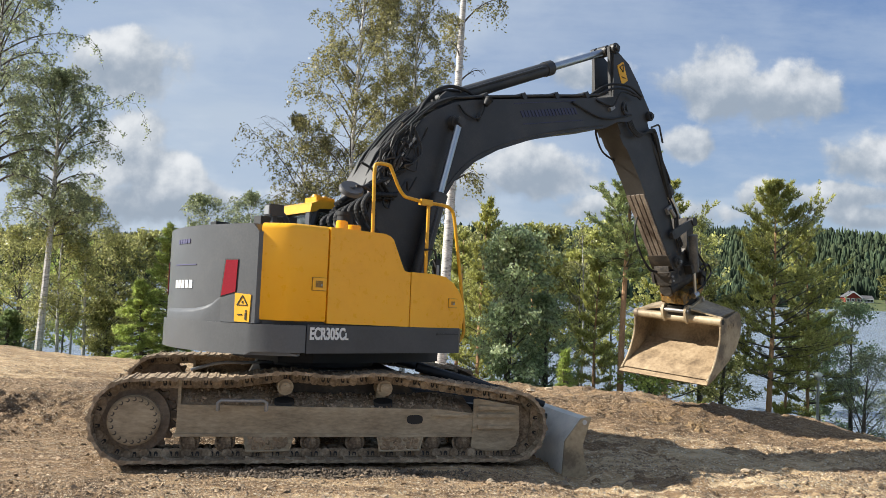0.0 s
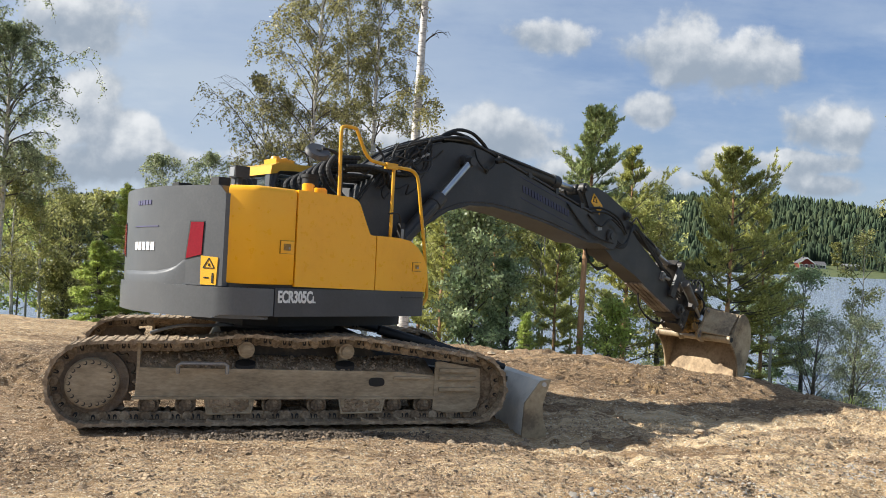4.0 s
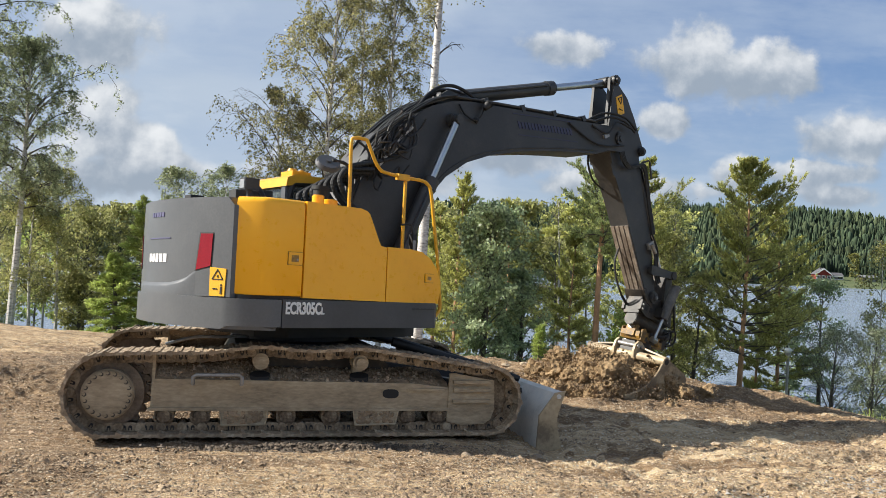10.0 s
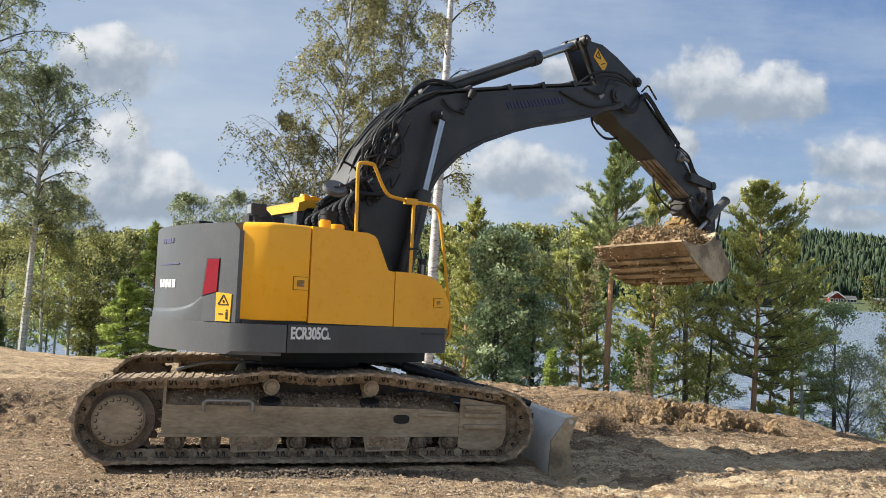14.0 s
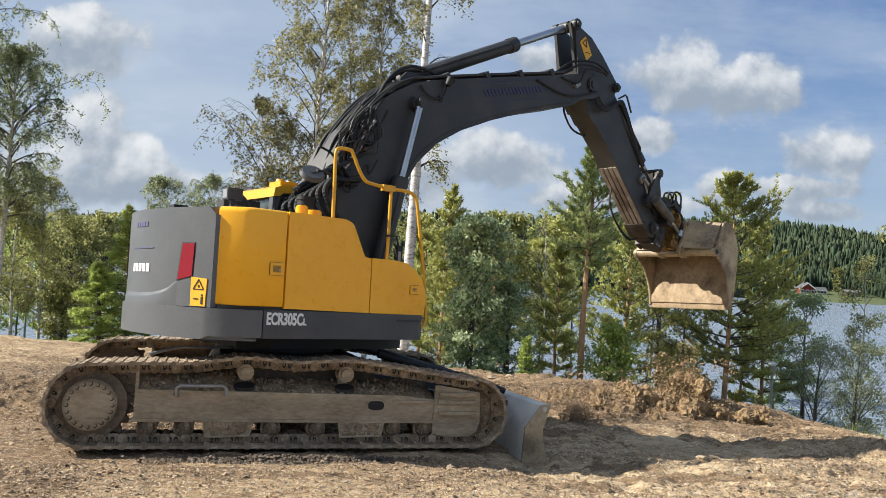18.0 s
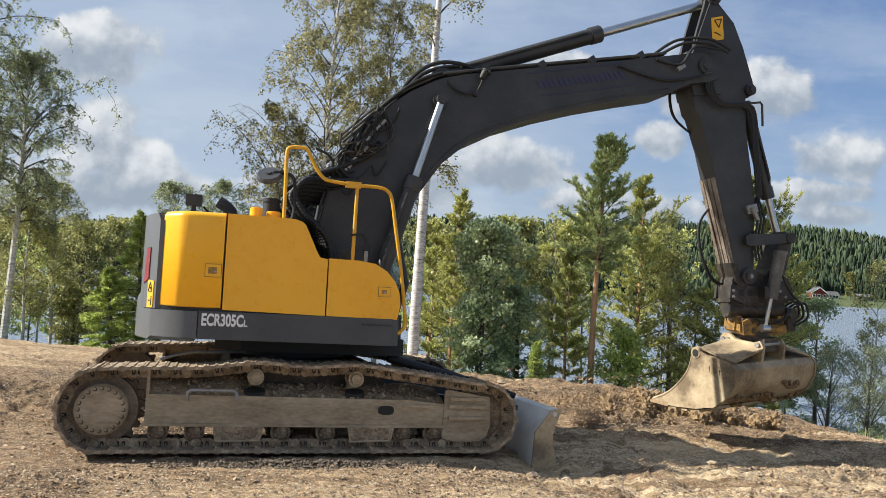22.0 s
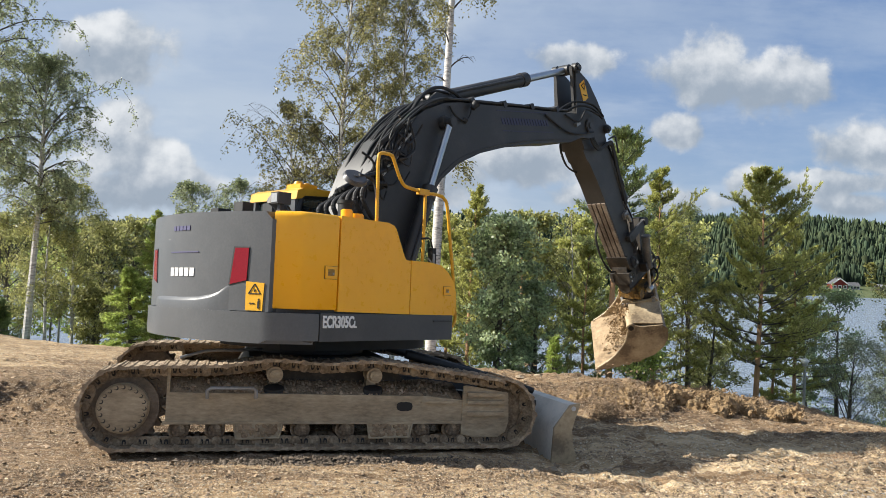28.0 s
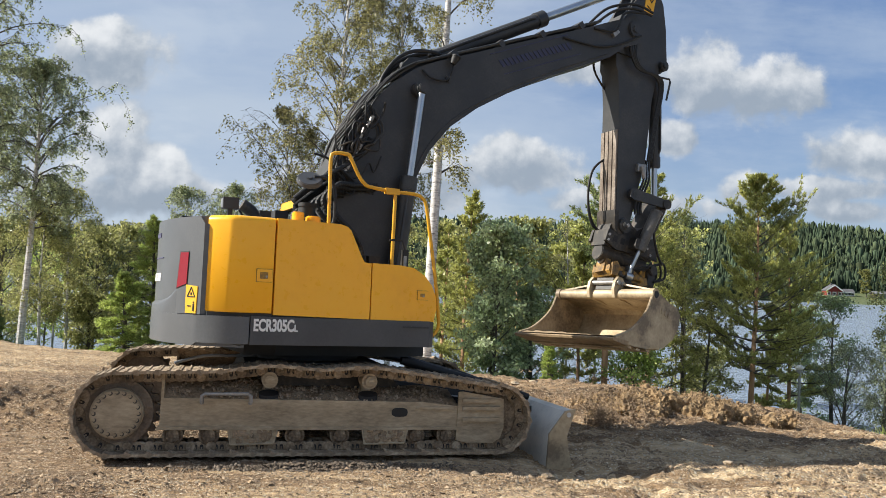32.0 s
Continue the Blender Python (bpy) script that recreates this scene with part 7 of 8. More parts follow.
    broadleaf("grey willow over the water", 1530, 24, 640, 35, 0.95, L_BIRCH2, size=0.024, crown=(0.03, 1), limbs=40, thin=0.8)
    broadleaf("grey willow scrub on the bank", 1600, 22, 640, 36, 0.9, L_BIRCH2, size=0.024, crown=(0.03, 1), limbs=40, thin=0.8)
    birch("birch with yellowing crown at the clearing's edge", 1610, 24, 470, 37, 0.8, r0=0.05, limbs=26, thin=0.6)
    birch("tall birch at the clearing's edge", 1765, 17, 120, 38, 1.5, r0=0.09, limbs=36)
    # thicket further along the bank
    rng = random.Random(77)
    kinds = (("broadleaf tree in the lakeside thicket", L_LIME), ("birch in the lakeside thicket", L_BIRCH), ("grey-green tree in the lakeside thicket", L_BIRCH2), ("pine in the lakeside thicket", L_PINE))
    for k in range(14):
        px = 780 + 30.0 * k if k < 11 else 1180 + 45 * (k - 11)
        lab, leaf = kinds[rng.choice((0, 1, 1, 1, 3, 3))]
        broadleaf(lab, px, rng.uniform(32, 46), rng.uniform(400, 470) if px < 1250 else rng.uniform(590, 640), 200 + k, rng.uniform(1.2, 1.9), leaf, "lakeside thicket", limbs=30, size=0.075, r0=0.08, crown=(0.5, 1), sides=6, thin=0.6)
    for k in range(14):
        lab, leaf = kinds[rng.choice((0, 1, 2, 2))]
        broadleaf(lab, -140 + 36 * k, rng.uniform(32, 44), rng.uniform(420, 500), 300 + k, rng.uniform(1.2, 1.7), leaf, "lakeside thicket", limbs=28, size=0.072, r0=0.08, crown=(0.45, 1), sides=6, thin=0.45)


plant_trees()


def far_forest():
    """Conifers and birches on the hills across the lake, past counting."""
    rng = np.random.default_rng(5)
    n = 22000
    d = 375 + 420 * rng.random(n) ** 1.3
    b = rng.uniform(-0.66, 0.66, n)
    x, y = d * b, d
    z = ground_z(x, y, False)
    keep = z > LAKE_Z + 0.3
    hx, hy = 226.0, 444.0
    keep &= ~((x > hx - 20) & (x < hx + 36) & (y < hy + 14)) & ~((b > 0.475) & (b < 0.60) & (d < 446))
    x, y, z = x[keep], y[keep], z[keep]
    n = len(x)
    h = rng.uniform(7.5, 13, n) * (0.62 + 0.38 * rng.random(n))
    leafy = rng.random(n) < 0.16
    V, F = [], []
    seg, tiers = 4, 3
    ang = np.arange(seg) * 2 * np.pi / seg
    base = 0
    for i in range(n):
        ph = rng.uniform(0, 6)
        if leafy[i]:
            prof = [(0.12, 0.6), (0.5, 1.0), (0.85, 0.6)]
            w = 0.22 * h[i]
        else:
            prof = [(0.05, 0.95), (0.4, 0.72), (0.74, 0.34)]
            w = 0.145 * h[i]
        for f, s in prof:
            r = w * s * (0.3 + 1.3 * rng.random(seg))
            V.append(np.stack([x[i] + r * np.cos(ang + ph), y[i] + r * np.sin(ang + ph), z[i] + h[i] * (f + 0.03 * rng.random(seg))], 1))
        V.append(np.array([[x[i], y[i], z[i] + h[i]]]))
        for t in range(tiers - 1):
            a, c = base + t * seg, base + (t + 1) * seg
            for k in range(seg):
                F.append((a + k, a + (k + 1) % seg, c + (k + 1) % seg))
                F.append((a + k, c + (k + 1) % seg, c + k))
        top = base + tiers * seg
        a = base + (tiers - 1) * seg
        for k in range(seg):
            F.append((a + k, a + (k + 1) % seg, top))
        base += tiers * seg + 1
    ob = mesh_from("far_forest", np.vstack(V), np.array(F), L_FAR)
    tagged(ob, "dark spruce and birch forest covering the far hills", "forest", kind="stuff")


L_FAR = material("far_forest_green", [(0.026, 0.042, 0.028), (0.046, 0.066, 0.038), (0.085, 0.098, 0.047)], 0.95, scale=0.012, fine=0.4, bump=0, per_piece=0.55, island=True, spec=0.1)
far_forest()


def cottage(x, y):
    z = float(ground_z(x, y, False)) - 0.3
    th = thing("cottage", "red wooden lakeside cottage with white trim and grey roof", "house", Matrix.Translation((x, y, z)) @ pose(0, 0, 0, 0, 0, -8))
    red = material("falu_red_boards", [(0.2, 0.028, 0.022), (0.26, 0.04, 0.03)], 0.85, scale=0.4, fine=6, bump=0.2)
    roof = material("grey_roof_tiles", [(0.07, 0.07, 0.075), (0.12, 0.12, 0.125)], 0.8, scale=0.5, fine=5, bump=0.2)
    white = material("white_trim_paint", [(0.7, 0.7, 0.68), (0.8, 0.8, 0.79)], 0.6, scale=1, fine=8, bump=0.05)
    for x0, x1, y0, h, rh, gable in ((-6, 2.2, 0, 3.4, 3.0, True), (2.2, 8.5, 0.6, 2.6, 1.7, False)):
        bm = bmesh.new()
        if gable:
            xm = (x0 + x1) / 2
            prism(bm, [(x0, 0), (x1, 0), (x1, h), (xm, h + rh), (x0, h)], y0, y0 + 7)
        else:
            box(bm, x0, x1, y0, y0 + 6, 0, h)
        part("wall", bm, red, th, smooth=0)
        bm = bmesh.new()
        if gable:
            xm = (x0 + x1) / 2
            for s in (-1, 1):
                xe = x0 - 0.5 if s < 0 else x1 + 0.5
                zz = h - rh * 0.5 / (xm - x0)
                prism(bm, [(xe, zz), (xm, h + rh), (xm, h + rh + 0.25), (xe, zz + 0.25)], y0 - 0.6, y0 + 7.5)
        else:
            a = [(x0 - 0.3, y0 - 0.5, h), (x1 + 0.4, y0 - 0.5, h), (x1 + 0.4, y0 + 3, h + rh), (x0 - 0.3, y0 + 3, h + rh)]
            patch(bm, a, 0.12)
            patch(bm, [(p[0], 2 * (y0 + 3) - p[1], p[2]) for p in a], 0.12)
        part("roof", bm, roof, th, smooth=0)
        bm = bmesh.new()
        if gable:
            for s in (-1, 1):
                xe = x0 - 0.5 if s < 0 else x1 + 0.5
                zz = h - rh * 0.5 / (xm - x0)
                prism(bm, [(xe, zz - 0.5), (xm, h + rh - 0.5), (xm, h + rh + 0.1), (xe, zz + 0.1)], y0 - 0.75, y0 - 0.6)
        else:
            box(bm, x0, x1, y0 - 0.6, y0 - 0.5, h - 0.3, h)
        part("barge_board", bm, white, th, smooth=0)
        n = 3 if gable else 4
        for k in range(n):
            xc = x0 + (x1 - x0) * (k + 0.5) / n
            bm = bmesh.new()
            box(bm, xc - 1.0, xc + 1.0, y0 - 0.1, y0 + 0.02, 0.6, 2.6)
            wn = part("window", bm, white, th, smooth=0)
            bm = bmesh.new()
            box(bm, xc - 0.6, xc + 0.6, y0 - 0.13, y0 - 0.05, 1.0, 2.2)
            part("pane", bm, M_BLACK, wn, smooth=0)
    bm = bmesh.new()
    box(bm, -3, -2.2, 3, 3.8, 5, 7.3)
    part("chimney", bm, roof, th, smooth=0)


cottage(226.0, 440.0)


def boathouse(x, y):
    z = float(ground_z(x, y, False)) - 0.2
    th = thing("boathouse", "low dark boathouse with a grey roof on the far shore", "shed", Matrix.Translation((x, y, z)))
    wall = material("dark_stained_boards", [(0.03, 0.024, 0.02), (0.06, 0.05, 0.042)], 0.85, scale=0.5, fine=6, bump=0.2)
    roof = material("weathered_roof_felt", [(0.16, 0.16, 0.165), (0.24, 0.24, 0.245)], 0.8, scale=0.5, fine=5, bump=0.2)
    bm = bmesh.new()
    box(bm, -4.2, 4.2, 0, 5, 0, 2.3)
    part("wall", bm, wall, th, smooth=0)
    for s in (0, 1):
        bm = bmesh.new()
        y0, y1 = (-0.4, 2.6) if s == 0 else (5.4, 2.5)
        patch(bm, [(-4.7, y0, 2.25), (4.7, y0, 2.25), (4.7, y1, 3.6), (-4.7, y1, 3.6)], 0.1)
        part("roof", bm, roof, th, smooth=0)
    for k in range(2):
        bm = bmesh.new()
        box(bm, -2.6 + 3.2 * k, -0.6 + 3.2 * k, -0.06, 0.02, 0.1, 1.9)
        part("door", bm, M_GALV, th, smooth=0)


boathouse(251.0, 441.0)
tree("broadleaf_tree", "pale round-crowned birch beside the far cottage", 240.5, 438.0, 15.0, "broad", M_BARK, L_BIRCH, 71, 3.0, r0=0.25, crown=(0.12, 1), limbs=44, size=0.42, group="trees on the far shore")


def street_lamp(x, y, z_globe):
    z0 = min(float(ground_z(x, y, False)), z_globe - 2.5)
    th = thing("street_lamp", "grey lamp post with a round white globe", "street lamp", Matrix.Translation((x, y, z0)), "lamp posts by the lake path")
    h = z_globe - z0
    bm = bmesh.new()
    cyl(bm, (0, 0, 0), (0, 0, h - 0.1), 0.05, 12, 0.035)
    part("post", bm, M_GALV, th)
    bm = bmesh.new()
    cyl(bm, (0, 0, h - 0.14), (0, 0, h - 0.06), 0.08, 16)
    part("collar", bm, M_GALV, th)
    bm = bmesh.new()
    bmesh.ops.create_uvsphere(bm, u_segments=20, v_segments=12, radius=0.115, matrix=Matrix.Translation((0, 0, h)) @ Matrix.Diagonal((1, 1, 0.75, 1)))
    part("globe", bm, M_GLOBE, th, "white globe")


street_lamp(11.24, 24.0, -0.83)
street_lamp(-13.35, 30.0, -0.4)


def bank_grass():
    """Tufts along the right-hand edge of the soil."""
    rng = np.random.default_rng(61)
    n = 1500
    x = 8.6 + 5.0 * rng.random(n) ** 0.8
    y = crest(x) + 0.3 + 2.2 * rng.random(n) ** 1.3 + 0.5 * wave_noise(x, x * 0, 62, 1.1, 3)
    z = ground_z(x, y) - 0.02
    a, h = rng.uniform(0, 6.3, n), rng.uniform(0.05, 0.2, n)
    d = np.stack([np.cos(a), np.sin(a), 0 * a], 1)
    base = np.stack([x, y, z], 1)
    tip = base + d * (h * 0.45)[:, None] + np.stack([0 * h, 0 * h, h], 1)
    w = np.stack([-np.sin(a), np.cos(a), 0 * a], 1) * 0.009
    mid = (base + tip) / 2 + np.stack([0 * h, 0 * h, h * 0.12], 1)
    v = np.stack([base - w, base + w, mid + w * 0.8, tip, mid - w * 0.8], 1).reshape(-1, 3)
    f = np.arange(5 * n).reshape(n, 5)
    tagged(mesh_from("grass", v, f, L_LIME), "green tufts of grass along the bank", "grass", kind="stuff")


bank_grass()


# ---- loose stones and clods ----
def chips(name, xs, ys, sizes, mat, label, seed, lift_by=0.0):
    """Very many small angular chips lying on the soil, joined into one mesh."""
    rng = np.random.default_rng(seed)
    base = np.array([[-1, -1, -0.6], [1, -1, -0.6], [1, 1, -0.6], [-1, 1, -0.6], [0.15, -0.1, 1.0]], float)
    tri = np.array([[0, 1, 4], [1, 2, 4], [2, 3, 4], [3, 0, 4]])
    n = len(xs)
    v = base[None] * rng.uniform(0.4, 1.3, (n, 5, 3)) + rng.normal(size=(n, 5, 3)) * np.array([0.2, 0.2, 0.1])
    v *= sizes[:, None, None] * rng.uniform(0.6, 1.3, (n, 1, 3)) * np.array([1.1, 0.9, 0.62])
    a, q = rng.uniform(0, 6.3, n), rng.normal(size=n) * 0.45
    c, s = np.cos(q)[:, None], np.sin(q)[:, None]
    v = np.stack([v[..., 0] * c - v[..., 2] * s, v[..., 1], v[..., 0] * s + v[..., 2] * c], -1)
    c, s = np.cos(a)[:, None], np.sin(a)[:, None]
    v = np.stack([v[..., 0] * c - v[..., 1] * s, v[..., 0] * s + v[..., 1] * c, v[..., 2]], -1)
    v += np.stack([xs, ys, ground_z(xs, ys) + sizes * 0.2 + lift_by], -1)[:, None, :]
    f = (tri[None] + (np.arange(n) * 5)[:, None, None]).reshape(-1, 3)
    return tagged(mesh_from(name, v.reshape(-1, 3), f, mat), label, name.replace("_", " "), kind="stuff")


def scatter():
    rng = np.random.default_rng(21)

    def field(name, n, x, y, keep, s, mat, label, seed, lift_by=0.0):
        lift_by = lift_by[keep] if isinstance(lift_by, np.ndarray) else lift_by
        chips(name, x[keep], y[keep], s[keep], mat, label, seed, lift_by)

    # gravel drawn out in bands by the tracks
    n = 170000
    y = 5.3 + 11.5 * rng.random(n) ** 1.35
    x = rng.uniform(-0.62, 0.66, n) * y
    band = wave_noise(x * 0.35, y * 1.9, 14, 0.8, 5, 0.6)
    s = (0.0032 + 0.014 * rng.random(n) ** 7) * (0.75 + 0.04 * y) * (1 + 0.8 * np.clip(band, 0, 0.5))
    field("gravel", n, x, y, band > -0.16 + 0.42 * rng.random(n), s, M_CHIP, "loose tan and grey gravel over the soil", 31)
    n = 9000
    y = 5.3 + 3.4 * rng.random(n) ** 1.5
    x = 1.0 + 4.6 * rng.random(n)
    keep = (wave_noise(x, y, 24, 0.5, 3) > 0.12 * (y - 6.4)) & (y < 5.7 + 0.5 * x)
    field("crushed_stone", n, x, y, keep, 0.006 + 0.022 * rng.random(n) ** 4, M_GREYCHIP, "grey crushed stone strewn over the soil", 35)
    # crumbled earth before the blade, out to the clearing's edge
    n = 34000
    y = 5.6 + 6.2 * rng.random(n)
    x = (-0.02 + 0.64 * rng.random(n)) * y
    keep = wave_noise(x * 0.5, y * 1.4, 26, 0.9, 4, 0.6) > 0.0 + 0.12 * rng.random(n)
    field("crumbled_earth", n, x, y, keep, 0.005 + 0.015 * rng.random(n) ** 5, M_SOILPIECE, "crumbled clods of sandy earth before the blade", 38)
    n = 26000
    y = 5.6 + 13 * rng.random(n)
    x = rng.uniform(-0.6, 0.62, n) * y
    keep = wave_noise(x * 0.5, y * 1.6, 12, 0.7, 4) > 0.02
    field("earth_crumbs", n, x, y, keep, 0.005 + 0.024 * rng.random(n) ** 6, M_SOILPIECE, "crumbled sandy earth", 32)
    # rough dug strip before the lake
    n = 22000
    x = -0.3 + 8.6 * rng.random(n)
    y = np.interp(x, [-1, 2, 4, 7, 9], [16.4, 15.0, 14.4, 14.2, 13.0]) + rng.normal(size=n) * 1.3
    s = 0.006 + 0.016 * rng.random(n) ** 4
    field("earth_clods", n, x, y, np.ones(n, bool), s, M_CLOD, "dark turned clods of soil", 33)
    n = 14000
    y = 6.2 + 7.7 * rng.random(n)
    x = -(0.36 + 0.26 * rng.random(n) ** 0.7) * y
    keep = wave_noise(x * 0.6, y * 1.4, 16, 0.8, 4) > -0.05
    field("turned_soil", n, x, y, keep, 0.007 + 0.014 * rng.random(n) ** 3, M_CLOD, "dark churned soil at the clearing's edge", 36)
    # pale broken stones, thicker before the blade
    n = 900
    y = 5.6 + 7.0 * rng.random(n) ** 1.3
    x = rng.uniform(-0.6, 0.62, n) * y
    keep = wave_noise(x, y, 15, 0.5, 3) > 0.22 - 0.2 * (x > 0)
    field("pale_stones", n, x, y, keep, 0.010 + 0.012 * rng.random(n) ** 3, M_STONE, "pale broken stones strewn on the soil", 37)
    # broken clods: the churned edge, the dug strip, and the ground before the blade
    for name, n, x0, x1, y0, y1, big, mat, label, seed in (
            ("soil_clods", 16000, -8.0, -4.0, 7.0, 13.5, 0.016, M_CLOD, "dark broken clods of churned soil", 71),
            ("dug_clods", 14000, 0.6, 7.5, 12.2, 16.6, 0.016, M_CLOD, "broken clods along the dug strip", 72),
            ("dry_clods", 30000, 0.2, 6.0, 5.8, 11.5, 0.014, M_SOILPIECE, "dry broken clods before the blade", 73),
            ("trodden_clods", 14000, -6.0, 1.0, 5.6, 8.0, 0.010, M_SOILPIECE, "small clods pressed into the soil", 74),
            ("broken_stones", 700, 0.3, 5.5, 6.0, 9.0, 0.02, M_STONE, "pale broken stones before the blade", 75)):
        y = rng.uniform(y0, y1, n)
        x = rng.uniform(x0, x1, n)
        keep = wave_noise(x * 0.6, y * 1.5, seed - 44, 1.1, 5, 0.65) > 0.0 + 0.22 * rng.random(n)
        field(name, n, x, y, keep, 0.006 + big * rng.random(n) ** 3, mat, label, seed)
    # wet lumps along the near track
    n = 3200
    x = rng.normal(size=n) * 0.55 - 0.95
    y = 8.28 + rng.normal(size=n) * 0.085 + 0.23 * (x + 0.95)
    s = 0.006 + 0.017 * rng.random(n) ** 2
    rise = 0.05 * np.exp(-((y - 8.28 - 0.23 * (x + 0.95)) / 0.09) ** 2) * np.clip(1 + 0.9 * wave_noise(x, y, 17, 2.2, 3), 0, 2) * rng.random(n)
    field("mud_heap", n, x, y, np.ones(n, bool), s, M_WET, "dark wet mud along the near track", 34, rise)


M_SOILPIECE = material("sandy_clod", [(0.14, 0.095, 0.06), (0.26, 0.185, 0.118), (0.4, 0.31, 0.21)], 0.95, scale=3, fine=26, bump=0.7, dist=0.02, per_piece=0.3, island=True)
scatter()


def stones():
    rng = random.Random(9)
    for x, y, r in ((1.35, 8.4, 0.05), (2.0, 8.75, 0.035), (2.35, 8.7, 0.04), (1.75, 8.6, 0.035), (-2.6, 8.6, 0.05), (3.6, 9.4, 0.05), (0.6, 8.2, 0.045), (-5.6, 8.4, 0.13), (-5.2, 8.9, 0.09),
                    (2.6, 18.6, 0.08), (2.2, 18.8, 0.07), (3.0, 18.6, 0.06), (3.35, 18.4, 0.06), (10.2, 15.2, 0.2), (9.7, 15.4, 0.16), (-0.4, 7.4, 0.03), (2.9, 7.9, 0.03)):
        bm = bmesh.new()
        bmesh.ops.create_icosphere(bm, subdivisions=2, radius=1)
        for v in bm.verts:
            v.co *= 1 + 0.55 * noise.noise(v.co * 1.6 + Vector((x, y, r * 40))) + 0.2 * noise.noise(v.co * 4.0 + Vector((y, x, r * 40)))
            v.co = Vector((v.co.x * r * 1.25, v.co.y * r, v.co.z * r * 0.58))
        ob = finish("stone", bm, M_STONE, smooth=30)
        ob.matrix_basis = Matrix.Translation((x, y, float(ground_z(x, y)) + r * 0.35)) @ pose(0, 0, 0, 0, 0, rng.uniform(0, 360))
        tagged(ob, "rough pale stone lying on bare soil", "stone", "stones on the soil")


stones()


# ---- soil that the bucket moves ----
def crumb_mesh(seed, r=0.225, n=190, core=True):
    """A loose lump: a ragged core with fine crumbs about it, one rigid piece."""
    rng = random.Random(seed)
    bm = bmesh.new()
    if core:
        g = bmesh.ops.create_icosphere(bm, subdivisions=3, radius=r * 0.74)
        o = Vector((rng.uniform(0, 50), rng.uniform(0, 50), seed))
        for v in g["verts"]:
            v.co *= 1 + 0.40 * noise.noise(v.co * (1.8 / r) + o) + 0.36 * noise.noise(v.co * (5.0 / r) + o) + 0.26 * noise.noise(v.co * (11.0 / r) + o)
            v.co.z *= 0.8
    for k in range(n):
        d = Vector((rng.gauss(0, 1), rng.gauss(0, 1), rng.gauss(0, 0.85))).normalized() * r * rng.uniform(0.5 if not core else 0.62, 1.08)
        s = (rng.uniform(0.022, 0.07) if core else rng.uniform(0.018, 0.07)) * r * (2.0 if rng.random() < 0.08 else 1)
        m = Matrix.Translation(d) @ Euler([rng.uniform(0, 3) for _ in range(3)]).to_matrix().to_4x4() @ Matrix.Diagonal((s * rng.uniform(0.7, 1.5), s, s * rng.uniform(0.6, 1), 1))
        if s > 0.02:
            g = bmesh.ops.create_icosphere(bm, subdivisions=1, radius=1, matrix=m)
            for v in g["verts"]:
                v.co += Vector((rng.uniform(-1, 1), rng.uniform(-1, 1), rng.uniform(-1, 1))) * s * 0.3
        else:
            bmesh.ops.create_cone(bm, segments=4, radius1=1, radius2=0.4, depth=1.6, cap_ends=True, matrix=m)
    me = bpy.data.meshes.new("soil_lump")
    bm.to_mesh(me)
    bm.free()
    me.materials.append(M_DUG)
    return me


M_DUG = material("freshly_dug_soil", [(0.115, 0.073, 0.037), (0.25, 0.166, 0.084), (0.40, 0.288, 0.155)], 0.95, scale=6, fine=34, bump=1.0, dist=0.02, per_piece=0.14, island=True, coord="Object", alpha_mix=0.7)
LUMP_MESHES = [crumb_mesh(400 + k) for k in range(6)]
SPRAY_MESHES = [crumb_mesh(500 + k, 0.23, 130, False) for k in range(4)]


def trickle_mesh(seed):
    """A short streak of falling grains."""
    rng = random.Random(seed)
    bm = bmesh.new()
    for k in range(90):
        s = rng.uniform(0.0055, 0.0125)
        m = Matrix.Translation((rng.gauss(0, 0.03), rng.gauss(0, 0.03), rng.gauss(0, 0.26))) @ Euler((rng.uniform(0, 3), rng.uniform(0, 3), 0)).to_matrix().to_4x4() @ Matrix.Diagonal((s, s, s * 1.5, 1))
        bmesh.ops.create_cone(bm, segments=4, radius1=1, radius2=0, depth=2, cap_ends=True, matrix=m)
    me = bpy.data.meshes.new("soil_trickle")
    bm.to_mesh(me)
    bm.free()
    me.materials.append(M_SOILPIECE)
    return me


TRICKLE_MESHES = [trickle_mesh(600 + k) for k in range(3)]


def lump(kind, i):
    """One lump of the worked soil."""
    if kind == "spray":
        ob = new("soil_crumbs", SPRAY_MESHES[i % 4])
        return tagged(ob, "scatter of brown soil crumbs dug by the bucket", "soil", kind="stuff")
    if kind == "trickle":
        ob = new("soil_trickle", TRICKLE_MESHES[i % 3])
        return tagged(ob, "thin trickle of dry soil running off the bucket", "soil", kind="stuff")
    ob = new("soil_lump", LUMP_MESHES[i % 6])
    return tagged(ob, "crumbling lump of brown soil dug by the bucket", "soil", "soil worked by the bucket")


# ---- movement ----
def at(track, t):
    """The value of a joint at t seconds, from readings half a second apart."""
    i = min(max(int(t * 2), 0), len(track) - 2)
    s = t * 2 - i
    a, b, c, d = track[max(i - 1, 0)], track[i], track[i + 1], track[min(i + 2, len(track) - 1)]
    return 0.5 * (2 * b + (c - a) * s + (2 * a - 5 * b + 4 * c - d) * s * s + (3 * b - a - 3 * c + d) * s ** 3)


def lift(deg):
    """A turn about y that raises +x."""
    return Matrix.Rotation(-radians(deg), 4, "Y")


def aim(p, q):
    """A pose at p whose +x looks at q, both in one plane of constant y."""
    d = q - p
    return Matrix.Translation(p) @ lift(math.degrees(math.atan2(d.z, d.x)))


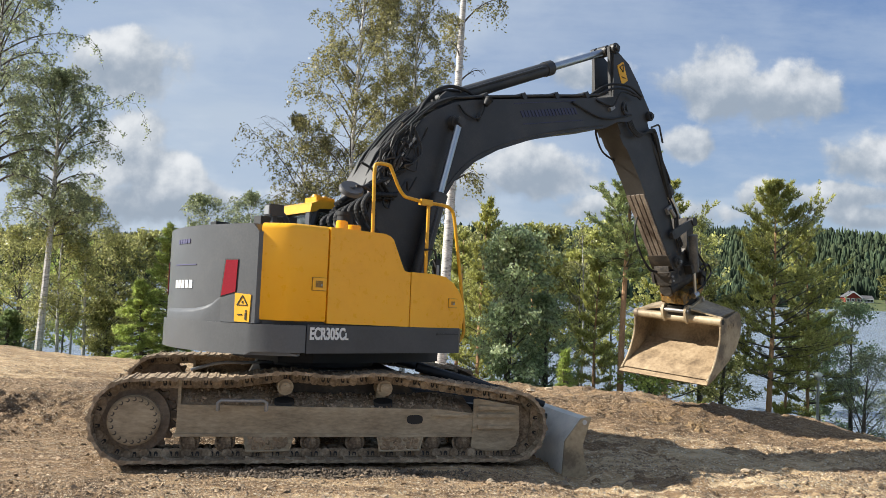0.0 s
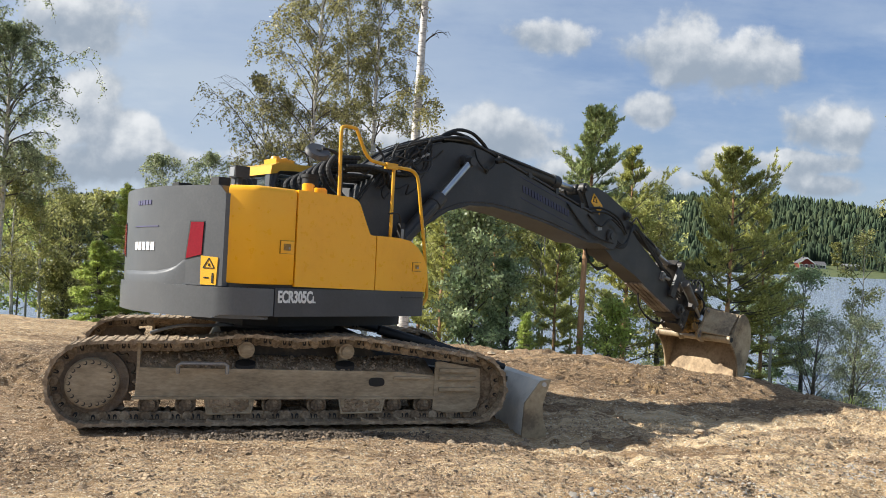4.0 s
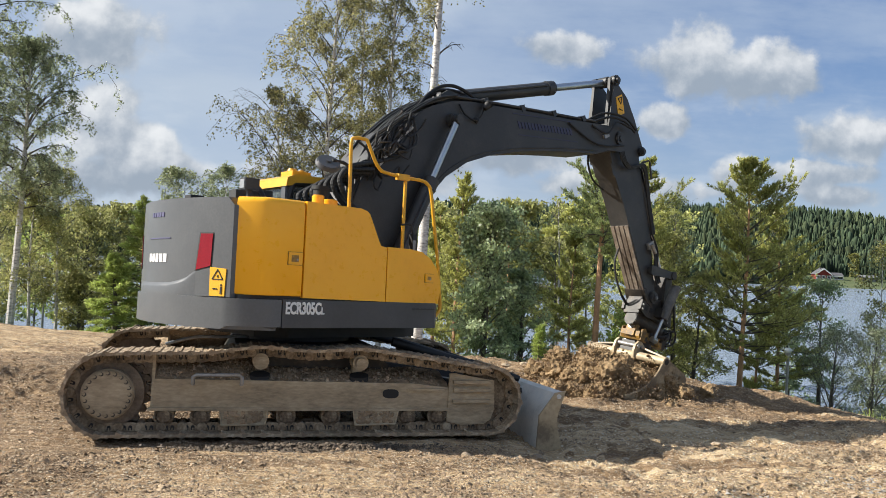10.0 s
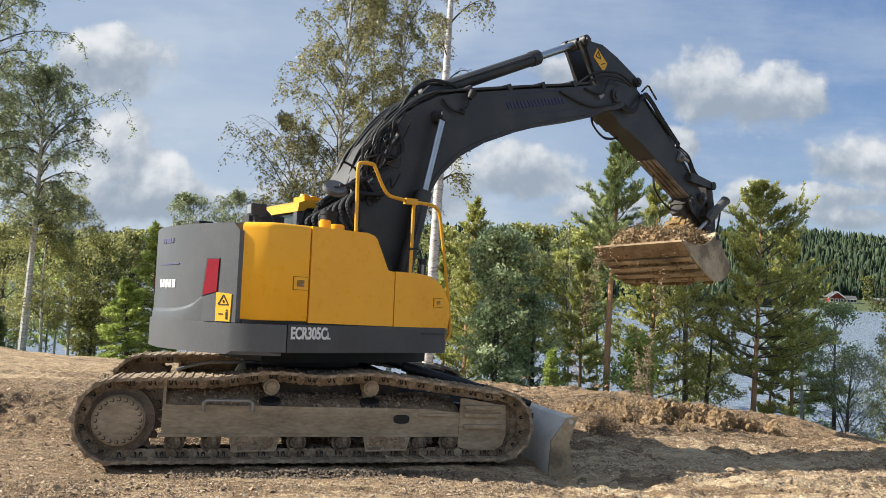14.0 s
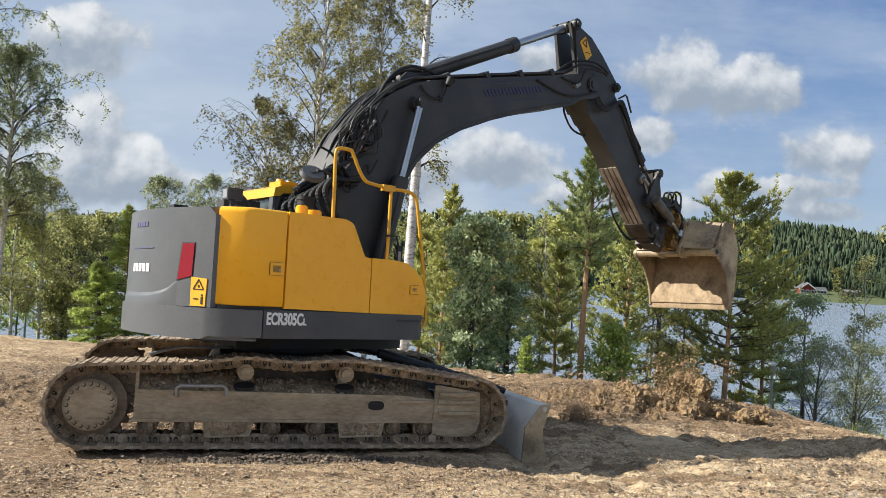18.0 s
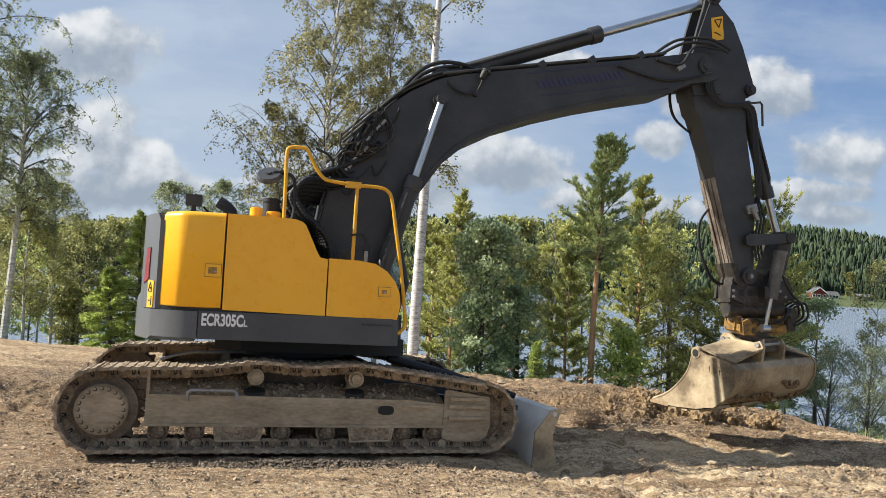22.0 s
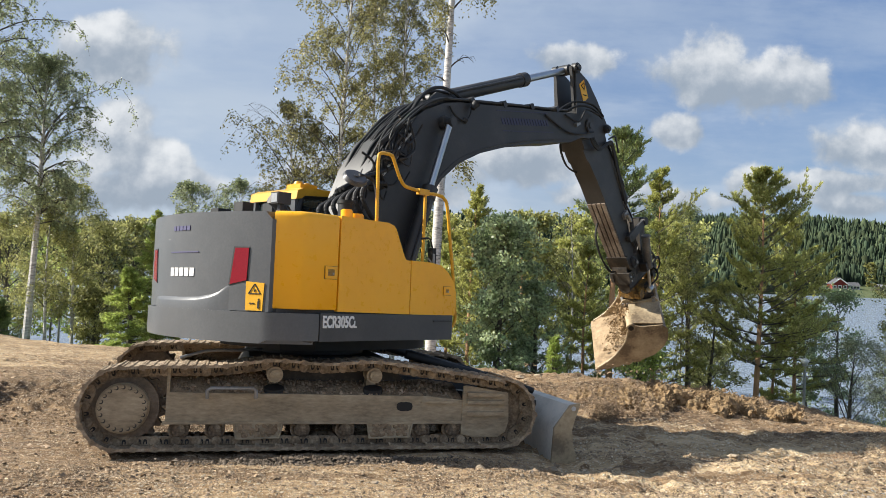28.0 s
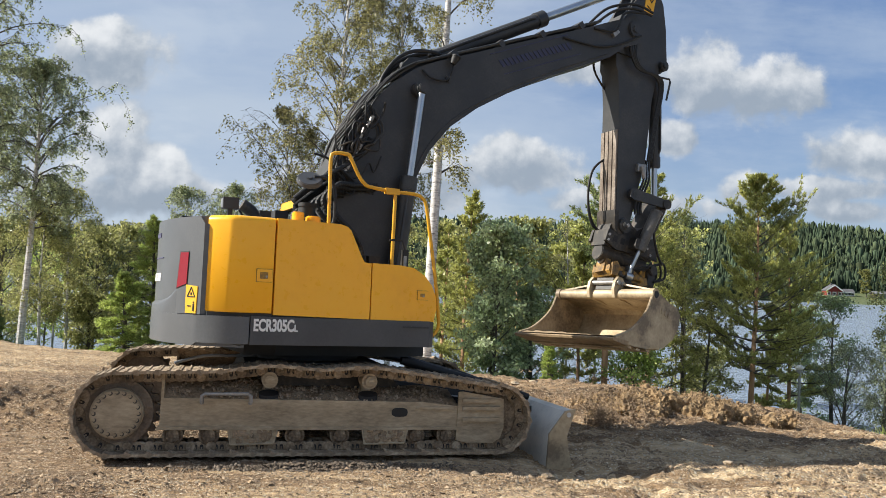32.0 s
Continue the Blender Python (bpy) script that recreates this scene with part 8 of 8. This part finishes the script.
def joints(t):
    """All moving parts' poses in the excavator's space at t seconds."""
    S = Matrix.Rotation(radians(at(SLEW, t)), 4, "Z")
    boom = Matrix.Translation(FOOT) @ lift(at(BOOM, t))
    elbow = boom @ Vector((BOOM_L, 0, 0))
    stick = Matrix.Translation(elbow) @ lift(at(STICK, t))
    pin = stick @ Vector((STICK_L, 0, 0))
    tool = Matrix.Translation(pin) @ lift(at(TOOL, t) + 90)
    tilt = tool @ Matrix.Translation((0.242, 0, -0.45)) @ Matrix.Rotation(radians(at(TILT, t)), 4, "X")
    turn = tilt @ Matrix.Translation((0, 0, -0.41)) @ Matrix.Rotation(radians(at(TURN, t)), 4, "Z")
    out = {UPPER: S, BOOM_PART: S @ boom, STICK_PART: S @ stick, COUPLER: S @ tool, TILT_BODY: S @ tilt @ Matrix.Translation((-0.14, 0, -0.09)), BUCKET: S @ turn}
    for (ba, ro), dy in zip(BOOM_CYL, (-0.46, 0.46)):
        p = Vector((0.87, YC + dy, 1.6))
        q = boom @ Vector((2.638, dy, 1.34))
        out[ba], out[ro] = S @ aim(p, q), S @ aim(p, q) @ Matrix.Translation(((q - p).length, 0, 0))
    p, q = boom @ Vector((2.88, 0, 1.64)), stick @ Vector((-0.92, 0, 0.40))
    out[STICK_CYL[0]], out[STICK_CYL[1]] = S @ aim(p, q), S @ aim(p, q) @ Matrix.Translation(((q - p).length, 0, 0))
    a, b = stick @ Vector((2.45, 0, 0.12)), tool @ Vector((0.47, 0, 0))
    d = b - a
    l = min(max(d.length, 0.15), LINK_A_LEN + LINK_B_LEN - 0.01)
    x = (LINK_A_LEN ** 2 - LINK_B_LEN ** 2 + l * l) / (2 * l)
    h = math.sqrt(max(LINK_A_LEN ** 2 - x * x, 0))
    e = d.normalized()
    k = a + e * x + Vector((-e.z, 0, e.x)) * h
    out[LINK_A], out[LINK_B] = S @ aim(a, k), S @ aim(k, b)
    p = stick @ Vector((0.42, 0, 0.68))
    out[BUCKET_CYL[0]], out[BUCKET_CYL[1]] = S @ aim(p, k), S @ aim(p, k) @ Matrix.Translation(((k - p).length, 0, 0))
    return out


def soil_rows(rng, load, kind):
    """Poses of one lump from lying in the ground over push, ride and fall to its resting place.
    load: 0 stays in the pushed ridge, 1 is lifted and tipped, 2 belongs to the second, smaller dig, 3 trickles off the lip."""
    def tool(t):
        return MACHINE @ joints(t)[BUCKET]

    def on_ground(x, y, h):
        return Vector((x, y, float(ground_z(x, y, False)) + h))

    q = Euler([rng.uniform(0, 6) for _ in range(3)]).to_matrix().to_4x4()
    y_off = rng.uniform(-0.7, 0.7)
    stray, stray2 = rng.uniform(-0.3, 2.1), rng.uniform(-0.4, 0.5)
    u = rng.random()
    # place inside the heaped bucket, along the line from lip to upper edge and out of it
    a = (0.08 if load == 1 else 0.22) + (0.92 if load == 1 else 0.78) * rng.random()
    bulge = math.sin(math.pi * min(max(a, 0.12), 0.9))
    deep = rng.random()
    if load == 2:
        deep = 0.45 + 0.55 * deep
    depth = -0.2 * bulge + deep * (0.2 * bulge + 0.40 * bulge * bulge)
    seat = Vector((-0.9 + 0.75 * a, 0, -0.93 + 0.72 * a)) + Vector((0.72, 0, -0.70)).normalized() * depth
    seat.y = y_off * (0.8 if kind == "spray" else 1.0)
    if load == 3:
        seat = Vector((-0.55 + 0.06 * u, 0.1 * u - 0.05, -0.7))
        q = Matrix.Rotation(radians(88), 4, "X")
    first = load != 2
    dig0, dig1 = (6.0, 9.2) if first else (23.0, 26.0)
    ride0, ride1 = (9.5, 10.6) if first else (26.0, 27.2)
    tip = {0: 99.0, 1: rng.uniform(15.55, 17.05), 2: rng.uniform(28.22, 28.95), 3: rng.uniform(10.9, 15.0) if u < 0.45 else rng.uniform(10.5, 13.6)}[load]
    join = dig0 + (dig1 - dig0) * rng.uniform(0.0, 0.75)
    B = tool(join)
    start = B @ Vector((-0.95, y_off, -1.0))
    start = on_ground(start.x, start.y, rng.uniform(-0.24, -0.12) - (0.14 if kind == "spray" else 0))
    ahead, high = rng.uniform(-0.7, 0.95), rng.random() ** 0.8

    def heap(t):
        m = tool(t)
        f = -Vector(m.col[0][:3])
        f.z = 0
        f.normalize()
        w = Vector(m.col[1][:3])
        c = m @ Vector((-0.95, 0, -1.0))
        c = on_ground(c.x, c.y, 0)
        grow = min(max((t - dig0) / (dig1 - dig0), 0), 1)
        top = (0.22 + (0.50 if first else 0.2) * grow) * max(1 - abs(ahead) / 1.15, 0) * (1 - 0.35 * (y_off / 0.85) ** 2)
        return c + f * (0.15 + ahead) + w * y_off * 1.2 + Vector((0, 0, top * high - (0.18 if kind == "spray" else 0.05)))

    def ease(x):
        x = min(max(x, 0), 1)
        return x * x * (3 - 2 * x)

    times = [0.0, join]
    t = join
    while t < 32.0:
        fast = tip - 0.01 < t < tip + 1.3
        t += 0.1 if fast else 0.25
        if t < 32.0 and t < tip + 1.6 and not (load == 0 and t > 11.5):
            times.append(t)
    times.append(32.0)
    rows, free = [], None
    rest_turn = None
    for t in times:
        m = tool(t)
        if load == 0:
            p = start.lerp(heap(min(t, 9.4 + 0.5 * u)), ease((t - join) / 0.8))
            if t > 9.4:
                k = ease((t - 9.4) / 1.2)
                settle = on_ground(p.x + stray, p.y + stray2, -0.08 + 0.26 * (high * max(1 - abs(ahead), 0.1)))
                p = p.lerp(settle, k)
            turn = (tool(join).to_3x3().to_4x4()) @ q
        elif t <= tip:
            p = start.lerp(heap(t), ease((t - join) / 0.8))
            p = p.lerp(m @ seat, ease((t - ride0 - 0.4 * u) / (ride1 - ride0 - 0.4)))
            turn = tool(max(t, join)).to_3x3().to_4x4() @ q
            free = None
        else:
            if free is None:
                free = tool(tip) @ (seat if load != 3 else Vector((-0.93, 0.52 + 0.2 * u if u < 0.45 else -0.80 - 0.06 * u, -1.08)))
                rest_turn = tool(tip).to_3x3().to_4x4() @ q
                side = Vector((rng.gauss(0, 0.16), rng.gauss(0, 0.16), 0)) * (0.3 if load == 3 else 1)
                rest = on_ground(free.x + side.x * 2.0, free.y + side.y * 2.0, -0.2 + 0.1 * rng.random() if kind == "spray" else -0.1 + 0.18 * rng.random() * (load != 3))
            s = t - tip
            fall = max((free.z - rest.z), 0.05)
            dur = math.sqrt(2 * fall / 9.81) * (1.6 if load == 1 else 1.12)
            k = min(s / dur, 1.0)
            p = Vector((free.x + (rest.x - free.x) * k, free.y + (rest.y - free.y) * k, free.z - fall * k * k))
            turn = rest_turn
            if load == 3:
                turn = rest_turn.to_quaternion().slerp(Matrix.Identity(3).to_quaternion(), min(s / 0.25, 1)).to_matrix().to_4x4()
        rows.append((t, Matrix.Translation(p) @ turn))
    return rows


def motions():
    steps = [k * 0.2 for k in range(161)]
    tables = [(t, joints(t)) for t in steps]
    for ob in tables[0][1]:
        walk(ob, [(t, tab[ob]) for t, tab in tables])
    rng = random.Random(2024)
    for load, kind, count in ((0, "lump", 34), (1, "lump", 68), (1, "spray", 130), (2, "lump", 6), (2, "spray", 16), (3, "trickle", 110)):
        for i in range(count):
            walk(lump(kind, i), soil_rows(rng, load, kind))


motions()
